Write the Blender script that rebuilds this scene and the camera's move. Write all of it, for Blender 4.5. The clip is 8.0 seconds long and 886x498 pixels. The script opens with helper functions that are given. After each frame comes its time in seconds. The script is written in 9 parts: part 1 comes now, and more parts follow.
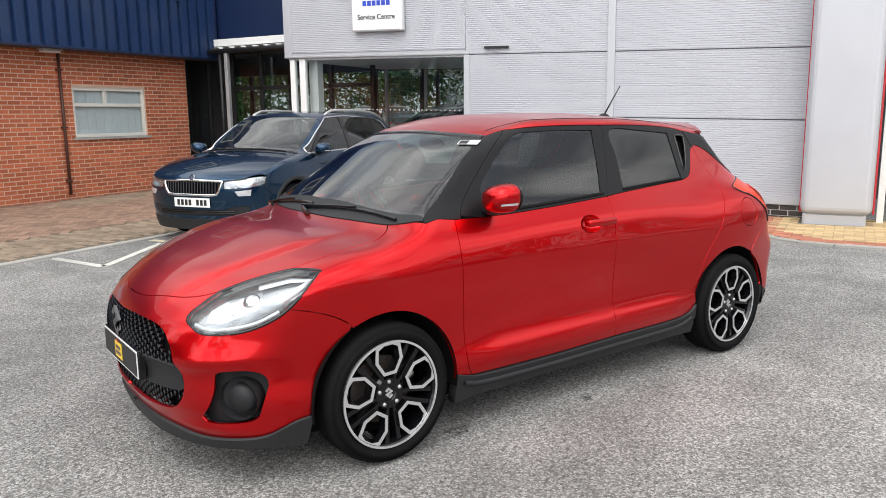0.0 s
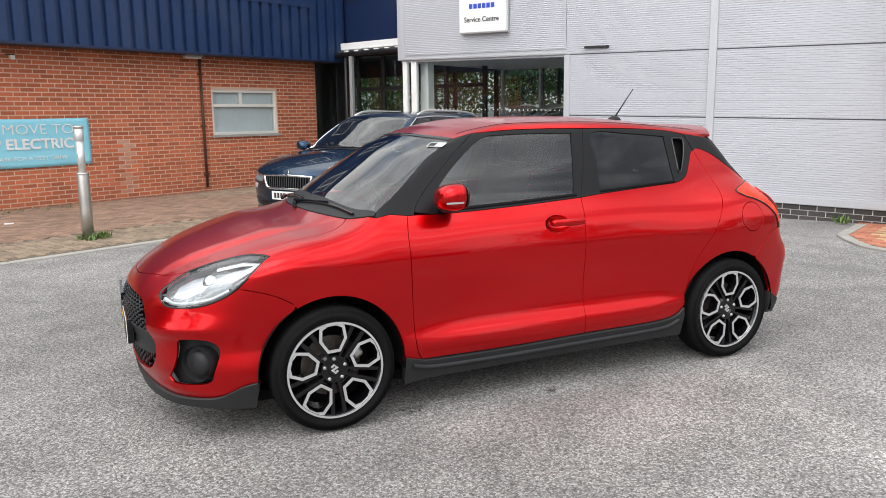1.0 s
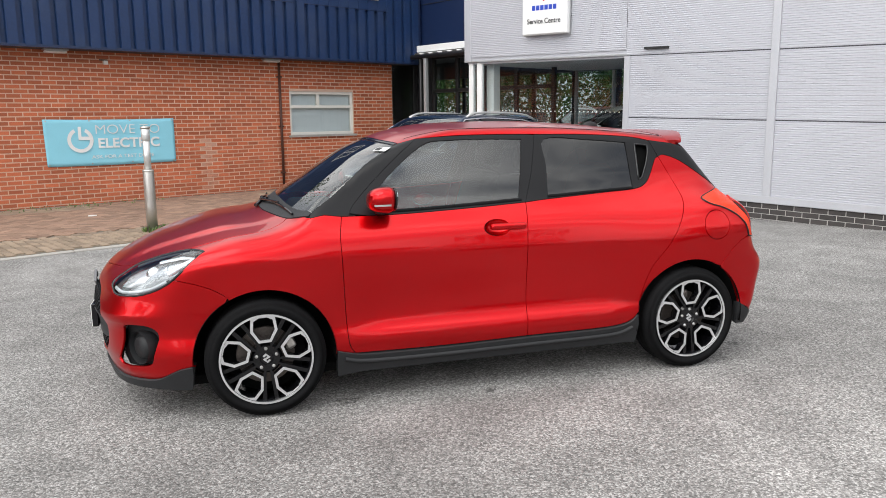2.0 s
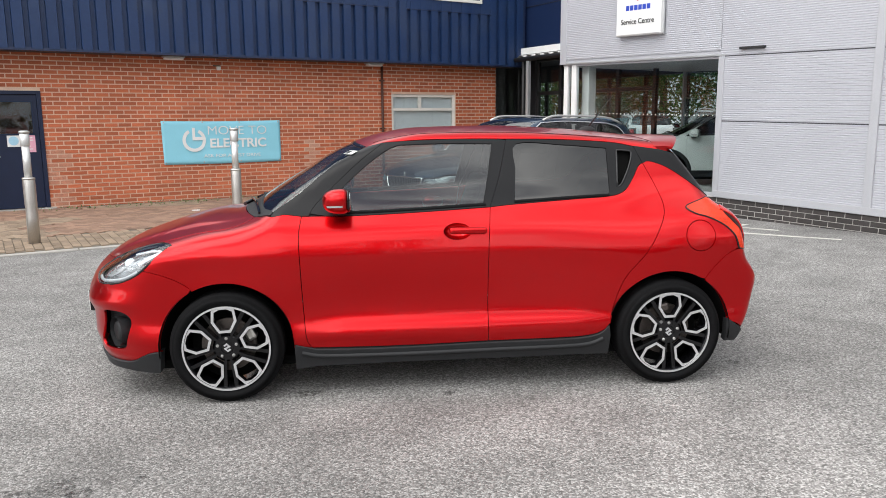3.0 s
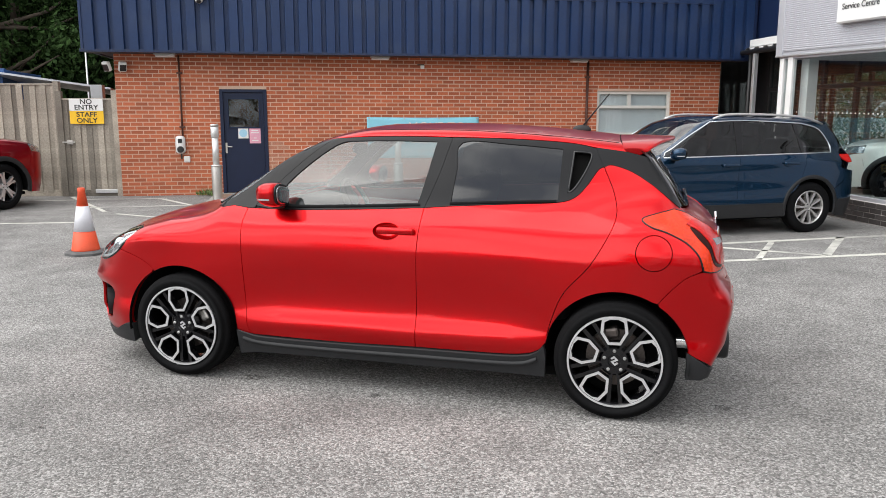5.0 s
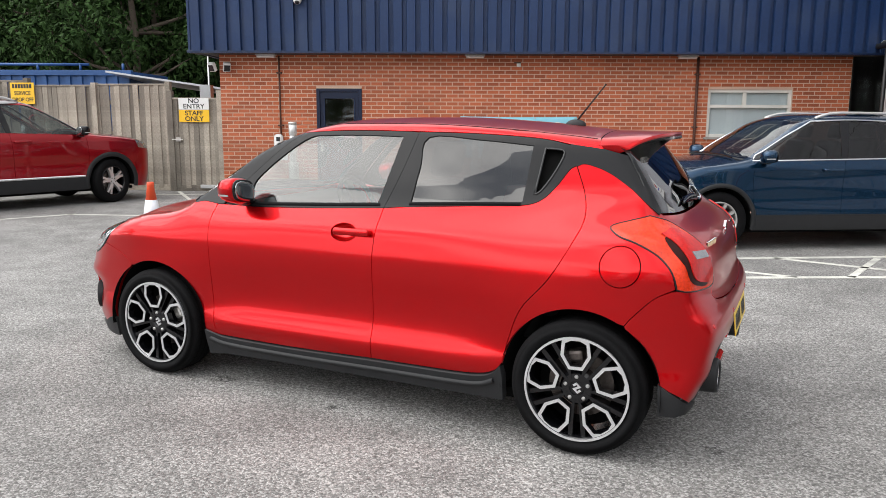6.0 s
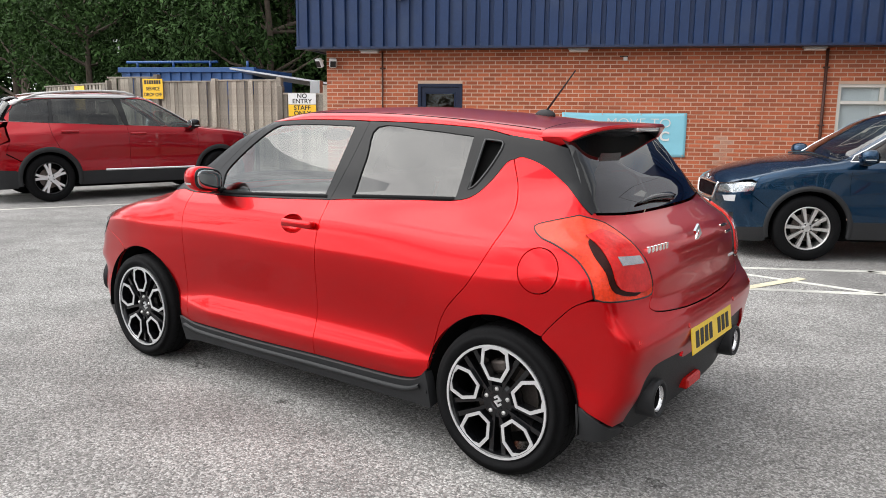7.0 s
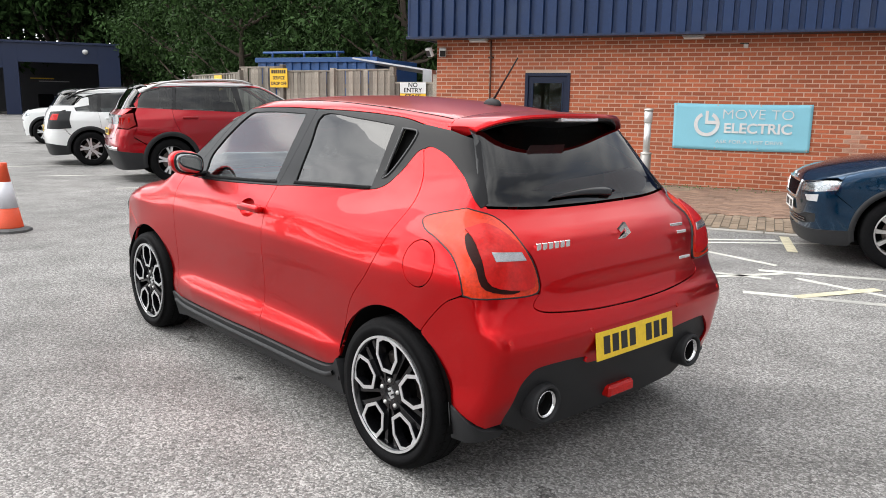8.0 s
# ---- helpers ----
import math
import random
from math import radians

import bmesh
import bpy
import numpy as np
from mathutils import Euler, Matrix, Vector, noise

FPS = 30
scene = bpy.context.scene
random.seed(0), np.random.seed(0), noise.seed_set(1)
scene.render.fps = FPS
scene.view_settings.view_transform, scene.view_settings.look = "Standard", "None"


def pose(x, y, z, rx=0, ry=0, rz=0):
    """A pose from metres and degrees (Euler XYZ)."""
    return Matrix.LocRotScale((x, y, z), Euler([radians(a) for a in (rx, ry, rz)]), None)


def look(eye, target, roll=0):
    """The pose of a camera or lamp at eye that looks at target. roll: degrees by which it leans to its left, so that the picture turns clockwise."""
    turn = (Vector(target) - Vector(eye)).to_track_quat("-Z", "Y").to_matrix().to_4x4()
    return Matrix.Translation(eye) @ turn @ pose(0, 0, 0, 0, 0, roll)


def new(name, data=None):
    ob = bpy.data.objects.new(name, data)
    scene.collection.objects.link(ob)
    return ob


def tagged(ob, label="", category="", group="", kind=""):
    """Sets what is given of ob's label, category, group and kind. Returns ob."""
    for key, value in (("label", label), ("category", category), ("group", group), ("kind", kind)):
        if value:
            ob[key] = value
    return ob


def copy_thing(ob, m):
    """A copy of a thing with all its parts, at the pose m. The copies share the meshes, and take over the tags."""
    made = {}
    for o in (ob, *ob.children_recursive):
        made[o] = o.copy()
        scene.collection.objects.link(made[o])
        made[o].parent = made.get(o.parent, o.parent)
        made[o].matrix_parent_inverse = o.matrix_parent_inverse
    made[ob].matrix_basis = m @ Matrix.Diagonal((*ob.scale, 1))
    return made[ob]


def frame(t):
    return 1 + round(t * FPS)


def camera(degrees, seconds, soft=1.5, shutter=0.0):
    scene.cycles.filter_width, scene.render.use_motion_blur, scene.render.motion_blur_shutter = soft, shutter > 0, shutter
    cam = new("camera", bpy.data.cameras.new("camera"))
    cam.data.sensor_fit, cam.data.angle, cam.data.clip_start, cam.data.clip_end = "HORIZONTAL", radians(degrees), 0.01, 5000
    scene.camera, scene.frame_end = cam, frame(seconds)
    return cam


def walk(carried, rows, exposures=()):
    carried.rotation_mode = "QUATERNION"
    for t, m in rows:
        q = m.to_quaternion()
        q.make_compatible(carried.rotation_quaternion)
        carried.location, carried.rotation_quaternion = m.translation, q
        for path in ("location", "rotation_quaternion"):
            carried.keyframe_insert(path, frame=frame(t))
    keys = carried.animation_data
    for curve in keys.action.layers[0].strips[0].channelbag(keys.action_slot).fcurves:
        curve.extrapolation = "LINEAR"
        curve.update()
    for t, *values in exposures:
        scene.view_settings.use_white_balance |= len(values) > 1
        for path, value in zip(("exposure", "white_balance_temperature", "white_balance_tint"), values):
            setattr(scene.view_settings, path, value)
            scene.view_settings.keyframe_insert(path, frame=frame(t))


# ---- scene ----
cam = camera(60.4, 8.0, soft=0.9)
PATH = [
    (0, (0.215, 0.068, 1.453), (1.952, 0.996, 1.105), -0.65),
    (0.5, (0.294, -0.417, 1.459), (1.912, 0.707, 1.115), -0.67),
    (1, (0.494, -0.879, 1.475), (2.007, 0.383, 1.126), -0.70),
    (1.5, (0.720, -1.223, 1.507), (2.159, 0.121, 1.157), -0.62),
    (1.7, (0.820, -1.402, 1.496), (2.213, -0.008, 1.148), -0.62),
    (2.8, (1.599, -2.111, 1.518), (2.684, -0.466, 1.174), -0.42),
    (3, (1.752, -2.254, 1.506), (2.772, -0.567, 1.167), -0.42),
    (3.5, (2.179, -2.515, 1.503), (3.006, -0.726, 1.166), -0.22),
    (4, (2.630, -2.723, 1.506), (3.289, -0.865, 1.172), -0.16),
    (4.5, (3.098, -2.825, 1.495), (3.573, -0.911, 1.160), 0.00),
    (5, (3.556, -2.764, 1.494), (3.890, -0.823, 1.152), 0.04),
    (5.2, (3.733, -2.755, 1.489), (4.025, -0.806, 1.146), 0.11),
    (6.3, (4.728, -2.408, 1.440), (4.605, -0.440, 1.102), 0.28),
    (6.5, (4.910, -2.383, 1.434), (4.733, -0.420, 1.095), 0.35),
    (7, (5.357, -2.195, 1.418), (4.968, -0.264, 1.071), 0.56),
    (7.5, (5.829, -2.003, 1.430), (5.233, -0.130, 1.062), 0.77),
    (8, (6.290, -1.867, 1.426), (5.525, -0.058, 1.048), 0.97),
]
EXPOSURES = ((0, 0.62), (4.5, 0.62), (6.5, 0.70), (8, 0.72))
walk(cam, [(t, look(eye, target, roll)) for t, eye, target, roll in PATH], exposures=EXPOSURES)

# ---- light ----
SUN_EL, SUN_AZ = 52.0, 190.0        # degrees; azimuth counted from +x towards +y
world = bpy.data.worlds.new("sky")
scene.world = world
world.use_nodes = True
wn, wl = world.node_tree.nodes, world.node_tree.links
wn.clear()
w_out, w_bg = wn.new("ShaderNodeOutputWorld"), wn.new("ShaderNodeBackground")
w_sky = wn.new("ShaderNodeTexSky")
w_sky.sky_type, w_sky.sun_disc = "NISHITA", False
w_sky.sun_elevation, w_sky.sun_rotation = radians(SUN_EL), radians(90 - SUN_AZ)
w_sky.dust_density, w_sky.air_density = 2.0, 1.0
w_geo, w_map = wn.new("ShaderNodeTexCoord"), wn.new("ShaderNodeMapping")
w_map.inputs["Scale"].default_value = (1.0, 1.0, 2.6)
w_noise, w_ramp, w_noise2 = wn.new("ShaderNodeTexNoise"), wn.new("ShaderNodeValToRGB"), wn.new("ShaderNodeTexNoise")
w_noise.inputs["Scale"].default_value, w_noise.inputs["Detail"].default_value = 2.3, 8
w_noise.inputs["Roughness"].default_value = 0.55
w_noise2.inputs["Scale"].default_value, w_noise2.inputs["Detail"].default_value = 2.6, 8
w_ramp.color_ramp.elements[0].position, w_ramp.color_ramp.elements[1].position = 0.22, 0.44
w_cloud = wn.new("ShaderNodeValToRGB")
w_cloud.color_ramp.elements[0].position, w_cloud.color_ramp.elements[1].position = 0.36, 0.66
w_cloud.color_ramp.elements[0].color = (4.6, 4.9, 5.5, 1)
w_cloud.color_ramp.elements[1].color = (16.0, 16.0, 15.8, 1)
w_mix = wn.new("ShaderNodeMixRGB")
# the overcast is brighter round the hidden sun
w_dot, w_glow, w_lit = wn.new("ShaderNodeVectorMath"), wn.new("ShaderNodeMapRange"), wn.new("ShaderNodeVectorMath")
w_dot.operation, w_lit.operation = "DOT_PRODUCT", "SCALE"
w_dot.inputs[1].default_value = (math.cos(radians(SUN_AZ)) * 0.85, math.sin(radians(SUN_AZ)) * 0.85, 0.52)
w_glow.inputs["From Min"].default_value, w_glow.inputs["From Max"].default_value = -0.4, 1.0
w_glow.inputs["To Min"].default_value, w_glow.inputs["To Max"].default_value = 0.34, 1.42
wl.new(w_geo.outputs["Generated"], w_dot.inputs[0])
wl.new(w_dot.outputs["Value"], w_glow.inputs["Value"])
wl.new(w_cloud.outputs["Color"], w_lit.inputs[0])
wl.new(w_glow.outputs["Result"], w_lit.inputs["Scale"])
wl.new(w_geo.outputs["Generated"], w_map.inputs["Vector"])
wl.new(w_map.outputs["Vector"], w_noise.inputs["Vector"])
wl.new(w_map.outputs["Vector"], w_noise2.inputs["Vector"])
wl.new(w_noise.outputs["Fac"], w_ramp.inputs["Fac"])
wl.new(w_noise2.outputs["Fac"], w_cloud.inputs["Fac"])
wl.new(w_ramp.outputs["Color"], w_mix.inputs["Fac"])
wl.new(w_sky.outputs["Color"], w_mix.inputs["Color1"])
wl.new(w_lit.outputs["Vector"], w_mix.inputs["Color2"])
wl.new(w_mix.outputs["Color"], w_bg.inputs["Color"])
wl.new(w_bg.outputs["Background"], w_out.inputs["Surface"])
w_bg.inputs["Strength"].default_value = 0.125
sun = new("sun", bpy.data.lights.new("sun", "SUN"))
sun.data.energy, sun.data.angle, sun.data.color = 1.0, radians(50), (1.0, 0.96, 0.9)
_sd = Vector((math.cos(radians(SUN_AZ)) * math.cos(radians(SUN_EL)), math.sin(radians(SUN_AZ)) * math.cos(radians(SUN_EL)), math.sin(radians(SUN_EL))))
sun.matrix_world = look(_sd * 50, (0, 0, 0))


# ---- materials ----
def mat(name, col, rough=0.6, metal=0.0, vary=0.12, scale=3.0, fine=90.0, bump=0.0, bump_scale=None, coat=0.0, rnd="", rnd_amt=0.25, spec=0.5, dirt=None, dirt_amt=0.3):
    """A procedural surface: base colour varied at two scales, optional relief, clear coat and per-piece variation."""
    m = bpy.data.materials.new(name)
    m.use_nodes = True
    n, l = m.node_tree.nodes, m.node_tree.links
    b = n["Principled BSDF"]
    b.inputs["Roughness"].default_value, b.inputs["Metallic"].default_value = rough, metal
    b.inputs["Coat Weight"].default_value, b.inputs["Coat Roughness"].default_value = coat, 0.03
    b.inputs["Specular IOR Level"].default_value = spec
    tc = n.new("ShaderNodeTexCoord")
    a, c = n.new("ShaderNodeTexNoise"), n.new("ShaderNodeTexNoise")
    a.inputs["Scale"].default_value, a.inputs["Detail"].default_value = scale, 5
    c.inputs["Scale"].default_value, c.inputs["Detail"].default_value = fine, 3
    l.new(tc.outputs["Object"], a.inputs["Vector"])
    l.new(tc.outputs["Object"], c.inputs["Vector"])
    add = n.new("ShaderNodeMath")
    add.operation = "ADD"
    l.new(a.outputs["Fac"], add.inputs[0])
    l.new(c.outputs["Fac"], add.inputs[1])
    mr = n.new("ShaderNodeMapRange")
    mr.inputs["From Min"].default_value, mr.inputs["From Max"].default_value = 0.6, 1.4
    mr.inputs["To Min"].default_value, mr.inputs["To Max"].default_value = 1 - vary, 1 + vary
    l.new(add.outputs[0], mr.inputs["Value"])
    val = mr.outputs["Result"]
    if rnd:
        o = n.new("ShaderNodeObjectInfo" if rnd == "object" else "ShaderNodeNewGeometry")
        r2 = n.new("ShaderNodeMapRange")
        r2.inputs["To Min"].default_value, r2.inputs["To Max"].default_value = 1 - rnd_amt, 1 + rnd_amt
        l.new(o.outputs["Random" if rnd == "object" else "Random Per Island"], r2.inputs["Value"])
        mu = n.new("ShaderNodeMath")
        mu.operation = "MULTIPLY"
        l.new(val, mu.inputs[0])
        l.new(r2.outputs["Result"], mu.inputs[1])
        val = mu.outputs[0]
    mix = n.new("ShaderNodeMixRGB")
    mix.blend_type = "MULTIPLY"
    mix.inputs["Fac"].default_value = 1
    mix.inputs["Color1"].default_value = (*col, 1)
    l.new(val, mix.inputs["Color2"])
    out = mix.outputs["Color"]
    if dirt:
        d = n.new("ShaderNodeTexNoise")
        d.inputs["Scale"].default_value, d.inputs["Detail"].default_value = 1.3, 8
        l.new(tc.outputs["Object"], d.inputs["Vector"])
        dr = n.new("ShaderNodeMapRange")
        dr.inputs["From Min"].default_value, dr.inputs["From Max"].default_value = 0.48, 0.68
        dr.inputs["To Max"].default_value = dirt_amt
        l.new(d.outputs["Fac"], dr.inputs["Value"])
        dm = n.new("ShaderNodeMixRGB")
        dm.inputs["Color2"].default_value = (*dirt, 1)
        l.new(dr.outputs["Result"], dm.inputs["Fac"])
        l.new(out, dm.inputs["Color1"])
        out = dm.outputs["Color"]
    l.new(out, b.inputs["Base Color"])
    if bump:
        bn, bt = n.new("ShaderNodeBump"), n.new("ShaderNodeTexNoise")
        bt.inputs["Scale"].default_value, bt.inputs["Detail"].default_value = bump_scale or fine, 4
        l.new(tc.outputs["Object"], bt.inputs["Vector"])
        bn.inputs["Strength"].default_value, bn.inputs["Distance"].default_value = bump, 0.01
        l.new(bt.outputs["Fac"], bn.inputs["Height"])
        l.new(bn.outputs["Normal"], b.inputs["Normal"])
    return m


def glass_mat(name, tint, r0=0.05, rough=0.0):
    """Thin tinted sheet glass: clear transmission through the tint, mirror reflection that grows to grazing angles from r0."""
    m = bpy.data.materials.new(name)
    m.use_nodes = True
    n, l = m.node_tree.nodes, m.node_tree.links
    n.clear()
    o, mx, tr, gl, lw, pw, mr = (n.new(k) for k in ("ShaderNodeOutputMaterial", "ShaderNodeMixShader", "ShaderNodeBsdfTransparent", "ShaderNodeBsdfGlossy", "ShaderNodeLayerWeight", "ShaderNodeMath", "ShaderNodeMapRange"))
    tr.inputs["Color"].default_value = (*tint, 1)
    gl.inputs["Roughness"].default_value = rough
    gl.inputs["Color"].default_value = (1, 1, 1, 1)
    lw.inputs["Blend"].default_value = 0.5
    pw.operation = "POWER"
    pw.inputs[1].default_value = 4.0
    mr.inputs["To Min"].default_value = r0
    l.new(lw.outputs["Facing"], pw.inputs[0])
    l.new(pw.outputs[0], mr.inputs["Value"])
    l.new(mr.outputs["Result"], mx.inputs[0])
    l.new(tr.outputs[0], mx.inputs[1])
    l.new(gl.outputs[0], mx.inputs[2])
    l.new(mx.outputs[0], o.inputs["Surface"])
    return m


def asphalt_mat():
    m = bpy.data.materials.new("worn_asphalt")
    m.use_nodes = True
    n, l = m.node_tree.nodes, m.node_tree.links
    b = n["Principled BSDF"]
    b.inputs["Roughness"].default_value = 0.88
    tc = n.new("ShaderNodeTexCoord")
    v = n.new("ShaderNodeTexVoronoi")
    v.inputs["Scale"].default_value = 125
    vr = n.new("ShaderNodeValToRGB")
    vr.color_ramp.elements[0].color, vr.color_ramp.elements[1].color = (0.140, 0.135, 0.130, 1), (0.40, 0.39, 0.377, 1)
    vr.color_ramp.elements[0].position, vr.color_ramp.elements[1].position = 0.12, 0.95
    e = vr.color_ramp.elements.new(0.55)
    e.color = (0.222, 0.214, 0.204, 1)
    sep = n.new("ShaderNodeSeparateColor")
    l.new(tc.outputs["Object"], v.inputs["Vector"])
    l.new(v.outputs["Color"], sep.inputs[0])
    l.new(sep.outputs[0], vr.inputs["Fac"])
    big, mid, dark = (n.new("ShaderNodeTexNoise") for _ in range(3))
    for t, s, d in ((big, 0.35, 6), (mid, 2.6, 8), (dark, 48.0, 4)):
        t.inputs["Scale"].default_value, t.inputs["Detail"].default_value = s, d
        l.new(tc.outputs["Object"], t.inputs["Vector"])
    m1, m2, m3 = (n.new("ShaderNodeMapRange") for _ in range(3))
    for r, t, f0, f1, t0, t1 in ((m1, big, 0.3, 0.7, 0.72, 1.24), (m2, mid, 0.3, 0.72, 0.78, 1.18), (m3, dark, 0.36, 0.5, 0.55, 1.0)):
        r.inputs["From Min"].default_value, r.inputs["From Max"].default_value = f0, f1
        r.inputs["To Min"].default_value, r.inputs["To Max"].default_value = t0, t1
        l.new(t.outputs["Fac"], r.inputs["Value"])
    p1, p2 = n.new("ShaderNodeMath"), n.new("ShaderNodeMath")
    p1.operation = p2.operation = "MULTIPLY"
    l.new(m1.outputs[0], p1.inputs[0])
    l.new(m2.outputs[0], p1.inputs[1])
    l.new(p1.outputs[0], p2.inputs[0])
    l.new(m3.outputs[0], p2.inputs[1])
    mx = n.new("ShaderNodeMixRGB")
    mx.blend_type, mx.inputs["Fac"].default_value = "MULTIPLY", 1
    l.new(vr.outputs["Color"], mx.inputs["Color1"])
    l.new(p2.outputs[0], mx.inputs["Color2"])
    l.new(mx.outputs["Color"], b.inputs["Base Color"])
    bn, ad = n.new("ShaderNodeBump"), n.new("ShaderNodeMath")
    ad.operation = "MULTIPLY_ADD"
    ad.inputs[1].default_value = 0.6
    l.new(dark.outputs["Fac"], ad.inputs[0])
    l.new(v.outputs["Distance"], ad.inputs[2])
    bn.inputs["Strength"].default_value, bn.inputs["Distance"].default_value = 0.7, 0.0045
    bn.invert = True
    l.new(ad.outputs[0], bn.inputs["Height"])
    l.new(bn.outputs["Normal"], b.inputs["Normal"])
    return m


M = {}
M["asphalt"] = asphalt_mat()
M["line"] = mat("worn_line_paint", (0.56, 0.55, 0.50), 0.8, vary=0.35, scale=14, fine=120, bump=0.3, dirt=(0.22, 0.215, 0.205), dirt_amt=0.9)
M["line_yellow"] = mat("worn_yellow_line_paint", (0.58, 0.53, 0.38), 0.8, vary=0.3, scale=14, fine=120, bump=0.3, dirt=(0.25, 0.23, 0.18), dirt_amt=0.6)
M["mortar"] = mat("mortar", (0.60, 0.43, 0.33), 0.9, vary=0.2, scale=2, bump=0.4)
M["brick"] = mat("red_brick", (0.42, 0.112, 0.048), 0.85, vary=0.22, scale=1.2, fine=60, bump=0.5, rnd="object", rnd_amt=0.24)
M["brick_s"] = mat("red_brick_joined", (0.42, 0.112, 0.048), 0.85, vary=0.22, scale=1.2, fine=60, bump=0.5, rnd="island", rnd_amt=0.24)
M["brick_dark"] = mat("dark_grey_brick", (0.046, 0.040, 0.038), 0.7, vary=0.25, scale=5, bump=0.4, rnd="object", rnd_amt=0.3)
M["mortar_grey"] = mat("grey_mortar", (0.60, 0.58, 0.55), 0.9, vary=0.15, bump=0.3)
M["paver"] = mat("paving_brick", (0.255, 0.160, 0.112), 0.88, vary=0.25, scale=1.5, fine=70, bump=0.5, rnd="object", rnd_amt=0.25)
M["paver_s"] = mat("paving_brick_joined", (0.255, 0.160, 0.112), 0.88, vary=0.25, scale=1.5, fine=70, bump=0.5, rnd="island", rnd_amt=0.25)
M["paver_yellow"] = mat("yellow_paving_brick", (0.50, 0.36, 0.19), 0.88, vary=0.2, scale=2, bump=0.4, rnd="island", rnd_amt=0.2)
M["paver_red"] = mat("red_paving_brick", (0.40, 0.15, 0.09), 0.88, vary=0.2, scale=2, bump=0.4, rnd="island", rnd_amt=0.2)
M["sand"] = mat("joint_sand", (0.13, 0.11, 0.085), 0.95, vary=0.3, scale=2, bump=0.5)
M["concrete"] = mat("concrete_edging", (0.35, 0.335, 0.31), 0.9, vary=0.2, scale=2.5, bump=0.5, dirt=(0.2, 0.19, 0.16), dirt_amt=0.5)
M["blue_clad"] = mat("dark_blue_cladding", (0.010, 0.029, 0.090), 0.44, vary=0.18, scale=1.5, fine=20, spec=0.35, dirt=(0.045, 0.062, 0.105), dirt_amt=0.3)
M["blue_panel"] = mat("dark_blue_panel", (0.006, 0.016, 0.056), 0.38, vary=0.1, scale=1.0)
M["navy"] = mat("navy_door_paint", (0.006, 0.013, 0.040), 0.45, vary=0.2, scale=4, spec=0.35)
M["black"] = mat("black_paint", (0.012, 0.012, 0.013), 0.5)
M["soffit"] = mat("dark_soffit", (0.05, 0.05, 0.055), 0.7)
M["silver"] = mat("silver_ribbed_cladding", (0.475, 0.48, 0.517), 0.5, metal=0.15, vary=0.06, scale=1.2, fine=30)
M["silver_flat"] = mat("silver_flat_sheet", (0.47, 0.475, 0.505), 0.4, metal=0.25, vary=0.06, scale=1.5)
M["white"] = mat("white_paint", (0.74, 0.74, 0.73), 0.45, vary=0.06)
M["frame_white"] = mat("white_plastic_frame", (0.70, 0.68, 0.63), 0.4, vary=0.08)
M["grey_frame"] = mat("grey_aluminium_frame", (0.42, 0.43, 0.44), 0.4, metal=0.4)
M["blind"] = mat("pale_blind", (0.62, 0.66, 0.68), 0.8, vary=0.06, scale=6)
M["steel"] = mat("brushed_steel", (0.52, 0.50, 0.47), 0.42, metal=0.9, vary=0.15, scale=6, fine=150, bump=0.05)
M["steel_pale"] = mat("pale_galvanised_steel", (0.66, 0.66, 0.65), 0.4, metal=0.6, vary=0.12, scale=8)
M["banner"] = mat("turquoise_vinyl", (0.25, 0.60, 0.73), 0.5, vary=0.05, scale=3, bump=0.08, bump_scale=6)
M["yellow_sign"] = mat("yellow_sign_sheet", (0.85, 0.50, 0.015), 0.45, vary=0.05)
M["red"] = mat("red_trim", (0.5, 0.02, 0.03), 0.4)
M["pink"] = mat("pink_paper", (0.72, 0.36, 0.46), 0.7)
M["skyblue"] = mat("light_blue_sticker", (0.35, 0.6, 0.75), 0.6)
M["blue_ink"] = mat("blue_ink", (0.02, 0.06, 0.45), 0.5)
M["cone_orange"] = mat("orange_cone_plastic", (0.72, 0.075, 0.02), 0.5, vary=0.1, scale=12, dirt=(0.25, 0.1, 0.06), dirt_amt=0.25)
M["cone_sleeve"] = mat("reflective_white_sleeve", (0.68, 0.68, 0.72), 0.35, vary=0.08, scale=14)
M["rubber"] = mat("black_rubber", (0.006, 0.006, 0.0065), 0.75, spec=0.10, vary=0.25, scale=10, fine=80, bump=0.2)
M["rubber_grey"] = mat("dusty_rubber", (0.10, 0.10, 0.10), 0.85, vary=0.2, scale=10)
M["wood"] = mat("weathered_fence_timber", (0.31, 0.272, 0.225), 0.88, vary=0.4, scale=4, fine=45, bump=0.5, rnd="object", rnd_amt=0.42, dirt=(0.12, 0.10, 0.085), dirt_amt=0.5)
M["container_blue"] = mat("blue_container_steel", (0.02, 0.08, 0.24), 0.5, vary=0.15)
M["pipe_brown"] = mat("red_brown_pipe_paint", (0.075, 0.028, 0.018), 0.6, vary=0.2, scale=5)
M["bark"] = mat("bark", (0.11, 0.085, 0.065), 0.9, vary=0.3, scale=8, bump=0.6)
M["leaf"] = mat("leaves", (0.032, 0.065, 0.018), 0.75, spec=0.12, vary=0.3, scale=0.9, fine=9, rnd="island", rnd_amt=0.55)
M["weed"] = mat("weed_leaves", (0.10, 0.16, 0.04), 0.6, vary=0.3, scale=9, rnd="island", rnd_amt=0.4)
# Dark colour stands in for the low light in rooms behind glass.
M["dark_room"] = mat("interior_shade_colour", (0.07, 0.07, 0.075), 0.8)
M["tile_floor"] = mat("pale_floor_tile", (0.60, 0.60, 0.59), 0.25, vary=0.08)
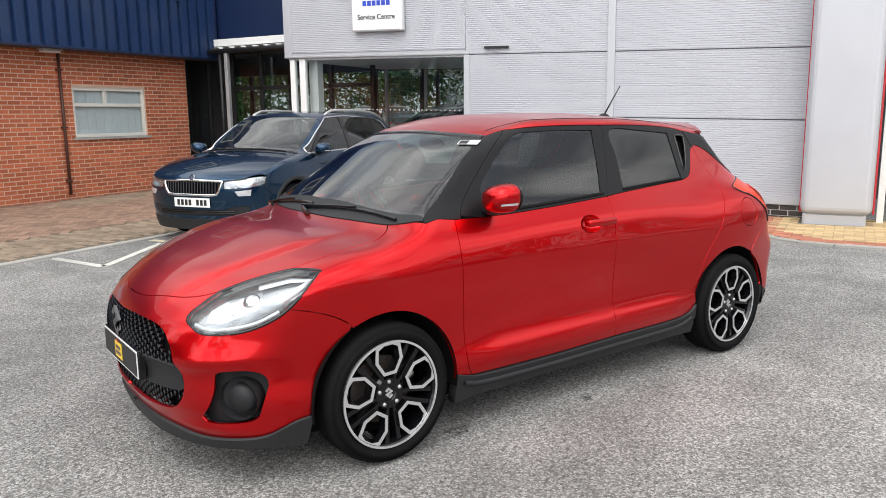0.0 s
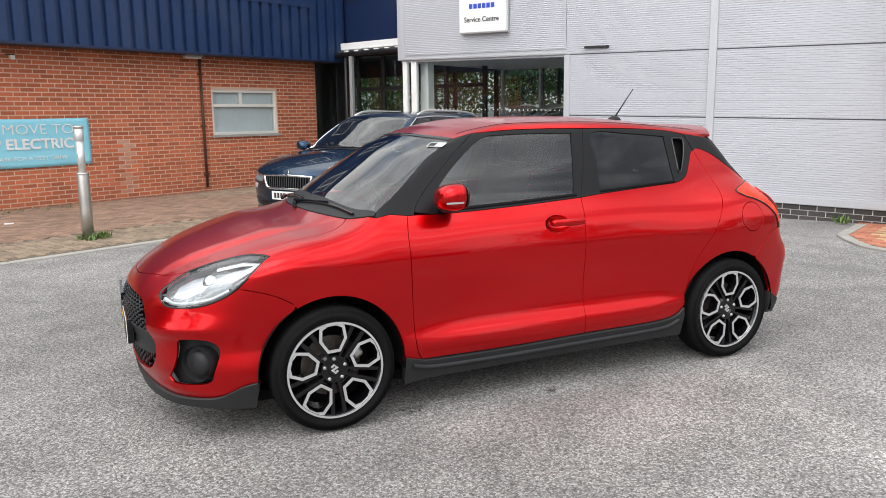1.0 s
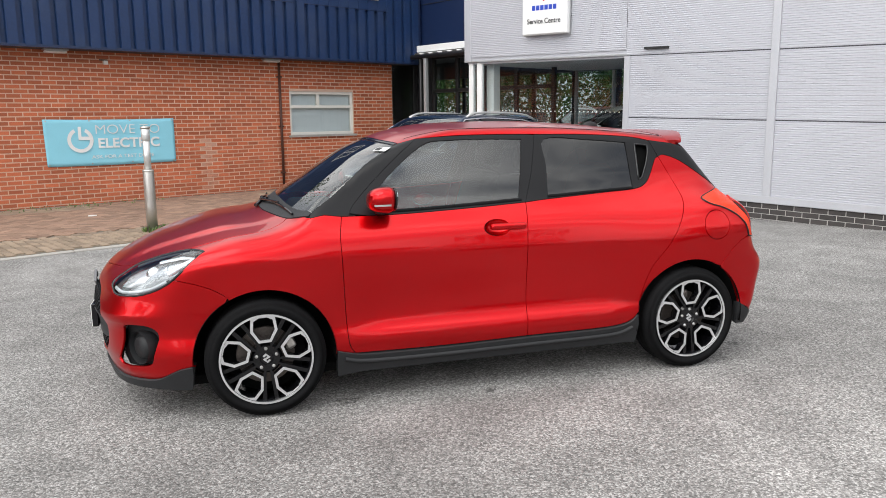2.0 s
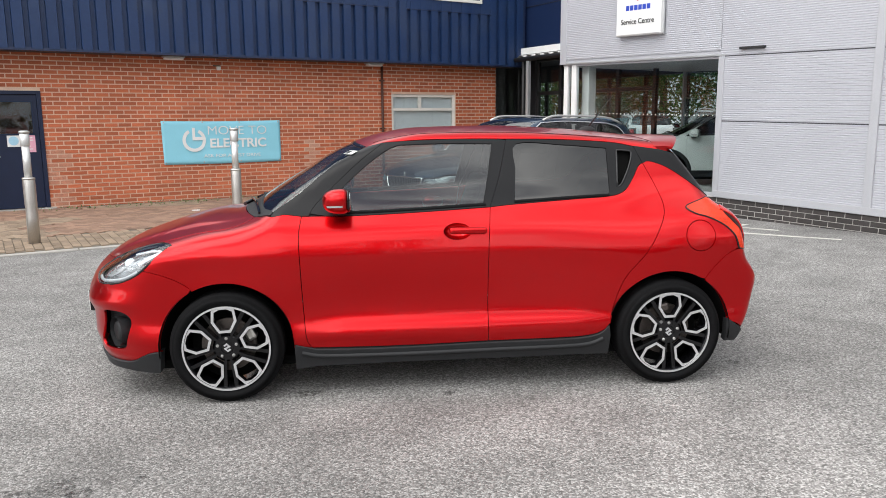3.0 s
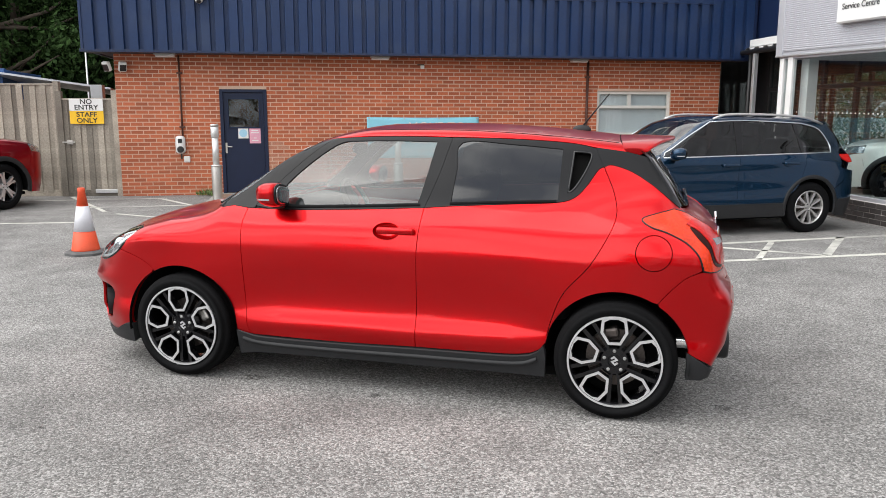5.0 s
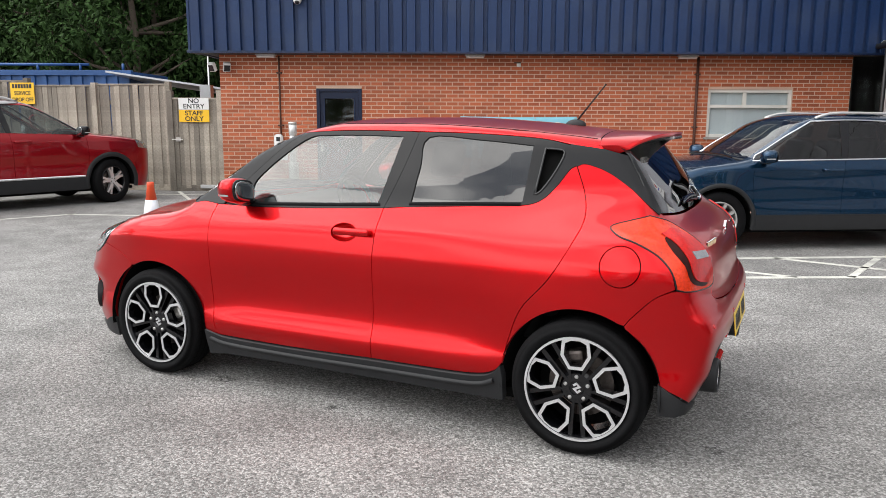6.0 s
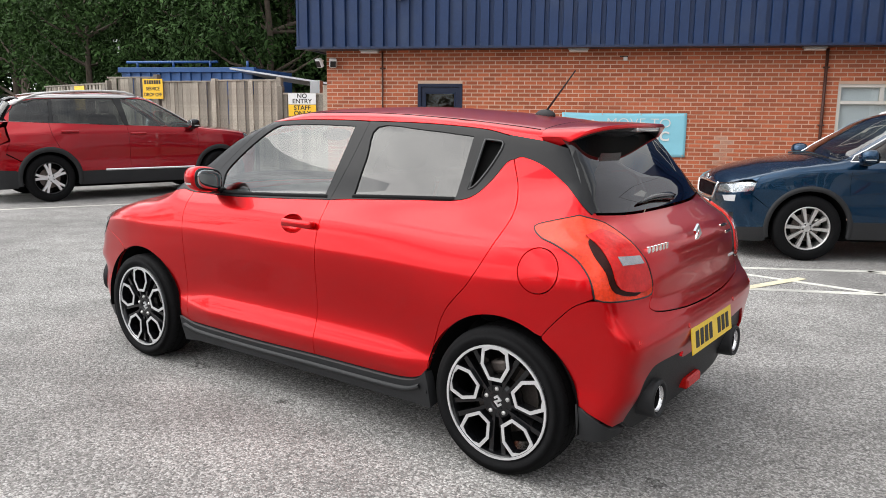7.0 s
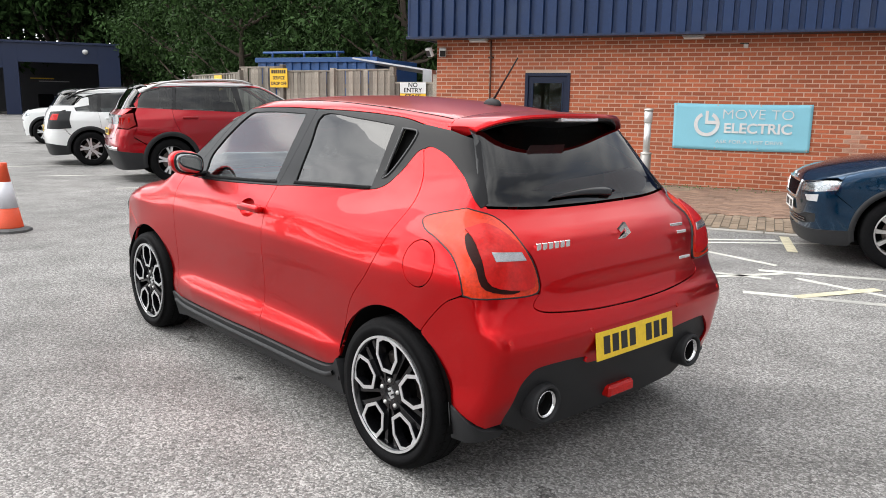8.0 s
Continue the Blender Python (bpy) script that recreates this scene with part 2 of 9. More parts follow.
M["pane"] = glass_mat("window_glass", (0.93, 0.95, 0.95), 0.04)
M["shop_glass"] = glass_mat("shop_glass", (0.88, 0.91, 0.91), 0.03)


# ---- mesh helpers ----
def link(name, me, material, parent=None, label="", smooth=False):
    ob = new(name, me)
    if material:
        me.materials.append(material)
    if parent:
        ob.parent = parent
    if label:
        ob["label"] = label
    if smooth:
        me.shade_smooth()
    return ob


def part(name, bm, material, parent=None, label="", smooth=False):
    me = bpy.data.meshes.new(name)
    bmesh.ops.recalc_face_normals(bm, faces=bm.faces)
    bm.to_mesh(me)
    bm.free()
    return link(name, me, material, parent, label, smooth)


def thing(name, label, category, m=None, group="", kind=""):
    ob = new(name)
    ob.empty_display_size = 0.2
    if m is not None:
        ob.matrix_basis = m
    return tagged(ob, label, category, group, kind)


def add_box(bm, x0, x1, y0, y1, z0, z1, bevel=0.0, m=None, seg=1):
    c = Vector(((x0 + x1) / 2, (y0 + y1) / 2, (z0 + z1) / 2))
    vs = bmesh.ops.create_cube(bm, size=1.0)["verts"]
    for v in vs:
        v.co = Vector((v.co.x * (x1 - x0), v.co.y * (y1 - y0), v.co.z * (z1 - z0))) + c
    if bevel:
        es = list({e for v in vs for e in v.link_edges})
        r = bmesh.ops.bevel(bm, geom=es, offset=bevel, segments=seg, affect="EDGES", profile=0.5)
        vs = list({v for f in r["faces"] for v in f.verts} | {v for v in vs if v.is_valid})
    if m is not None:
        bmesh.ops.transform(bm, matrix=m, verts=vs)


def box(name, b, material, parent=None, bevel=0.004, label="", m=None):
    bm = bmesh.new()
    add_box(bm, *b, bevel=bevel, m=m)
    return part(name, bm, material, parent, label)


def add_tube(bm, a, b, r0, r1=None, seg=14, cap=True):
    """A round bar from a to b."""
    a, b = Vector(a), Vector(b)
    q = (b - a).to_track_quat("Z", "Y").to_matrix().to_4x4()
    bmesh.ops.create_cone(bm, cap_ends=cap, segments=seg, radius1=r0, radius2=r0 if r1 is None else r1, depth=(b - a).length, matrix=Matrix.Translation((a + b) / 2) @ q)


def sweep(name, pts, r, material, parent=None, label="", seg=10):
    """One round bar that bends along the points."""
    bm = bmesh.new()
    p = [Vector(q) for q in pts]
    rings = []
    for i, q in enumerate(p):
        t = (p[min(i + 1, len(p) - 1)] - p[max(i - 1, 0)]).normalized()
        u = t.cross(Vector((0, 0, 1))).normalized()
        w = u.cross(t)
        rings.append([bm.verts.new(q + (u * math.cos(2 * math.pi * k / seg) + w * math.sin(2 * math.pi * k / seg)) * r) for k in range(seg)])
    for c, d in zip(rings, rings[1:]):
        for k in range(seg):
            bm.faces.new((c[k], c[(k + 1) % seg], d[(k + 1) % seg], d[k]))
    bm.faces.new(rings[0][::-1])
    bm.faces.new(rings[-1])
    return part(name, bm, material, parent, label, smooth=True)


def tube(name, a, b, r0, material, parent=None, r1=None, seg=14, label="", smooth=True):
    bm = bmesh.new()
    add_tube(bm, a, b, r0, r1, seg)
    ob = part(name, bm, material, parent, label)
    for p in ob.data.polygons:
        p.use_smooth = smooth and len(p.vertices) == 4
    return ob


def lathe(name, prof, material, parent=None, seg=24, label="", m=None):
    """A solid of revolution about z from (radius, height) pairs."""
    bm = bmesh.new()
    rings = []
    for r, z in prof:
        rings.append([bm.verts.new((r * math.cos(2 * math.pi * i / seg), r * math.sin(2 * math.pi * i / seg), z)) for i in range(seg)])
    for p, q in zip(rings, rings[1:]):
        for i in range(seg):
            bm.faces.new((p[i], p[(i + 1) % seg], q[(i + 1) % seg], q[i]))
    bm.faces.new(rings[0][::-1])
    bm.faces.new(rings[-1])
    if m is not None:
        bm.transform(m)
    ob = part(name, bm, material, parent, label)
    for p in ob.data.polygons:
        p.use_smooth = len(p.vertices) == 4
    return ob


def flat(name, pts, z, thick, material, parent=None, label=""):
    """A flat slab with the outline pts, its top at z."""
    bm = bmesh.new()
    top = [bm.verts.new((x, y, z)) for x, y in pts]
    bot = [bm.verts.new((x, y, z - thick)) for x, y in pts]
    bm.faces.new(top)
    bm.faces.new(bot[::-1])
    for i in range(len(pts)):
        j = (i + 1) % len(pts)
        bm.faces.new((top[i], bot[i], bot[j], top[j]))
    return part(name, bm, material, parent, label)


def lettering(name, body, size, m, material, parent=None, label="", depth=0.001, bold=0.0, align="CENTER", squeeze=1.0):
    cu = bpy.data.curves.new(name, "FONT")
    cu.body, cu.size, cu.extrude, cu.offset, cu.align_x, cu.align_y = body, size, depth, bold, align, "CENTER"
    tmp = new(name + "_curve", cu)
    bpy.context.view_layer.update()
    me = bpy.data.meshes.new_from_object(tmp.evaluated_get(bpy.context.evaluated_depsgraph_get()))
    bpy.data.objects.remove(tmp)
    me.transform(m @ Matrix.Diagonal((squeeze, 1, 1, 1)))
    if not parent:
        return link(name, me, material, parent, label)
    # each character is a piece of its own
    bm = bmesh.new()
    bm.from_mesh(me)
    bm.verts.ensure_lookup_table()
    seen, out = set(), None
    for v0 in bm.verts:
        if v0 in seen:
            continue
        stack, isle = [v0], []
        seen.add(v0)
        while stack:
            v = stack.pop()
            isle.append(v)
            for e in v.link_edges:
                w = e.other_vert(v)
                if w not in seen:
                    seen.add(w)
                    stack.append(w)
        ids = {v: i for i, v in enumerate(isle)}
        fs = {f for v in isle for f in v.link_faces}
        q = bpy.data.meshes.new("letter")
        q.from_pydata([tuple(v.co) for v in isle], [], [tuple(ids[v] for v in f.verts) for f in fs])
        out = link("letter", q, material, parent, label)
    bm.free()
    return out


UP_SOUTH = Matrix(((1, 0, 0, 0), (0, 0, -1, 0), (0, 1, 0, 0), (0, 0, 0, 1)))   # flat text to a wall that faces -y


# ---- ground ----
WALL = 12.535                       # face of the brick wall
bm = bmesh.new()
add_box(bm, -140, 140, -90, 160, -0.5, 0.0)
ground = tagged(part("ground", bm, M["asphalt"]), "worn grey asphalt of the dealership yard", "ground", kind="structure")

PAVE = (1.75, 12.6, 7.55, 12.53)    # x0, x1, y0, y1 of the brick-paved strip
pavement = tagged(flat("pavement", [(1.80, 7.60), (12.6, 7.60), (12.6, 12.53), (1.80, 12.53)], 0.012, 0.1, M["sand"]), "brick-paved strip in front of the brick building", "pavement", kind="structure")
edging = tagged(thing("kerb_edging", "flush pale concrete edging round the brick paving", "kerb"), kind="structure")
kb = bmesh.new()
add_box(kb, 0, 0.905, -0.05, 0.05, -0.1, 0.02, bevel=0.008)
me = bpy.data.meshes.new("edging_stone")
bmesh.ops.recalc_face_normals(kb, faces=kb.faces)
kb.to_mesh(me)
kb.free()
me.materials.append(M["concrete"])
for i in range(12):
    o = new("edging_stone", me)
    o.parent, o.matrix_basis = edging, pose(1.75 + i * 0.915, 7.55, 0)
for i in range(5):
    o = new("edging_stone", me)
    o.parent, o.matrix_basis = edging, pose(1.75, 7.61 + i * 0.915, 0, 0, 0, 90)


def stripe(name, a, b, w, material=None):
    a, b = Vector((*a, 0)), Vector((*b, 0))
    d = (b - a).normalized()
    s = Vector((-d.y, d.x, 0)) * w / 2
    ob = flat(name, [(p.x, p.y) for p in (a - s, b - s, b + s, a + s)], 0.004 if not material else 0.0065, 0.003, material or M["line"])
    return tagged(ob, "worn white painted parking line on asphalt" if not material else "worn yellowish painted parking line on asphalt", "road marking", kind="structure")


# hatched bay between the paving and the parked estate car
for a, b, w in (((5.72, 6.60), (7.0, 7.20), 0.07), ((5.55, 6.25), (6.45, 5.65), 0.07), ((5.60, 5.10), (6.4, 5.02), 0.07), ((5.5, 4.55), (6.5, 5.3), 0.07),
                ((5.25, 7.42), (5.18, 6.55), 0.09), ((5.18, 6.55), (6.45, 7.15), 0.08),
                ((6.3, 5.35), (11.1, 5.78), 0.09), ((6.2, 4.42), (10.9, 4.62), 0.09), ((6.6, 5.15), (7.7, 4.5), 0.07), ((7.9, 5.5), (9.1, 4.6), 0.08), ((9.08, 4.6), (10.1, 5.72), 0.09), ((8.2, 4.5), (9.0, 5.5), 0.07), ((10.2, 4.6), (10.8, 5.2), 0.07),
                ((10.45, 4.85), (10.75, 4.0), 0.07), ((9.9, 4.65), (10.7, 3.1), 0.07)):
    stripe("parking_line", a, b, w)
for a, b, w in (((6.53, 7.42), (6.60, 6.45), 0.10), ((6.58, 4.42), (7.2, 5.0), 0.09)):
    stripe("parking_line", a, b, w, M["line_yellow"])
# bays by the fence
for a, b, w in (((-1.6, 11.9), (0.9, 12.0), 0.07), ((-0.9, 12.5), (0.3, 10.0), 0.07), ((-0.1, 10.65), (1.65, 10.75), 0.07), ((0.75, 12.0), (1.6, 10.6), 0.07), ((0.55, 9.7), (1.2, 9.2), 0.06), ((1.0, 7.6), (1.7, 7.5), 0.05),
                ((-3.2, 7.2), (-1.2, 8.9), 0.08), ((-5.8, 7.9), (-4.2, 9.3), 0.08), ((-8.3, 8.6), (-6.9, 9.9), 0.08), ((-1.3, 8.85), (0.2, 8.75), 0.06)):
    stripe("parking_line", a, b, w)
M["damp"] = mat("dark_damp_film", (0.035, 0.034, 0.033), 0.6, vary=0.3, scale=20)
_n, _l = M["damp"].node_tree.nodes, M["damp"].node_tree.links
_t, _r = _n.new("ShaderNodeTexNoise"), _n.new("ShaderNodeMapRange")
_t.inputs["Scale"].default_value, _t.inputs["Detail"].default_value, _t.inputs["Roughness"].default_value = 26.0, 8, 0.75
_r.inputs["From Min"].default_value, _r.inputs["From Max"].default_value, _r.inputs["To Max"].default_value = 0.44, 0.70, 0.5
_l.new(_n.new("ShaderNodeTexCoord").outputs["Object"], _t.inputs["Vector"])
_l.new(_t.outputs["Fac"], _r.inputs["Value"])
_l.new(_r.outputs["Result"], _n["Principled BSDF"].inputs["Alpha"])
for x, y, r, s in ((1.75, 0.98, 0.30, 1.5), (2.21, 1.04, 0.035, 1.2), (3.18, 1.60, 0.07, 1.4), (3.86, 1.18, 0.04, 1.4), (5.62, 0.70, 0.05, 1.2)):
    pts = []
    for k in range(22):
        q = r * (0.7 + 0.7 * noise.noise(Vector((x + 1.4 * math.cos(k / 22 * 6.283), y + 1.4 * math.sin(k / 22 * 6.283), 3.0))))
        pts.append((x + q * s * math.cos(k / 22 * 6.283), y + q * math.sin(k / 22 * 6.283)))
    tagged(flat("damp_stain", pts, 0.003, 0.002, M["damp"]), "faint dark patchy stain on the asphalt", "stain", kind="structure")

# ---- brick building ----
DOOR = (1.865, 2.735, 0.03, 2.01)
WIN = (9.43, 11.05, 1.11, 2.02)
wall_n = thing("wall_north", "orange-red brick wall under dark blue cladding", "wall", kind="structure")
bm = bmesh.new()
for b in ((0, DOOR[0], -0.1, 2.7), (DOOR[1], WIN[0], -0.1, 2.7), (WIN[1], 12.15, -0.1, 2.7), (DOOR[0], DOOR[1], DOOR[3], 2.7), (DOOR[0], DOOR[1], -0.1, DOOR[2]), (WIN[0], WIN[1], -0.1, WIN[2]), (WIN[0], WIN[1], WIN[3], 2.7)):
    add_box(bm, b[0], b[1], WALL, WALL + 0.3, b[2], b[3])
part("mortar", bm, M["mortar"], wall_n)
for nm, b in (("wall_west", (0, 0.3, WALL + 0.3, 20, -0.1, 2.7)), ("wall_back", (0, 12.15, 20, 20.3, -0.1, 2.7)), ("wall_east", (11.85, 12.15, WALL + 0.3, 20, -0.1, 2.7))):
    tagged(box(nm, b, M["brick"]), "plain brick wall of the building", "wall", kind="structure")
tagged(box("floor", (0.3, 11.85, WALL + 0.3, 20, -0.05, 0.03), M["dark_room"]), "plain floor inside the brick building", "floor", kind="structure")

# upper storey clad in profiled sheet
CX0, CX1, CY, CZ0, CZ1 = -0.42, 12.57, 12.05, 2.66, 5.6
upper = thing("upper_storey", "dark blue profiled metal cladding of the upper storey", "wall", kind="structure")
box("core", (CX0 + 0.06, CX1 - 0.06, CY + 0.06, 20.4, CZ0 + 0.02, CZ1), M["soffit"], upper)


def ribbed(name, x0, x1, y, z0, z1, pitch, depth, parent, material, duty=0.5):
    """Vertical trapezoid ribs between x0 and x1, proud of the face y."""
    bm = bmesh.new()
    n = max(1, round((x1 - x0) / pitch))
    p = (x1 - x0) / n
    line = []
    for i in range(n):
        a = x0 + i * p
        line += [(a, y), (a + p * (1 - duty), y), (a + p * (1 - duty + 0.05), y - depth), (a + p * 0.95, y - depth)]
    line.append((x1, y))
    lo = [bm.verts.new((x, yy, z0)) for x, yy in line]
    hi = [bm.verts.new((x, yy, z1)) for x, yy in line]
    for i in range(len(line) - 1):
        bm.faces.new((lo[i], lo[i + 1], hi[i + 1], hi[i]))
    return part(name, bm, material, parent)


ribbed("cladding_sheet", CX0, CX1 - 0.03, CY + 0.012, CZ0, CZ1, 0.25, 0.065, upper, M["blue_clad"], duty=0.72)
for x0, x1 in ((7.18, 9.28), (9.54, 11.67)):
    box("window_surround", (x0, x1, CY - 0.045, CY + 0.05, 3.735, 5.3), M["blue_clad"], upper, bevel=0.006)
    box("surround_lip", (x0, x1, CY - 0.055, CY - 0.03, 3.715, 3.733), M["blue_panel"], upper, bevel=0.002)
box("end_sheet", (CX0 - 0.006, CX0 + 0.04, CY + 0.0, 20.4, CZ0, CZ1), M["blue_clad"], upper)
box("corner_trim", (CX1 - 0.03, CX1 + 0.03, CY - 0.04, CY + 0.2, CZ0, CZ1), M["blue_panel"], upper)
box("drip_edge", (CX0 - 0.02, CX1 + 0.03, CY - 0.045, CY + 0.03, CZ0 - 0.03, CZ0 + 0.02), M["blue_panel"], upper)
box("soffit", (CX0, CX1, CY + 0.03, WALL + 0.02, CZ0 - 0.02, CZ0 + 0.02), M["soffit"], upper)
for x0, x1 in ((7.55, 8.95), (9.95, 11.40)):
    w = thing("window_3", "white-framed upper window set in flat blue sheet", "window", kind="structure")
    y0, y1 = CY - 0.075, CY - 0.047
    for f in ((x0, x1, 3.94, 4.0), (x0, x1, 4.9, 4.96), (x0, x0 + 0.05, 4.0, 4.9), (x1 - 0.05, x1, 4.0, 4.9), ((x0 + x1) / 2 - 0.03, (x0 + x1) / 2 + 0.03, 4.0, 4.9)):
        box("window_frame", (f[0], f[1], y0, y1, f[2], f[3]), M["frame_white"], w)
    box("pane", (x0 + 0.05, x1 - 0.05, CY - 0.056, CY - 0.053, 4.0, 4.9), M["pane"], w, bevel=0)
tagged(box("ceiling", (0.3, 11.85, WALL + 0.3, 20, 2.6, 2.64), M["white"]), "plain ceiling inside the brick building", "ceiling", kind="structure")

# door
dr = thing("door_1", "closed navy blue steel door with a small window and notices", "door", kind="structure")
dx0, dx1, dz0, dz1 = DOOR
for b in ((dx0 - 0.005, dx0 + 0.06, dz0, dz1), (dx1 - 0.06, dx1 + 0.005, dz0, dz1), (dx0 + 0.06, dx1 - 0.06, dz1 - 0.06, dz1)):
    box("door_frame", (b[0], b[1], WALL - 0.025, WALL + 0.1, b[2], b[3]), M["navy"], dr)
bm = bmesh.new()
gx0, gx1, gz0, gz1 = 2.01, 2.59, 1.29, 1.83
for b in ((dx0 + 0.065, gx0, dz0 + 0.01, dz1 - 0.065), (gx1, dx1 - 0.065, dz0 + 0.01, dz1 - 0.065), (gx0, gx1, dz0 + 0.01, gz0), (gx0, gx1, gz1, dz1 - 0.065)):
    add_box(bm, b[0], b[1], WALL + 0.01, WALL + 0.06, b[2], b[3])
leaf = part("door_leaf", bm, M["navy"], dr)
for b in ((gx0 - 0.02, gx1 + 0.02, gz1 - 0.01, gz1 + 0.02), (gx0 - 0.02, gx1 + 0.02, gz0 - 0.02, gz0 + 0.01), (gx0 - 0.02, gx0 + 0.01, gz0, gz1), (gx1 - 0.01, gx1 + 0.02, gz0, gz1)):
    box("glazing_bead", (b[0], b[1], WALL - 0.002, WALL + 0.03, b[2], b[3]), M["navy"], leaf, bevel=0.002)
box("pane", (gx0, gx1, WALL + 0.03, WALL + 0.036, gz0, gz1), M["pane"], leaf, bevel=0)
box("door_step", (dx0 - 0.1, dx1 + 0.1, WALL - 0.14, WALL + 0.05, -0.05, 0.03), M["concrete"], dr, bevel=0.01)
hd = bmesh.new()
add_box(hd, 1.93, 1.97, WALL - 0.006, WALL + 0.012, 0.80, 1.0, bevel=0.003)
add_tube(hd, (1.95, WALL - 0.05, 0.93), (1.95, WALL, 0.93), 0.01, seg=8)
add_tube(hd, (1.945, WALL - 0.05, 0.93), (2.06, WALL - 0.05, 0.92), 0.01, seg=8)
part("door_handle", hd, M["steel"], leaf, "steel lever handle")
box("notice", (2.18, 2.37, WALL + 0.005, WALL + 0.0095, 1.08, 1.275), M["white"], leaf, bevel=0, label="white paper notice with a blue round mark")
lathe("notice_mark", [(0.075, 0), (0.075, 0.002)], M["skyblue"], leaf, seg=24, label="light blue round sign", m=Matrix.Translation((2.275, WALL + 0.003, 1.18)) @ Matrix.Rotation(radians(90), 4, "X"))
box("notice", (2.39, 2.60, WALL + 0.004, WALL + 0.0095, 0.985, 1.275), M["pink"], leaf, bevel=0, label="pink paper notice")
for z, w in ((1.22, 0.13), (1.18, 0.15), (1.08, 0.05), (1.03, 0.12)):
    box("text_bar", (2.495 - w / 2, 2.495 + w / 2, WALL + 0.002, WALL + 0.0036, z, z + 0.016), M["white"], leaf, bevel=0)

# ground-floor window with drawn blinds
wn1 = thing("window_1", "white-framed window with pale closed blinds in brick wall", "window", kind="structure")
wx0, wx1, wz0, wz1 = WIN
xm, zm = 10.15, 1.70
for b in ((wx0, wx0 + 0.06, wz0, wz1), (wx1 - 0.06, wx1, wz0, wz1), (wx0 + 0.06, wx1 - 0.06, wz1 - 0.06, wz1), (wx0 + 0.06, wx1 - 0.06, wz0, wz0 + 0.06), (wx0 + 0.06, wx1 - 0.06, zm - 0.03, zm + 0.03), (xm - 0.035, xm + 0.035, zm + 0.03, wz1 - 0.06)):
    box("window_frame", (b[0], b[1], WALL + 0.03, WALL + 0.1, b[2], b[3]), M["frame_white"], wn1)
for b in ((wx0 + 0.06, xm - 0.035, zm + 0.03, wz1 - 0.06), (xm + 0.035, wx1 - 0.06, zm + 0.03, wz1 - 0.06), (wx0 + 0.06, wx1 - 0.06, wz0 + 0.06, zm - 0.03)):
    box("pane", (b[0], b[1], WALL + 0.06, WALL + 0.066, b[2], b[3]), M["pane"], wn1, bevel=0)
box("window_sill", (wx0 - 0.05, wx1 + 0.05, WALL - 0.05, WALL + 0.1, wz0 - 0.045, wz0), M["concrete"], wn1)
bl = tagged(thing("window_blind", "pale vertical blind drawn shut behind the window", "blind"), kind="")
for i in range(18):
    box("slat", (wx0 + i * 0.09, wx0 + i * 0.09 + 0.094, WALL + 0.105 + 0.008 * (i % 2), WALL + 0.107 + 0.008 * (i % 2), wz0 + 0.02, wz1), M["blind"], bl, bevel=0)

# rainwater pipes, lamps and boxes on the wall
for x, z1 in ((9.19, 2.62), (1.16, 2.62)):
    p = thing("drainpipe" if x > 5 else "cable_conduit", "thin dark painted pipe fixed to the brick wall", "pipe")
    tube("pipe", (x, WALL - 0.045, 0.1 if x > 5 else 1.1), (x, WALL - 0.045, z1), 0.026 if x > 5 else 0.017, M["pipe_brown"], p)
    for z in (0.35, 1.3, 2.3):
        if x > 5 or z > 1.2:
            box("bracket", (x - 0.05, x + 0.05, WALL - 0.075, WALL, z - 0.015, z + 0.015), M["pipe_brown"], p)
for x in (0.95, 4.92, 8.94):
    lp = thing("bulkhead_lamp", "flat pale bulkhead lamp under the blue cladding", "lamp", group="bulkhead lamps under the eaves")
    box("housing", (x - 0.19, x + 0.19, 12.26, 12.42, 2.615, 2.64), M["grey_frame"], lp)
    box("diffuser", (x - 0.17, x + 0.17, 12.27, 12.41, 2.575, 2.615), M["white"], lp, bevel=0.015)
for x, z in ((5.77, 2.46),):
    s = thing("alarm_box", "small white sensor box on brick wall", "sensor")
    box("case", (x - 0.035, x + 0.035, WALL - 0.06, WALL, z - 0.035, z + 0.035), M["white"], s, bevel=0.008)
    box("bracket", (x - 0.1, x + 0.04, WALL - 0.02, WALL, z + 0.035, z + 0.055), M["black"], s)

# car charger
ch = thing("wall_charger", "white oval electric car charger on brick wall", "charger")
bm = bmesh.new()
add_box(bm, 1.02, 1.20, WALL - 0.11, WALL, 0.80, 1.14, bevel=0.07, seg=4)
part("case", bm, M["white"], ch, smooth=True)
lathe("socket", [(0.062, 0), (0.062, 0.02), (0.045, 0.025)], M["black"], ch, seg=20, m=Matrix.Translation((1.115, WALL - 0.105, 0.88)) @ Matrix.Rotation(radians(90), 4, "X"), label="black round charging socket")
box("emblem", (1.075, 1.15, WALL - 0.116, WALL - 0.108, 1.0, 1.08), M["black"], ch, label="black lightning mark")
tube("cable", (1.12, WALL - 0.05, 0.80), (1.12, WALL - 0.05, 0.70), 0.014, M["black"], ch)
sk = thing("socket_box", "small white electrical socket box on brick wall", "socket")
box("case", (1.16, 1.27, WALL - 0.06, WALL, 0.63, 0.75), M["white"], sk, bevel=0.008)
box("plate", (1.18, 1.25, WALL - 0.066, WALL - 0.06, 0.65, 0.73), M["frame_white"], sk)

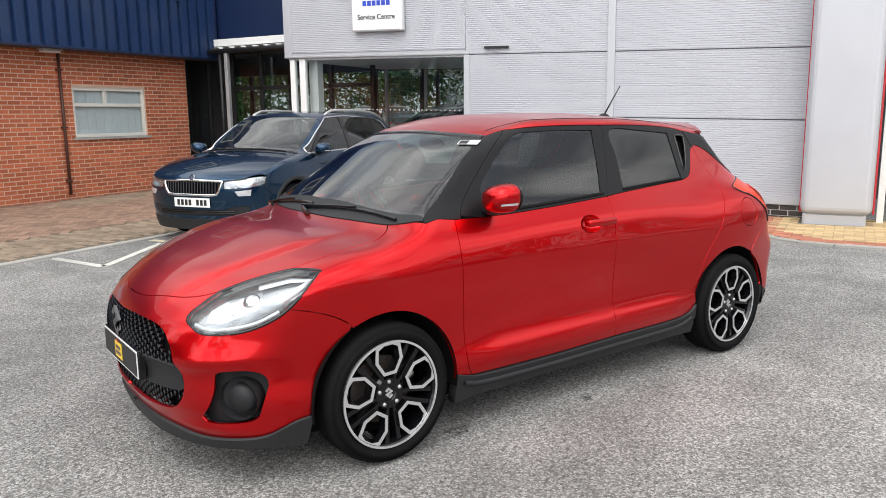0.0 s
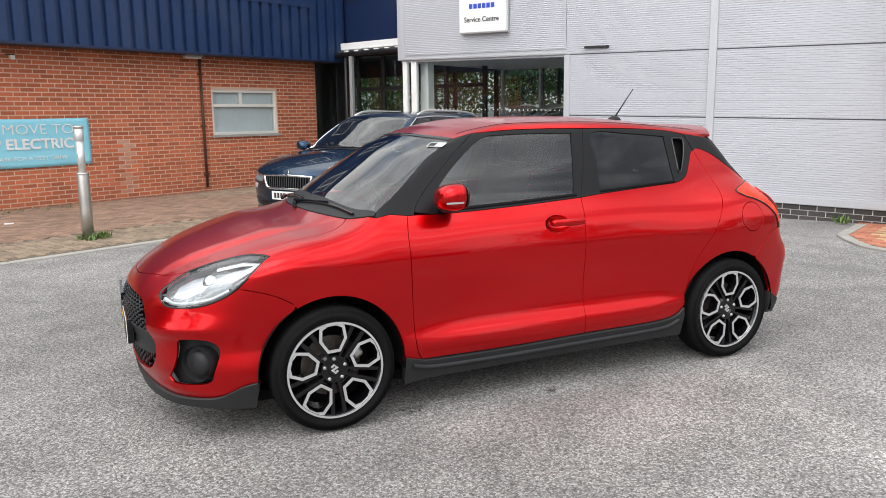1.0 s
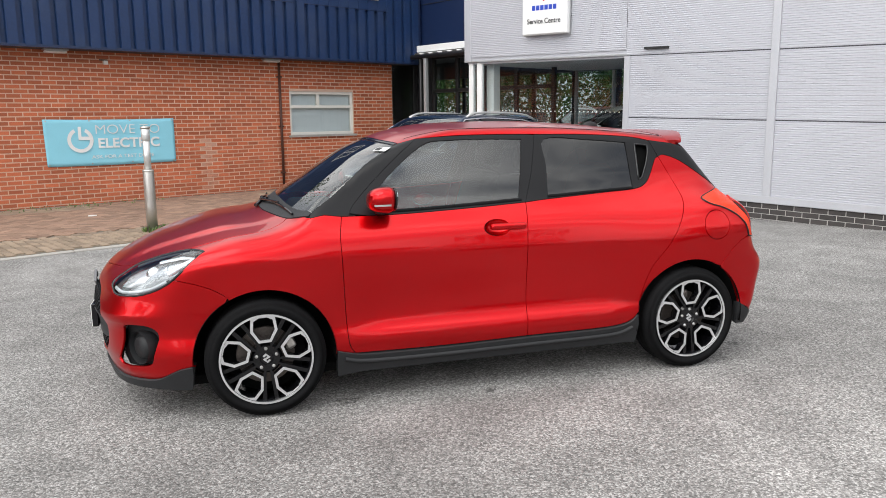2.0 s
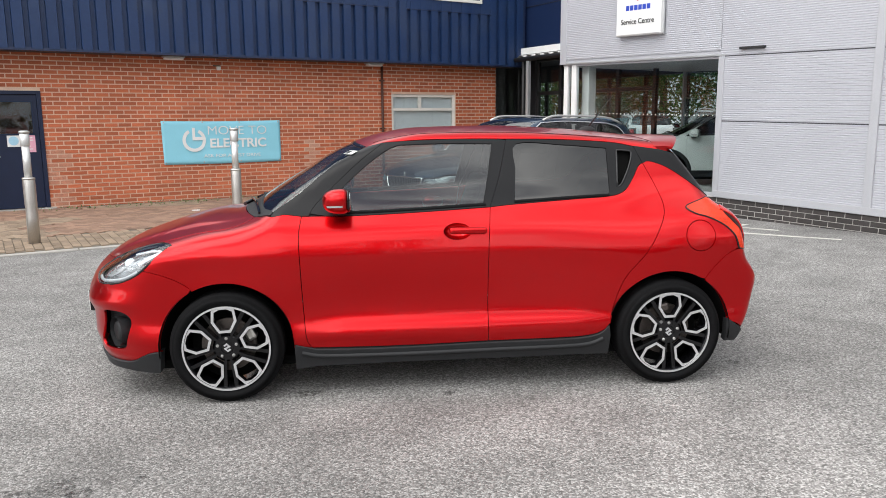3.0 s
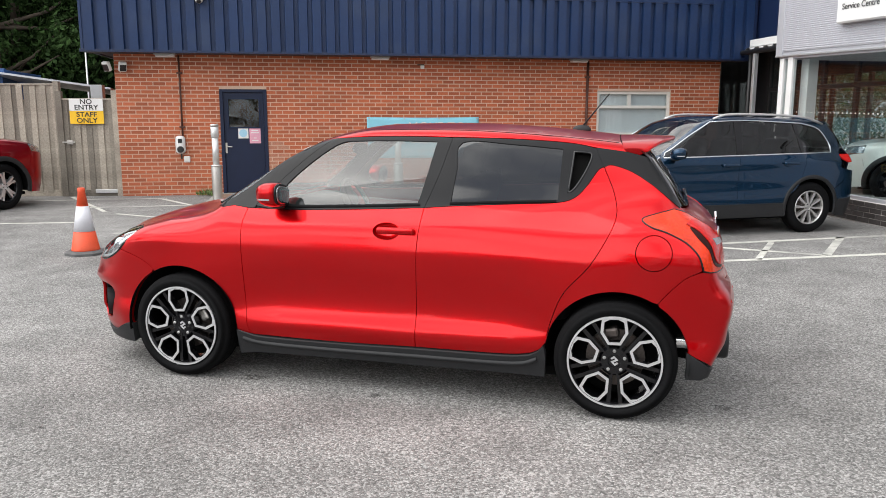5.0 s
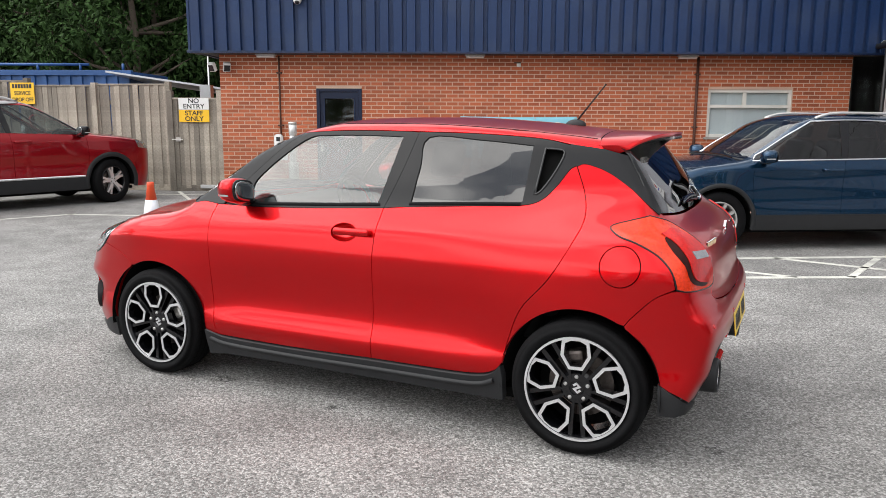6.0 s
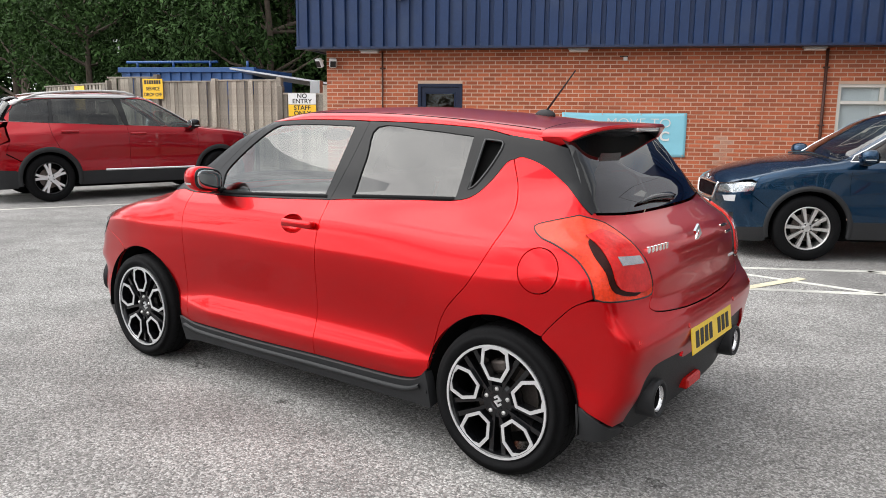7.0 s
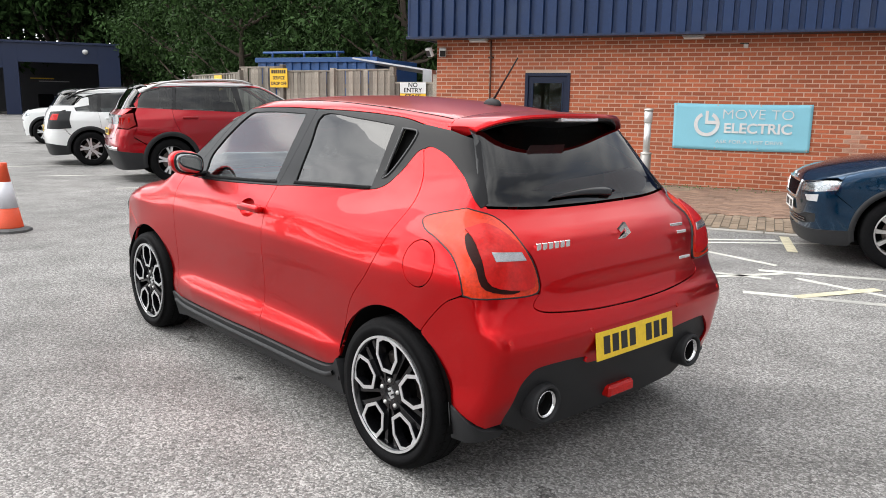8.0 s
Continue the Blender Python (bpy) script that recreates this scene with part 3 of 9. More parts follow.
# cameras at the corner and on the cladding
for x, y, z, s in ((0.18, WALL, 2.42, 1), (-0.08, WALL - 0.05, 2.42, -1)):
    c = thing("floodlight", "small white security floodlight at the building corner", "lamp", group="corner floodlights")
    box("bracket", (x - 0.015, x + 0.015, y - 0.12, y + 0.06, z + 0.02, z + 0.05), M["steel_pale"], c)
    bm = bmesh.new()
    add_box(bm, -0.07, 0.07, -0.04, 0.04, -0.09, 0.09, bevel=0.02, seg=2, m=pose(x, y - 0.14, z - 0.02, 25, 0, 25 * s))
    part("head", bm, M["white"], c)
    box("lens", (-0.055, 0.055, -0.046, -0.042, -0.07, 0.05), M["black"], c, m=pose(x, y - 0.14, z - 0.02, 25, 0, 25 * s))
c = thing("security_camera", "white dome security camera on blue cladding", "camera")
box("bracket", (1.55, 1.80, CY - 0.22, CY, 3.60, 3.66), M["white"], c)
bm = bmesh.new()
bmesh.ops.create_uvsphere(bm, u_segments=18, v_segments=12, radius=0.075, matrix=Matrix.Translation((1.66, CY - 0.14, 3.56)))
part("dome", bm, M["white"], c, smooth=True)
bm = bmesh.new()
bmesh.ops.create_uvsphere(bm, u_segments=14, v_segments=8, radius=0.05, matrix=Matrix.Translation((1.66, CY - 0.165, 3.535)))
part("lens", bm, M["black"], c, smooth=True)

# banner
bn = thing("wall_banner", "turquoise vinyl banner with white lettering on brick wall", "banner")
bm = bmesh.new()
bx0, bx1, bz0, bz1 = 4.655, 6.915, 0.69, 1.49
g = [[bm.verts.new((bx0 + (bx1 - bx0) * i / 40 + 0.02 * (1 - j / 12) * (1 if i == 0 else 0), WALL - 0.022 - 0.007 * noise.noise(Vector((i * 0.19, j * 0.22, 1))) - 0.007 * noise.noise(Vector((i * 0.5 + j * 0.4, 0, 4))),
                      bz0 + (bz1 - bz0) * j / 12 - 0.012 * math.sin(math.pi * i / 40))) for j in range(13)] for i in range(41)]
for i in range(40):
    for j in range(12):
        bm.faces.new((g[i][j], g[i + 1][j], g[i + 1][j + 1], g[i][j + 1]))
bo = part("sheet", bm, M["banner"], bn, smooth=True)
sol = bo.modifiers.new("thickness", "SOLIDIFY")
sol.thickness = 0.003


def wall_text(body, x, z, size, material, parent, y=WALL - 0.0405, **kw):
    return lettering("lettering", body, size, Matrix.Translation((x, y, z)) @ UP_SOUTH, material, parent, **kw)


wall_text("MOVE TO", 6.06, 1.30, 0.235, M["white"], bn, bold=-0.003, squeeze=1.13)
wall_text("ELECTRIC", 6.07, 1.06, 0.235, M["white"], bn, bold=0.006, squeeze=1.08)
wall_text("ASK FOR A TEST DRIVE", 5.95, 0.83, 0.085, M["white"], bn, squeeze=1.25)
bm = bmesh.new()
for k in range(44):
    a0, a1 = radians(118 + k * 305 / 44), radians(118 + (k + 1) * 305 / 44)
    q = [bm.verts.new((5.235 + r * math.cos(a), WALL - 0.0405, 1.13 + r * math.sin(a))) for r, a in ((0.155, a0), (0.215, a0), (0.215, a1), (0.155, a1))]
    bm.faces.new(q)
add_box(bm, 5.205, 5.255, WALL - 0.042, WALL - 0.039, 1.13, 1.36)
add_box(bm, 5.255, 5.42, WALL - 0.042, WALL - 0.039, 1.13, 1.19)
part("power_symbol", bm, M["white"], bn, "white ring-shaped power symbol")
for x in (4.70, 5.4, 6.1, 6.87):
    for z in (bz0 + 0.03, bz1 - 0.03):
        lathe("eyelet", [(0.014, 0), (0.014, 0.004)], M["steel"], bn, seg=10, m=Matrix.Translation((x, WALL - 0.042, z)) @ Matrix.Rotation(radians(90), 4, "X"))

# bollards
def bollard(x, y, dent):
    b = thing("bollard", "stepped brushed steel bollard" + (", slightly dented" if dent else " with weeds at its foot"), "bollard", pose(x, y, 0.01), group="steel bollards")
    lathe("base_tube", [(0.070, -0.02), (0.070, 0.35), (0.066 if dent else 0.070, 0.42), (0.070, 0.50), (0.070, 0.80), (0.064, 0.82)], M["steel"], b)
    lathe("collar", [(0.073, 0.795), (0.073, 0.815), (0.044, 0.825)], M["steel"], b)
    lathe("upper_tube", [(0.044, 0.80), (0.044, 1.21)], M["steel_pale"], b)
    lathe("head", [(0.046, 1.20), (0.054, 1.21), (0.054, 1.345), (0.046, 1.35)], M["steel_pale"], b)
    lathe("cap", [(0.058, 1.35), (0.060, 1.375), (0.036, 1.385)], M["steel"], b)


bollard(4.81, 8.40, False)
bollard(2.243, 8.307, True)


def weeds(x, y, r, n, h):
    bm = bmesh.new()
    for _ in range(n):
        a, d = random.random() * 6.283, r * random.random() ** 0.6
        p = Vector((x + d * math.cos(a), y + d * math.sin(a) * 0.8, 0.01))
        t = Vector((random.uniform(-1, 1), random.uniform(-1, 1), 1.2)).normalized() * h * random.uniform(0.4, 1)
        s = Vector((-t.y, t.x, 0)).normalized() * 0.012
        if s.length == 0:
            continue
        q = [bm.verts.new(v) for v in (p - s * 0.4, p + t * 0.55 - s, p + t, p + t * 0.55 + s)]
        bm.faces.new(q)
    tagged(part("weeds", bm, M["weed"]), "small green weeds growing from the paving joints", "weeds", kind="stuff")


weeds(4.86, 8.33, 0.2, 150, 0.12)
weeds(1.62, 12.35, 0.25, 120, 0.16)
weeds(11.36, 1.42, 0.10, 60, 0.15)
for x, n in ((5.2, 60), (4.3, 50), (3.4, 40), (6.1, 40), (2.6, 20)):
    weeds(x, 12.2, 0.45, n, 0.06)
tagged(flat("litter", [(4.68, 10.62), (4.80, 10.60), (4.83, 10.68), (4.72, 10.72)], 0.03, 0.01, M["white"]), "crumpled white scrap of paper on paving", "litter")

# traffic cones
def cone(x, y, turn):
    c = thing("traffic_cone", "orange traffic cone with a white reflective sleeve", "cone", pose(x, y, 0, 0, 0, turn), group="traffic cones")
    bm = bmesh.new()
    pts = [(0.225 * math.cos(radians(22.5 + 45 * k)), 0.225 * math.sin(radians(22.5 + 45 * k))) for k in range(8)]
    lo = [bm.verts.new((px, py, 0.0)) for px, py in pts]
    mi = [bm.verts.new((px, py, 0.025)) for px, py in pts]
    hi = [bm.verts.new((px * 0.8, py * 0.8, 0.045)) for px, py in pts]
    for p, q in ((lo, mi), (mi, hi)):
        for k in range(8):
            bm.faces.new((p[k], p[(k + 1) % 8], q[(k + 1) % 8], q[k]))
    bm.faces.new(hi)
    bm.faces.new(lo[::-1])
    part("foot", bm, M["rubber_grey"], c, "dusty black rubber foot")
    lathe("lower_cone", [(0.15, 0.04), (0.145, 0.06), (0.108, 0.26)], M["cone_orange"], c)
    lathe("sleeve", [(0.110, 0.255), (0.064, 0.53)], M["cone_sleeve"], c, label="white reflective sleeve")
    lathe("upper_cone", [(0.062, 0.525), (0.038, 0.68), (0.04, 0.685), (0.038, 0.725), (0.03, 0.73)], M["cone_orange"], c)


cone(1.07, 6.08, 10)
cone(-1.10, 3.70, 30)

# ---- silver dealership building ----
SL = 0.0                             # along the wall from its north corner
def sp(y, out=0.0, z=0.0):
    """A point of the silver wall: its y, metres out from the face, and height over the wall's own datum (which falls towards -y)."""
    return Vector((11.18 + 0.05 * (9.04 - y) - out, y - 0.05 * out, z + 0.022 * (y - 3.2)))


def sbox(name, y0, y1, o0, o1, z0, z1, material, parent=None, bevel=0.004, label=""):
    bm = bmesh.new()
    add_box(bm, o0, o1, y0, y1, z0, z1, bevel=bevel)
    for v in bm.verts:
        v.co = sp(v.co.y, v.co.x, v.co.z)
    return part(name, bm, material, parent, label)


def sribs(name, y0, y1, z0, z1, parent, pitch=0.031, depth=0.006):
    """Horizontal ribs on the silver wall."""
    bm = bmesh.new()
    n = max(1, round((z1 - z0) / pitch))
    p = (z1 - z0) / n
    line = []
    for i in range(n):
        a = z0 + i * p
        line += [(a, 0.0), (a + p * 0.38, 0.0), (a + p * 0.5, depth), (a + p * 0.88, depth)]
    line.append((z1, 0.0))
    va = [bm.verts.new(sp(y0, o, z)) for z, o in line]
    vb = [bm.verts.new(sp(y1, o, z)) for z, o in line]
    for i in range(len(line) - 1):
        bm.faces.new((va[i], vb[i], vb[i + 1], va[i + 1]))
    return part(name, bm, M["silver"], parent)


wall_e = thing("wall_silver", "silver horizontally ribbed metal cladding on a dark brick plinth", "wall", kind="structure")
sbox("core", 0.55, 5.58, -0.3, -0.012, 0.0, 5.8, M["silver_flat"], wall_e)
sbox("core", 5.58, 9.04, -0.3, -0.012, 2.36, 5.8, M["silver_flat"], wall_e)
sbox("core", -3.0, 0.55, -0.3, -0.012, 3.1, 5.8, M["silver_flat"], wall_e)
for y0, y1 in ((0.5, 3.20), (3.31, 5.57)):
    for z0, z1 in ((0.33, 1.375), (1.39, 2.325), (2.34, 4.05), (4.065, 5.8)):
        sribs("cladding_panel", y0, y1, z0, z1, wall_e)
for z0, z1 in ((2.42, 4.05), (4.065, 5.8)):
    sribs("cladding_panel", 5.58, 8.90, z0, z1, wall_e)
for z in (1.3825, 2.3325, 4.0575):
    sbox("panel_joint", 0.5, 5.57, -0.011, 0.002, z - 0.009, z + 0.009, M["soffit"], wall_e, bevel=0)
sbox("panel_joint", 5.58, 8.90, -0.011, 0.002, 4.0485, 4.0665, M["soffit"], wall_e, bevel=0)
sbox("corner_trim", 8.90, 9.06, -0.31, 0.015, 2.34, 5.8, M["silver_flat"], wall_e)
sbox("pilaster", 3.20, 3.31, -0.02, 0.03, 0.33, 5.8, M["silver_flat"], wall_e)
sbox("flashing", 0.5, 5.57, -0.02, 0.035, 0.235, 0.335, M["silver_flat"], wall_e)
sbox("fascia_edge", 5.50, 9.06, -0.02, 0.022, 2.335, 2.365, M["grey_frame"], wall_e)
sbox("fascia_soffit", 5.6, 9.0, -3.4, -0.02, 2.30, 2.34, M["silver_flat"], wall_e)
sbox("jamb", 5.50, 5.60, -0.14, 0.02, 0.24, 2.33, M["silver_flat"], wall_e)
vt = sbox("vent", 4.84, 5.24, -0.01, 0.05, 2.415, 2.45, M["black"])
tagged(vt, "dark slim vent hood on silver cladding", "vent")
# plinth of dark bricks
pl = thing("plinth", "low plinth of dark grey bricks with pale joints", "wall", kind="structure")
sbox("mortar", 0.5, 9.0, -0.25, 0.0, -0.3, 0.235, M["mortar_grey"], pl)
for k in range(4):
    n = 39
    for i in range(n):
        y0 = 0.45 + i * 0.2205 + (0.11 if k % 2 else 0.0)
        sbox("brick", y0, y0 + 0.208, -0.02, 0.008, 0.163 - k * 0.075, 0.228 - k * 0.075, M["brick_dark"], pl, bevel=0)

# square sign
sg = thing("wall_sign", "square white illuminated-style dealership sign on silver wall", "sign")
sbox("panel", 6.64, 7.58, 0.03, 0.13, 2.735, 3.70, M["white"], sg, bevel=0.02)
sbox("edge", 6.63, 7.59, 0.02, 0.05, 2.725, 3.71, M["grey_frame"], sg)


def silver_text(body, y, z, size, material, parent, **kw):
    m = Matrix.Translation(sp(y, 0.136, z)) @ Matrix(((0.05, 0, -1, 0), (-1, 0, -0.05, 0), (-0.022, 1, 0, 0), (0, 0, 0, 1)))
    return lettering("lettering", body, size, m, material, parent, **kw)


silver_text("Service Centre", 7.11, 2.955, 0.118, M["black"], sg, squeeze=0.98, bold=0.001)
for i in range(6):                    # maker's word as plain bars
    sbox("word_bar", 7.36 - i * 0.088 - 0.07, 7.36 - i * 0.088, 0.13, 0.134, 3.135, 3.215, M["blue_ink"], sg, bevel=0)
bm = bmesh.new()
q = [bm.verts.new(sp(7.11 + a, 0.134, 3.43 + b)) for a, b in ((0, -0.16), (0.17, 0), (0, 0.16), (-0.17, 0))]
bm.faces.new(q)
part("emblem", bm, M["red"], sg, "red lozenge emblem")

# round-edged portal pillar with red edge strips
pr = thing("portal_pillar", "smooth pale grey portal pillar with thin red edge strips", "pillar", kind="structure")
bm = bmesh.new()
add_box(bm, 10.98, 11.75, -0.22, 0.60, 0.14, 5.6, bevel=0.09, seg=4)
part("shaft", bm, M["silver_flat"], pr, smooth=False)
box("foot", (11.04, 11.70, -0.16, 0.57, -0.05, 0.15), M["silver_flat"], pr, bevel=0.02)
for y in (0.605, -0.235):
    box("edge_strip", (11.18, 11.22, y - 0.012, y + 0.012, 0.14, 5.6), M["red"], pr, label="thin red edge strip")
# glazed entrance beyond the pillar
en = thing("window_4", "dark glazed entrance beside the pillar", "window", kind="structure")
for y in (-0.32, -1.6, -2.9):
    box("window_frame", (11.45, 11.53, y - 0.04, y + 0.04, 0.0, 3.1), M["white"], en)
box("window_frame", (11.45, 11.53, -2.9, -0.3, 2.4, 2.48), M["white"], en)
box("pane", (11.487, 11.493, -2.9, -0.3, 0.0, 3.1), M["shop_glass"], en, bevel=0)
box("wall_inner", (14.6, 14.8, -3.2, 0.6, 0, 3.2), M["dark_room"], en)
tagged(box("wall_south", (11.6, 14.8, -3.3, -3.1, 0, 5.8), M["silver_flat"]), "plain end wall of the silver building", "wall", kind="structure")

# coloured brick apron with pale kerb
ap = thing("brick_apron", "yellow and red brick apron inside a flush pale kerb", "pavement", kind="structure")
outline = [(11.35, 1.18), (10.32, 1.18), (9.95, 1.0), (9.62, 0.78), (9.45, 0.5), (9.38, 0.15), (9.36, -0.5), (9.36, -4.0), (11.6, -4.0), (11.6, 1.18)]
flat("bed", [(x, y) for x, y in outline], 0.006, 0.1, M["sand"], ap)
for a, b in zip(outline[:-3], outline[1:-2]):
    a, b = Vector((*a, 0)), Vector((*b, 0))
    d = (b - a).normalized()
    s = Vector((-d.y, d.x, 0)) * 0.06
    flat("kerb", [(p.x, p.y) for p in (a - s, b - s, b + s, a + s)], 0.022, 0.1, M["concrete"], ap)
for nm, mm, lo_, hi_ in (("red_band", M["paver_red"], 0.06, 0.36), ("yellow_field", M["paver_yellow"], 0.36, 9.0)):
    bm = bmesh.new()
    for i in range(22):
        for j in range(24):
            x, y = 9.42 + i * 0.103, -3.9 + j * 0.215 + (0.107 if i % 2 else 0)
            edge = min(x - 9.36, 1.14 - y, (x - 9.36) * 0.6 + (1.18 - y) * 0.8 - 0.62)
            if lo_ <= edge < hi_ and not (x > 10.9 and -0.25 < y + 0.1 < 0.62):
                add_box(bm, x, x + 0.095, y, y + 0.207, -0.05, 0.014 + random.uniform(-0.002, 0.002))
    tagged(part(nm, bm, mm, ap), kind="stuff")

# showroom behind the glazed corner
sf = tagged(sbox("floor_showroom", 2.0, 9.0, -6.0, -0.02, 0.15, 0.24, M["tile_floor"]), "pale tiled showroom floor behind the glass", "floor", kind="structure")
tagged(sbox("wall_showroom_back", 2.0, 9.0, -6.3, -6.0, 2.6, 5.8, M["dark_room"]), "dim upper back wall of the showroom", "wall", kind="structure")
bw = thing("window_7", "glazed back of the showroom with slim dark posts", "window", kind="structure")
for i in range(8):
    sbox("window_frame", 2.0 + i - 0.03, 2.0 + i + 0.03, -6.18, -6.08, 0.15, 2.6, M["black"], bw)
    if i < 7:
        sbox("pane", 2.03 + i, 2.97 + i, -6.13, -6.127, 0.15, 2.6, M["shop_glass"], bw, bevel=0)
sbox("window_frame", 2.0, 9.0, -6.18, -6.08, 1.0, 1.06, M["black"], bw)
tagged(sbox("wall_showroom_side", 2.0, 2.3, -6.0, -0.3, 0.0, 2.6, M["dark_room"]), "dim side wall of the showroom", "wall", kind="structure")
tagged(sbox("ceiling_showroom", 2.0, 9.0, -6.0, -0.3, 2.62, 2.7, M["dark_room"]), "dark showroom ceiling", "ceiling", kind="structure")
sw = thing("window_2", "large showroom glazing with slim white posts", "window", kind="structure")
for y, w, mm in ((8.93, 0.05, "white"), (8.72, 0.06, "white")):
    sbox("window_frame", y - w, y + w, -0.10, -0.02, 0.24, 2.33, M[mm], sw)
sbox("window_frame", 5.6, 9.0, -0.10, -0.02, 0.235, 0.29, M["silver_flat"], sw)
for y0, y1 in ((5.62, 8.66), (8.78, 8.88)):
    sbox("pane", y0, y1, -0.063, -0.057, 0.29, 2.30, M["shop_glass"], sw, bevel=0)
for z in (1.45,):
    for i in range(34):
        sbox("dot", 5.70 + i * 0.085, 5.718 + i * 0.085, -0.055, -0.053, z, z + 0.018, M["frame_white"], sw, bevel=0)
col = tagged(sbox("column", 8.55, 8.73, -0.42, -0.24, 0.24, 2.35, M["white"]), "white round-cornered showroom column", "column", kind="structure")
ig = thing("window_5", "inner showroom glazing with dark posts", "window", kind="structure")
for i in range(7):
    y = 3.2 + i * 0.95
    sbox("window_frame", y - 0.03, y + 0.03, -3.4, -3.33, 0.24, 2.62, M["grey_frame"], ig)
    if i < 6:
        sbox("pane", y + 0.03, y + 0.92, -3.37, -3.364, 0.24, 2.62, M["shop_glass"], ig, bevel=0)

# recessed link with canopy between the two buildings
lk = thing("wall_link", "smooth dark blue upper wall of the recessed entrance link", "wall", kind="structure")
box("upper_panel", (12.66, 12.9, 8.2, 12.4, 3.05, 5.6), M["blue_panel"], lk)
box("seam", (12.65, 12.67, 8.2, 12.4, 3.95, 3.965), M["black"], lk)
cn = thing("entrance_canopy", "white-edged corrugated canopy over the recessed entrance", "canopy", kind="structure")
box("fascia", (12.45, 12.6, 8.3, 11.98, 2.90, 3.04), M["white"], cn)
bm = bmesh.new()
prof = [(8.3 + i * 0.0767, 2.865 + (0.025 if i % 4 in (1, 2) else -0.015)) for i in range(49)]
va = [bm.verts.new((12.30, y, z - 0.02)) for y, z in prof]
vb = [bm.verts.new((13.4, y, z + 0.08)) for y, z in prof]
for i in range(48):
    bm.faces.new((va[i], va[i + 1], vb[i + 1], vb[i]))
o = part("roof_sheet", bm, M["steel_pale"], cn)
o.modifiers.new("thickness", "SOLIDIFY").thickness = 0.006
tube("gutter", (12.30, 8.3, 2.80), (12.30, 11.98, 2.78), 0.05, M["black"], cn)
tube("downpipe", (12.32, 11.70, 0.0), (12.32, 11.70, 2.78), 0.035, M["black"], cn)
box("post", (12.28, 12.36, 11.48, 11.56, 0.0, 2.8), M["grey_frame"], cn)
le = thing("door_2", "dark glazed entrance doors under the canopy", "door", kind="structure")
for y in (8.4, 9.4, 10.3, 11.2, 12.0):
    box("door_frame", (12.95, 13.03, y - 0.04, y + 0.04, 0.0, 2.85), M["black"], le)
for z in (0.04, 2.05, 2.80):
    box("door_frame", (12.95, 13.03, 8.4, 12.0, z - 0.04, z + 0.04), M["black"], le)
box("pane", (12.987, 12.993, 8.4, 12.0, 0.0, 2.85), M["shop_glass"], le, bevel=0)
box("sticker", (12.975, 12.98, 11.55, 11.75, 1.2, 1.42), M["white"], le, bevel=0, label="white paper notice")
wl5 = thing("window_6", "dark glass pane beside the brick corner", "window", kind="structure")
box("window_frame", (12.15, 12.21, WALL + 0.05, WALL + 0.13, 0.0, 2.64), M["black"], wl5)
box("window_frame", (12.85, 12.95, WALL + 0.05, WALL + 0.13, 0.0, 2.64), M["black"], wl5)
box("pane", (12.21, 12.85, WALL + 0.087, WALL + 0.093, 0.0, 2.64), M["shop_glass"], wl5, bevel=0)
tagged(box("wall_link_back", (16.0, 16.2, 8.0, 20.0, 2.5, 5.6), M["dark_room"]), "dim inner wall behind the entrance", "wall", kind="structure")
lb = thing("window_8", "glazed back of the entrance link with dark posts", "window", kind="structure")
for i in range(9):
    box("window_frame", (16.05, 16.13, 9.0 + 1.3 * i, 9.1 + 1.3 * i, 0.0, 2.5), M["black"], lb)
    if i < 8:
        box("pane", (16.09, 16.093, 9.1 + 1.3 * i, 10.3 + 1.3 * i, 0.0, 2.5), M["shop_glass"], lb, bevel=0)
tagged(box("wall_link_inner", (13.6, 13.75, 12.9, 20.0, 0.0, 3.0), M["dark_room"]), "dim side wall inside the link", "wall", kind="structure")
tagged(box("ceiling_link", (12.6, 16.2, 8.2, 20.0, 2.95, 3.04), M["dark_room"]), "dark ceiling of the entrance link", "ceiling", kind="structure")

# ---- yard beyond the fence ----
fc = thing("fence", "weathered grey-brown close-board timber fence with posts", "fence")
FENCE = (((-1.08, 12.72), (-2.6, 12.86), 2.10), ((-2.6, 12.86), (-4.0, 12.98), 2.08), ((-4.0, 12.98), (-5.25, 13.1), 2.17), ((-5.25, 13.1), (-8.6, 15.3), 2.05))

def board_mesh(h, w):
    key = round(h, 2)
    b = bmesh.new()
    add_box(b, 0, w, -0.011, 0.011, 0.06, key, bevel=0.003)
    me = bpy.data.meshes.new("board")
    bmesh.ops.recalc_face_normals(b, faces=b.faces)
    b.to_mesh(me)
    b.free()
    me.materials.append(M["wood"])
    return me


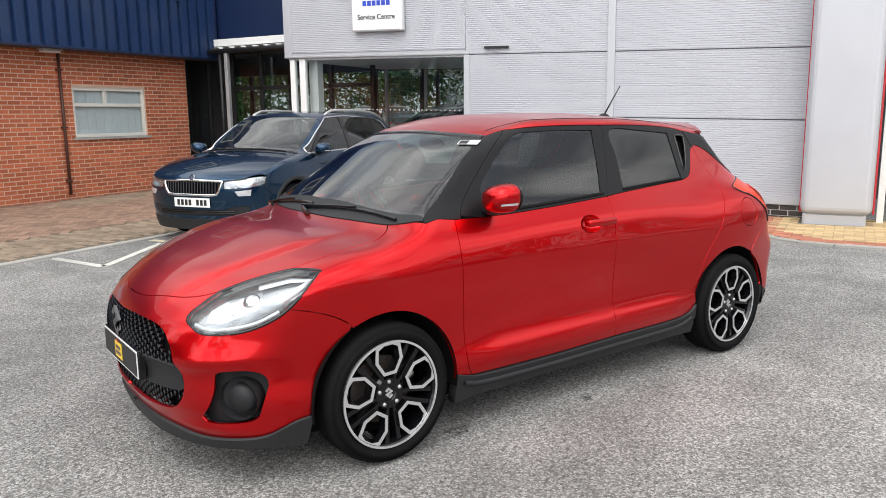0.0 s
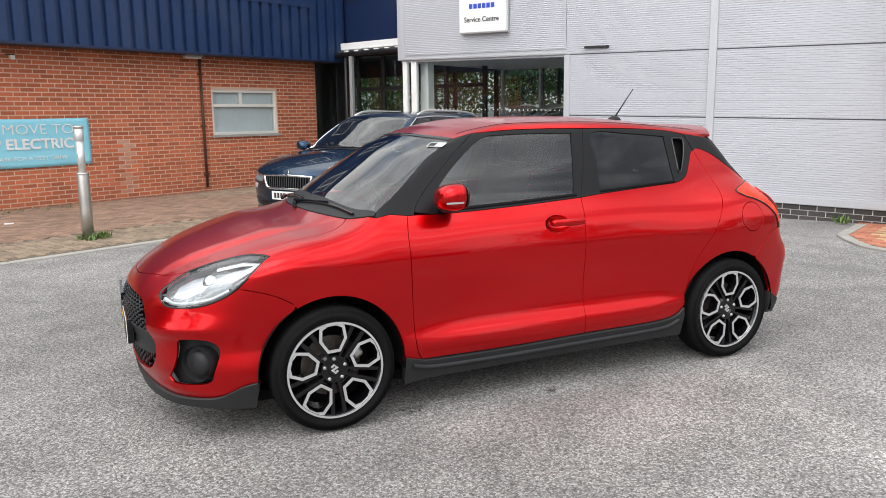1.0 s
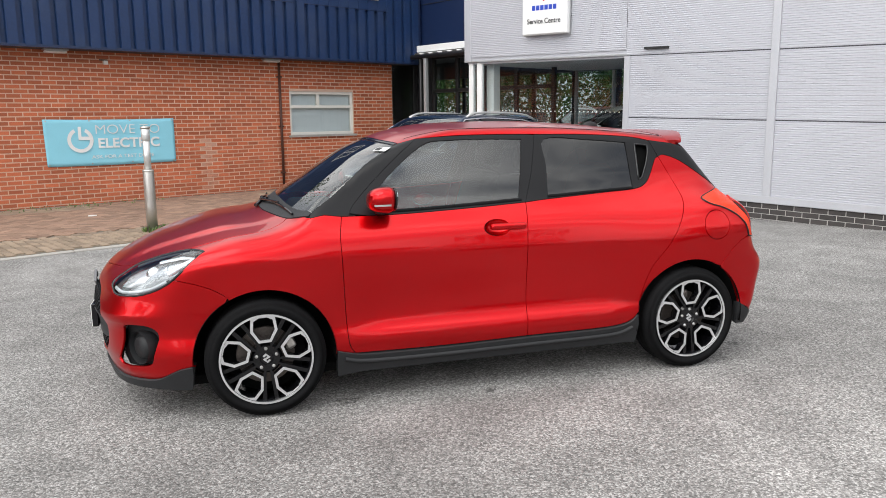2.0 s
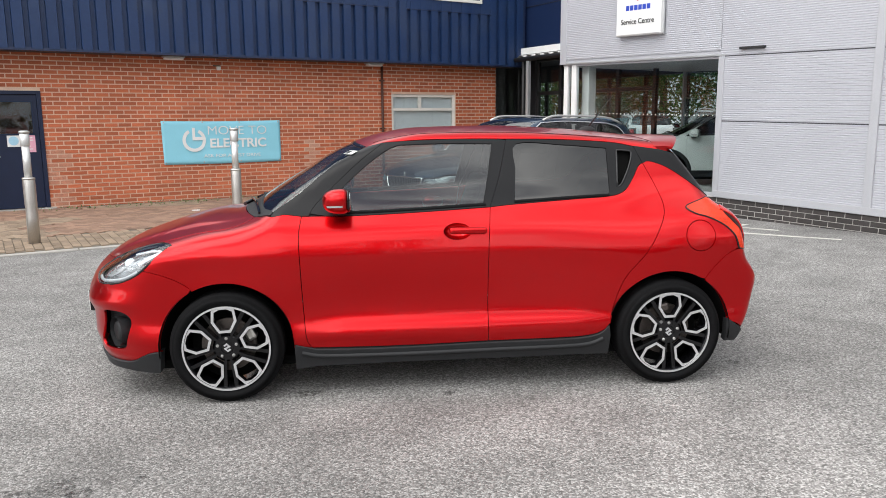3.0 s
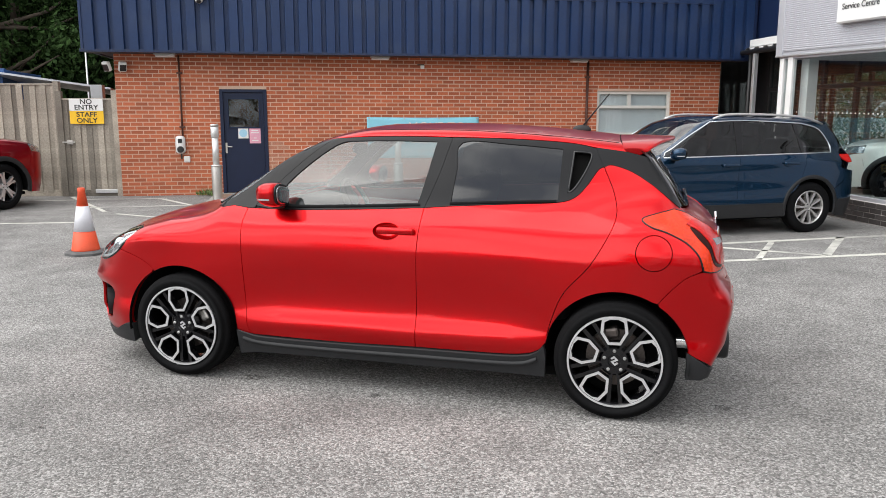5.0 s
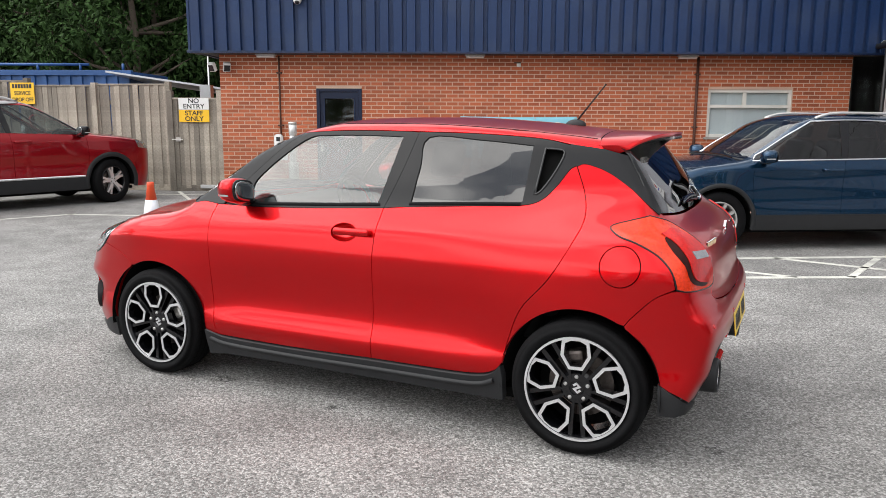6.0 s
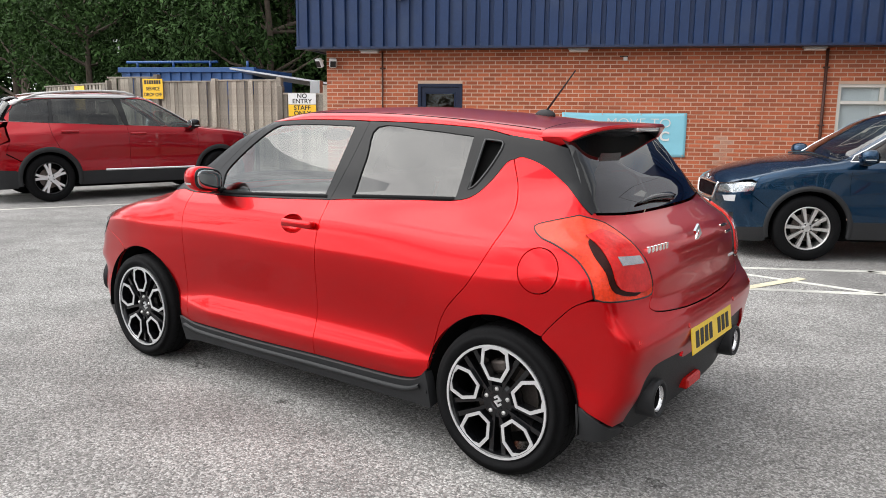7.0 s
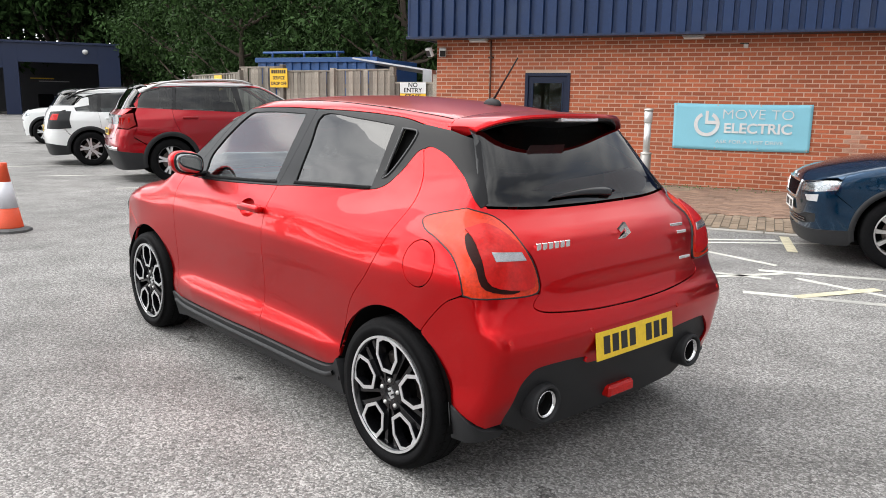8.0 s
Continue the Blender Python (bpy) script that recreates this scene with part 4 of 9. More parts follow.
def fence_run(parent, a, b, h, post=True):
    a, b = Vector((*a, 0)), Vector((*b, 0))
    d = b - a
    turn = math.degrees(math.atan2(d.y, d.x))
    me = board_mesh(h - 0.03, 0.106)
    n = int(d.length / 0.1)
    for i in range(n):
        o = new("board", me)
        p = a + d * (i / n)
        s = Vector((d.y, -d.x, 0)).normalized() * (0.020 if i % 2 else 0.0)
        o.parent, o.matrix_basis = parent, pose(p.x + s.x, p.y + s.y, random.uniform(-0.01, 0.01), random.uniform(-0.4, 0.4), random.uniform(-0.4, 0.4), turn)
    m = pose(a.x, a.y, 0, 0, 0, turn)
    box("capping", (-0.03, d.length + 0.03, -0.05, 0.02, h - 0.035, h), M["wood"], parent, m=m)
    box("gravel_board", (0, d.length, -0.03, 0.006, 0.0, 0.12), M["wood"], parent, m=m)
    for z in (0.45, 1.1, 1.7):
        box("rail", (0, d.length, -0.085, -0.035, z, z + 0.08), M["wood"], parent, m=m)
    if post:
        box("post", (-0.05, 0.05, -0.06, 0.06, 0, h + 0.04), M["wood"], parent, m=m)


for a, b, h in FENCE:
    fence_run(fc, a, b, h)
gt = thing("timber_gate", "closed weathered timber gate with a steel latch", "gate")
fence_run(gt, (-0.08, 12.62), (-1.0, 12.66), 1.83, post=False)
box("gate_post", (-0.10, 0.0, 12.56, 12.68, 0, 1.98), M["wood"], gt)
box("gate_post", (-1.10, -0.99, 12.62, 12.74, 0, 1.96), M["wood"], gt)
bm = bmesh.new()
add_tube(bm, (-1.02, 12.60, 1.02), (-0.80, 12.59, 1.02), 0.012, seg=8)
add_box(bm, -0.94, -0.84, 12.59, 12.63, 0.98, 1.06, bevel=0.004)
part("latch", bm, M["steel"], gt, "steel slide latch")
box("kick_plate", (-0.50, -0.10, 12.585, 12.60, 0.06, 0.13), M["steel_pale"], gt)
for nm, z0, z1, mm, words in (("no_entry_sign", 1.60, 1.82, "white", (("NO", 1.765), ("ENTRY", 1.66))), ("staff_only_sign", 1.36, 1.595, "yellow_sign", (("STAFF", 1.53), ("ONLY", 1.42)))):
    s = thing(nm, ("white" if mm == "white" else "yellow") + " sign with black capital lettering on the timber gate", "sign")
    m = pose(-0.555, 12.59, 0, 0, 0, -2.5)
    box("sheet", (-0.30, 0.30, -0.004, 0.0, z0, z1), M[mm], s, bevel=0, m=m)
    for w, z in words:
        lettering("lettering", w, 0.125, m @ Matrix.Translation((0, -0.006, z)) @ UP_SOUTH, M["black"], s, bold=0.002, squeeze=1.1)
s = thing("service_sign", "yellow drop-off sign with black capital lettering on the fence", "sign")
m = pose(-4.08, 12.93, 0, 0, 0, -5)
box("sheet", (-0.25, 0.25, -0.006, 0.0, 1.70, 2.12), M["yellow_sign"], s, bevel=0, m=m)
for i in range(7):                    # maker's word as plain bars
    box("word_bar", (-0.205 + i * 0.06, -0.205 + i * 0.06 + 0.045, -0.009, -0.006, 2.01, 2.09), M["black"], s, bevel=0, m=m)
for w, z in (("SERVICE", 1.91), ("DROP OFF", 1.785)):
    lettering("lettering", w, 0.105, m @ Matrix.Translation((0, -0.008, z)) @ UP_SOUTH, M["black"], s, bold=0.002, squeeze=0.9)
s = thing("side_sign", "yellow sign seen nearly edge-on along the fence", "sign")
box("sheet", (-0.3, 0.3, -0.006, 0.0, 1.45, 2.0), M["yellow_sign"], s, bevel=0, m=pose(-6.55, 13.86, 0, 0, 0, 326.5))

# blue container, sheeted roof
cb = thing("steel_container", "blue corrugated steel container behind the fence", "container")
ribbed("side", -6.6, -3.0, 15.6, 0.0, 2.45, 0.28, 0.04, cb, M["container_blue"])
box("body", (-6.6, -3.0, 15.61, 18.0, 0, 2.5), M["container_blue"], cb)
box("top_rail", (-6.65, -2.95, 15.52, 15.64, 2.40, 2.52), M["container_blue"], cb)
for x in (-6.2, -5.2, -4.2, -3.2):
    tube("rail_post", (x, 15.7, 2.5), (x, 15.7, 2.68), 0.03, M["container_blue"], cb)
tube("handrail", (-6.5, 15.7, 2.66), (-4.0, 15.7, 2.66), 0.03, M["container_blue"], cb)
sd = thing("garden_shed", "low shed with a pale sloping sheeted roof", "shed")
box("body", (-2.9, -0.6, 15.0, 17.0, 0, 1.85), M["wood"], sd)
bm = bmesh.new()
add_box(bm, -1.3, 1.3, -0.9, 0.9, -0.02, 0.02, m=pose(-1.9, 15.6, 2.2, -4, 8, 0))
part("roof", bm, M["silver_flat"], sd)
bx = tagged(box("junction_box", (-0.62, -0.40, 13.2, 13.4, 0, 2.1), M["grey_frame"]), "small grey box behind the gate", "box")


# ---- cars ----
from mathutils import geometry


def paint(name, col, flake=0.55, rough=0.32, coat=0.9):
    m = mat(name, col, rough, metal=flake, vary=0.04, scale=2, fine=900, coat=coat, spec=0.12)
    m.node_tree.nodes["Principled BSDF"].inputs["Coat IOR"].default_value = 1.45
    m.node_tree.nodes["Principled BSDF"].inputs["Coat Roughness"].default_value = 0.015
    return m


M["car_red"] = paint("metallic_red_car_paint", (0.56, 0.0030, 0.0060), 0.90, 0.28, 0.55)
M["car_navy"] = paint("metallic_dark_blue_car_paint", (0.004, 0.031, 0.072), 0.8, 0.26)
M["car_maroon"] = paint("metallic_dark_red_car_paint", (0.32, 0.006, 0.012), 0.85, 0.3)
M["car_white"] = paint("white_car_paint", (0.78, 0.79, 0.78), 0.0, 0.35)
M["car_pearl"] = paint("pale_grey_white_car_paint", (0.62, 0.66, 0.63), 0.1, 0.35)
M["car_black"] = mat("gloss_black_trim", (0.006, 0.006, 0.007), 0.14, vary=0.05, coat=0.25, spec=0.3)
M["satin_black"] = mat("satin_black_pillar_film", (0.007, 0.007, 0.008), 0.34, vary=0.08, scale=10, spec=0.22)
M["car_plastic"] = mat("dark_grey_plastic_trim", (0.020, 0.0205, 0.022), 0.5, spec=0.25, vary=0.12, scale=8, fine=200, bump=0.08)
M["cavity"] = mat("black_cavity", (0.004, 0.004, 0.004), 0.9, spec=0.1)
M["cabin"] = mat("dark_cabin_trim", (0.014, 0.014, 0.015), 0.7, spec=0.15)
M["chrome"] = mat("chrome", (0.80, 0.80, 0.81), 0.08, metal=1.0, vary=0.02)
M["dark_chrome"] = mat("dark_chrome", (0.10, 0.10, 0.105), 0.15, metal=1.0, vary=0.05)
M["mirror"] = mat("mirror_silver", (0.55, 0.57, 0.58), 0.02, metal=1.0, vary=0.0)
M["alloy"] = mat("machined_alloy", (0.70, 0.70, 0.71), 0.32, metal=0.75, vary=0.05, scale=20)
M["alloy_black"] = mat("gloss_black_alloy", (0.005, 0.005, 0.006), 0.16, spec=0.3, coat=0.25)
M["alloy_silver"] = mat("silver_painted_alloy", (0.55, 0.54, 0.53), 0.3, metal=0.7)
M["disc"] = mat("brake_disc_steel", (0.13, 0.11, 0.10), 0.45, metal=0.8, vary=0.3)
M["lamp_red"] = mat("red_lamp_plastic", (0.50, 0.010, 0.008), 0.14, vary=0.25, scale=26, spec=0.25, coat=0.15)
M["lamp_dark"] = mat("deep_red_lamp_plastic", (0.22, 0.003, 0.003), 0.16, vary=0.3, scale=40, spec=0.18)
M["lamp_amber"] = mat("orange_red_lamp_plastic", (0.60, 0.034, 0.008), 0.16, vary=0.4, scale=9, spec=0.25, coat=0.15)
M["lamp_smoke"] = mat("smoked_lamp_bowl", (0.022, 0.003, 0.002), 0.3, vary=0.5, scale=30, spec=0.15)
M["lamp_inner"] = mat("silvered_lamp_bowl", (0.42, 0.43, 0.44), 0.22, metal=0.8, vary=0.15, scale=25)
M["lamp_white"] = mat("white_lamp_diffuser", (0.52, 0.54, 0.55), 0.2, metal=0.35, vary=0.1, scale=30)
M["lamp_clear"] = mat("clear_lamp_reflector", (0.70, 0.70, 0.72), 0.15, metal=0.5, coat=1.0)
M["plate_yellow"] = mat("yellow_number_plate", (0.78, 0.52, 0.02), 0.35)
M["plate_white"] = mat("white_number_plate", (0.75, 0.75, 0.73), 0.35)
M["headliner"] = mat("pale_cabin_lining", (0.30, 0.29, 0.28), 0.8)
M["glass_clear"] = glass_mat("windscreen_glass", (0.66, 0.71, 0.69), 0.09)
M["glass_side"] = glass_mat("door_glass", (0.46, 0.51, 0.50), 0.075, 0.0)
M["glass_dark"] = glass_mat("privacy_glass", (0.05, 0.055, 0.06), 0.062)
M["glass_suv"] = glass_mat("dark_door_glass", (0.17, 0.185, 0.185), 0.05)
M["lens"] = glass_mat("lamp_lens", (0.92, 0.94, 0.95), 0.05)

def curve(pts):
    """Smooth interpolation through (x, value) pairs (monotone cubic), for arrays."""
    p = np.array(sorted(pts), float)
    x, v = p[:, 0], p[:, 1]
    h, d = np.diff(x), np.diff(v) / np.diff(x)
    m = np.zeros(len(x))
    m[0], m[-1] = d[0], d[-1]
    for i in range(1, len(x) - 1):
        if d[i - 1] * d[i] > 0:
            w1, w2 = 2 * h[i] + h[i - 1], h[i] + 2 * h[i - 1]
            m[i] = (w1 + w2) / (w1 / d[i - 1] + w2 / d[i])

    def f(q):
        q = np.asarray(q, float)
        k = np.clip(np.searchsorted(x, q) - 1, 0, len(h) - 1)
        t = np.clip((q - x[k]) / h[k], 0, 1)
        r = (1 + 2 * t) * (1 - t) ** 2 * v[k] + t * (1 - t) ** 2 * h[k] * m[k] + t * t * (3 - 2 * t) * v[k + 1] + t * t * (t - 1) * h[k] * m[k + 1]
        return r + np.where(q < x[0], (q - x[0]) * m[0], 0) + np.where(q > x[-1], (q - x[-1]) * m[-1], 0)
    return f


def smax(a, b, k):
    h = np.maximum(k - np.abs(a - b), 0) / k
    return np.maximum(a, b) + h * h * k / 4


def bump(x, c, w):
    return np.exp(-((x - c) / w) ** 2)


class Shell:
    """A car body as one smooth closed surface F(x, y, z) = 0; x forward, y left, z up."""

    def __init__(self, top, front, rear, side, plan, cabin, crown, bow, flares=(), nose=(0.72, 2.5), tail=(0.43, 2.5), k_top=None, k_end=(0.2, 0.2), k_nose=0.08, k_tail=0.035, creases=(), bulge=None, cheeks=(), haunches=()):
        self.top, self.front, self.rear, self.side = curve(top), curve(front), curve(rear), curve(side)
        self.plan, self.cabin, self.crown, self.bow = curve(plan), curve(cabin), curve(crown), curve(bow)
        self.flares, self.nose, self.tail, self.k_top = flares, nose, tail, curve(k_top or ((-2, 0.06), (2, 0.06)))
        self.k_end, self.k_nose, self.k_tail, self.creases = k_end, k_nose, k_tail, creases
        self.bulge, self.cheeks, self.haunches = bulge, cheeks, haunches

    def width(self, x, z):
        w = self.side(z) + self.plan(x) + self.cabin(x) * np.clip((z - 0.85) / 0.3, 0, 1)
        for cx, cz, rx, rz, a in self.flares:
            w = w + a * bump(x, cx, rx) * bump(z, cz, rz)
        for x0, x1, f, r, a in self.creases:      # soft ridge along the height f(x)
            fade = np.clip((x - x0) / 0.25, 0, 1) * np.clip((x1 - x) / 0.25, 0, 1)
            w = w + a * fade * np.exp(-((z - f(x)) / (1.5 * r)) ** 2)
        return w

    def __call__(self, x, y, z):
        y = np.abs(y)
        fs = y - self.width(x, z)
        xs = x + self.bow(x) * y * y
        e = 0.01
        sl = (self.top(xs + e) - self.top(xs - e)) / (2 * e)
        rise = 0.0
        if self.bulge:          # raised middle of the bonnet between two soft edges
            height, edge, soft = self.bulge
            rise = height(x) * 0.5 * (1 - np.tanh((y - edge(x)) / soft))
        ft = (z - self.top(xs) - rise + self.crown(x) * y * y) / np.sqrt(1 + sl * sl)
        ff = x - self.front(z) + self.nose[0] * y ** self.nose[1]
        for cy, cz, ry, rz, a in self.cheeks:
            ff = ff - a * bump(y, cy, ry) * bump(z, cz, rz)
        sr = (self.rear(z + e) - self.rear(z - e)) / (2 * e)
        tc = self.tail[0](z) if callable(self.tail[0]) else self.tail[0]
        fr = (self.rear(z) + tc * y ** self.tail[1] - x) / np.sqrt(1 + sr * sr)
        for cy, cz, ry, rz, a in self.haunches:
            fr = fr - a * bump(y, cy, ry) * bump(z, cz, rz)
        f = smax(fs, ft, self.k_top(x))
        f = smax(f, np.where(ff > -1, ff, -1), self.k_end[0]) if self.k_nose is None else smax(smax(fs, ff, self.k_end[0]), smax(ft, ff, self.k_nose), 0.03)
        f = smax(f, smax(fs, ft, self.k_top(x)), 0.02) if self.k_nose is not None else f
        g = smax(smax(fs, fr, self.k_end[1]), smax(ft, fr, self.k_tail), 0.02)
        return smax(f, g, 0.02)

    def cast(self, o, d, far=1.6):
        """Where rays from o along d (arrays) first enter the body; o lies outside, o + far * d inside or beyond."""
        o, d = np.atleast_2d(o).astype(float), np.atleast_2d(d).astype(float)
        n = 36
        lo, hi, done = np.zeros(len(o)), np.full(len(o), float(far)), np.zeros(len(o), bool)
        prev = np.zeros(len(o))
        for i in range(1, n + 1):
            t = far * i / n
            p = o + d * t
            inside = (self(p[:, 0], p[:, 1], p[:, 2]) < 0) & ~done
            lo[inside], hi[inside] = prev[inside], t
            done |= inside
            prev[:] = t
        for _ in range(15):
            m = (lo + hi) / 2
            p = o + d * m[:, None]
            ins = self(p[:, 0], p[:, 1], p[:, 2]) < 0
            hi, lo = np.where(ins, m, hi), np.where(ins, lo, m)
        return o + d * hi[:, None], done

    def normal(self, p):
        e = 0.009
        g = np.stack([self(*(p + np.eye(3)[i] * e).T) - self(*(p - np.eye(3)[i] * e).T) for i in range(3)], 1)
        return g / np.maximum(np.linalg.norm(g, axis=1, keepdims=True), 1e-9)


def hatch_shell():
    return Shell(
        top=((-1.62, 1.35), (-1.45, 1.386), (-1.30, 1.412), (-1.12, 1.435), (-0.97, 1.449), (-0.76, 1.465), (-0.36, 1.481), (0.14, 1.468), (0.39, 1.427), (0.536, 1.378), (0.683, 1.312), (0.831, 1.22), (1.054, 1.08), (1.16, 1.005), (1.28, 0.967), (1.43, 0.945), (1.54, 0.919), (1.65, 0.886), (1.80, 0.838), (1.92, 0.785), (2.03, 0.715), (2.15, 0.60)),
        front=((0.1, 2.00), (0.25, 2.05), (0.35, 2.083), (0.46, 2.088), (0.53, 2.112), (0.585, 2.110), (0.63, 2.090), (0.68, 2.07), (0.75, 2.045), (0.9, 1.98), (1.5, 1.8)),
        rear=((0.1, -1.66), (0.25, -1.71), (0.36, -1.75), (0.48, -1.785), (0.58, -1.803), (0.64, -1.795), (0.685, -1.768), (0.73, -1.752), (0.82, -1.745), (0.89, -1.732), (0.95, -1.69), (1.0, -1.615), (1.03, -1.57), (1.15, -1.485), (1.31, -1.36), (1.45, -1.24), (1.6, -1.1)),
        side=((0.1, 0.75), (0.18, 0.77), (0.27, 0.790), (0.335, 0.797), (0.385, 0.790), (0.44, 0.778), (0.52, 0.775), (0.60, 0.779), (0.70, 0.788), (0.78, 0.791), (0.86, 0.776), (0.93, 0.752), (0.99, 0.722), (1.05, 0.692), (1.15, 0.652), (1.30, 0.585), (1.42, 0.53), (1.55, 0.47)),
        plan=((-2.0, -0.06), (-1.7, -0.02), (-1.4, 0.0), (-0.8, 0.0), (0.6, 0.0), (1.3, 0.0), (1.6, -0.02), (2.2, -0.10)),
        cabin=((-1.8, -0.14), (-1.4, -0.085), (-0.9, -0.03), (-0.3, 0.0), (0.4, -0.005), (0.9, -0.03), (1.3, -0.03), (2, -0.03)),
        crown=((-1.5, 0.14), (-0.5, 0.14), (0.4, 0.10), (0.9, 0.06), (1.3, 0.07), (1.6, 0.07), (1.9, 0.12)),
        bow=((-1.5, 0.0), (-0.2, 0.0), (0.3, 0.18), (0.6, 0.24), (1.0, 0.24), (1.3, 0.18), (1.6, 0.16), (2.0, 0.30)),
        flares=((1.225, 0.56, 0.44, 0.22, 0.034), (-1.235, 0.56, 0.46, 0.22, 0.040), (-1.45, 0.86, 0.40, 0.12, 0.016), (1.40, 0.84, 0.42, 0.10, 0.018), (-1.42, 0.98, 0.30, 0.09, 0.045), (1.0, 0.98, 0.26, 0.08, 0.02), (1.84, 0.545, 0.11, 0.04, 0.016)),
        k_top=((-2, 0.06), (-1.2, 0.07), (0.3, 0.06), (0.8, 0.04), (1.1, 0.08), (1.6, 0.12), (2.1, 0.2)),
        nose=(0.55, 2.6), tail=(curve(((0.1, 0.10), (0.55, 0.105), (0.70, 0.165), (0.85, 0.225), (1.0, 0.24), (1.6, 0.24))), 3.4), k_end=(0.26, 0.085), k_nose=0.08, k_tail=0.03,
        creases=((-0.95, 0.86, curve(((-1, 0.375), (1, 0.362))), 0.045, 0.016), (-1.5, 1.15, curve(((-1.5, 0.93), (0, 0.915), (1.2, 0.885))), 0.045, 0.008)),
        bulge=(curve(((0.9, 0.0), (1.22, 0.004), (1.45, 0.013), (1.75, 0.013), (1.95, 0.006), (2.1, 0.0))), curve(((1.1, 0.50), (1.5, 0.45), (1.8, 0.37), (2.05, 0.27))), 0.022),
        cheeks=((0.62, 0.530, 0.11, 0.026, 0.016), (0.60, 0.250, 0.14, 0.025, 0.016), (0.60, 0.595, 0.14, 0.030, -0.010)),
        haunches=((0.66, 0.40, 0.07, 0.055, 0.012), (0.0, 0.60, 0.9, 0.020, 0.006)))


def spl(pts, n=6):
    """Points along a smooth open curve through pts (Catmull-Rom)."""
    p = [np.array(q, float) for q in pts]
    p = [2 * p[0] - p[1]] + p + [2 * p[-1] - p[-2]]
    out = []
    for i in range(1, len(p) - 2):
        for k in range(n):
            t = k / n
            out.append(0.5 * (2 * p[i] + (p[i + 1] - p[i - 1]) * t + (2 * p[i - 1] - 5 * p[i] + 4 * p[i + 1] - p[i + 2]) * t * t + (3 * p[i] - p[i - 1] - 3 * p[i + 1] + p[i + 2]) * t ** 3))
    out.append(p[-2])
    return out


def inside(poly, q):
    """Which of the points q lie inside the closed polygon."""
    x, y = q[:, 0], q[:, 1]
    r = np.zeros(len(q), bool)
    for (x0, y0), (x1, y1) in zip(poly, np.roll(poly, -1, axis=0)):
        c = (y0 > y) != (y1 > y)
        with np.errstate(divide="ignore", invalid="ignore"):
            r ^= c & (x < (x1 - x0) * (y - y0) / (y1 - y0) + x0)
    return r


def resample(p, step):
    out = []
    for a, b in zip(p, np.roll(p, -1, axis=0)):
        n = max(1, int(np.linalg.norm(b - a) / step))
        out += [a + (b - a) * k / n for k in range(n)]
    return np.array(out)


def tidy(p):
    """Drops points that repeat."""
    keep = [q for q, r in zip(p, np.roll(p, 1, axis=0)) if np.linalg.norm(q - r) > 1e-4]
    return np.array(keep)


def shrink(p, d):
    """Moves a polygon's outline inwards by d."""
    if not d:
        return p
    a = 0.5 * np.sum(p[:, 0] * np.roll(p[:, 1], -1) - np.roll(p[:, 0], -1) * p[:, 1])
    s = 1 if a > 0 else -1
    e = np.roll(p, -1, axis=0) - p
    n = np.stack([-e[:, 1], e[:, 0]], 1) * s
    n /= np.maximum(np.linalg.norm(n, axis=1, keepdims=True), 1e-9)
    m = n + np.roll(n, 1, axis=0)
    m /= np.maximum((m * m).sum(1, keepdims=True) / 2, 0.35)
    return p + m * d


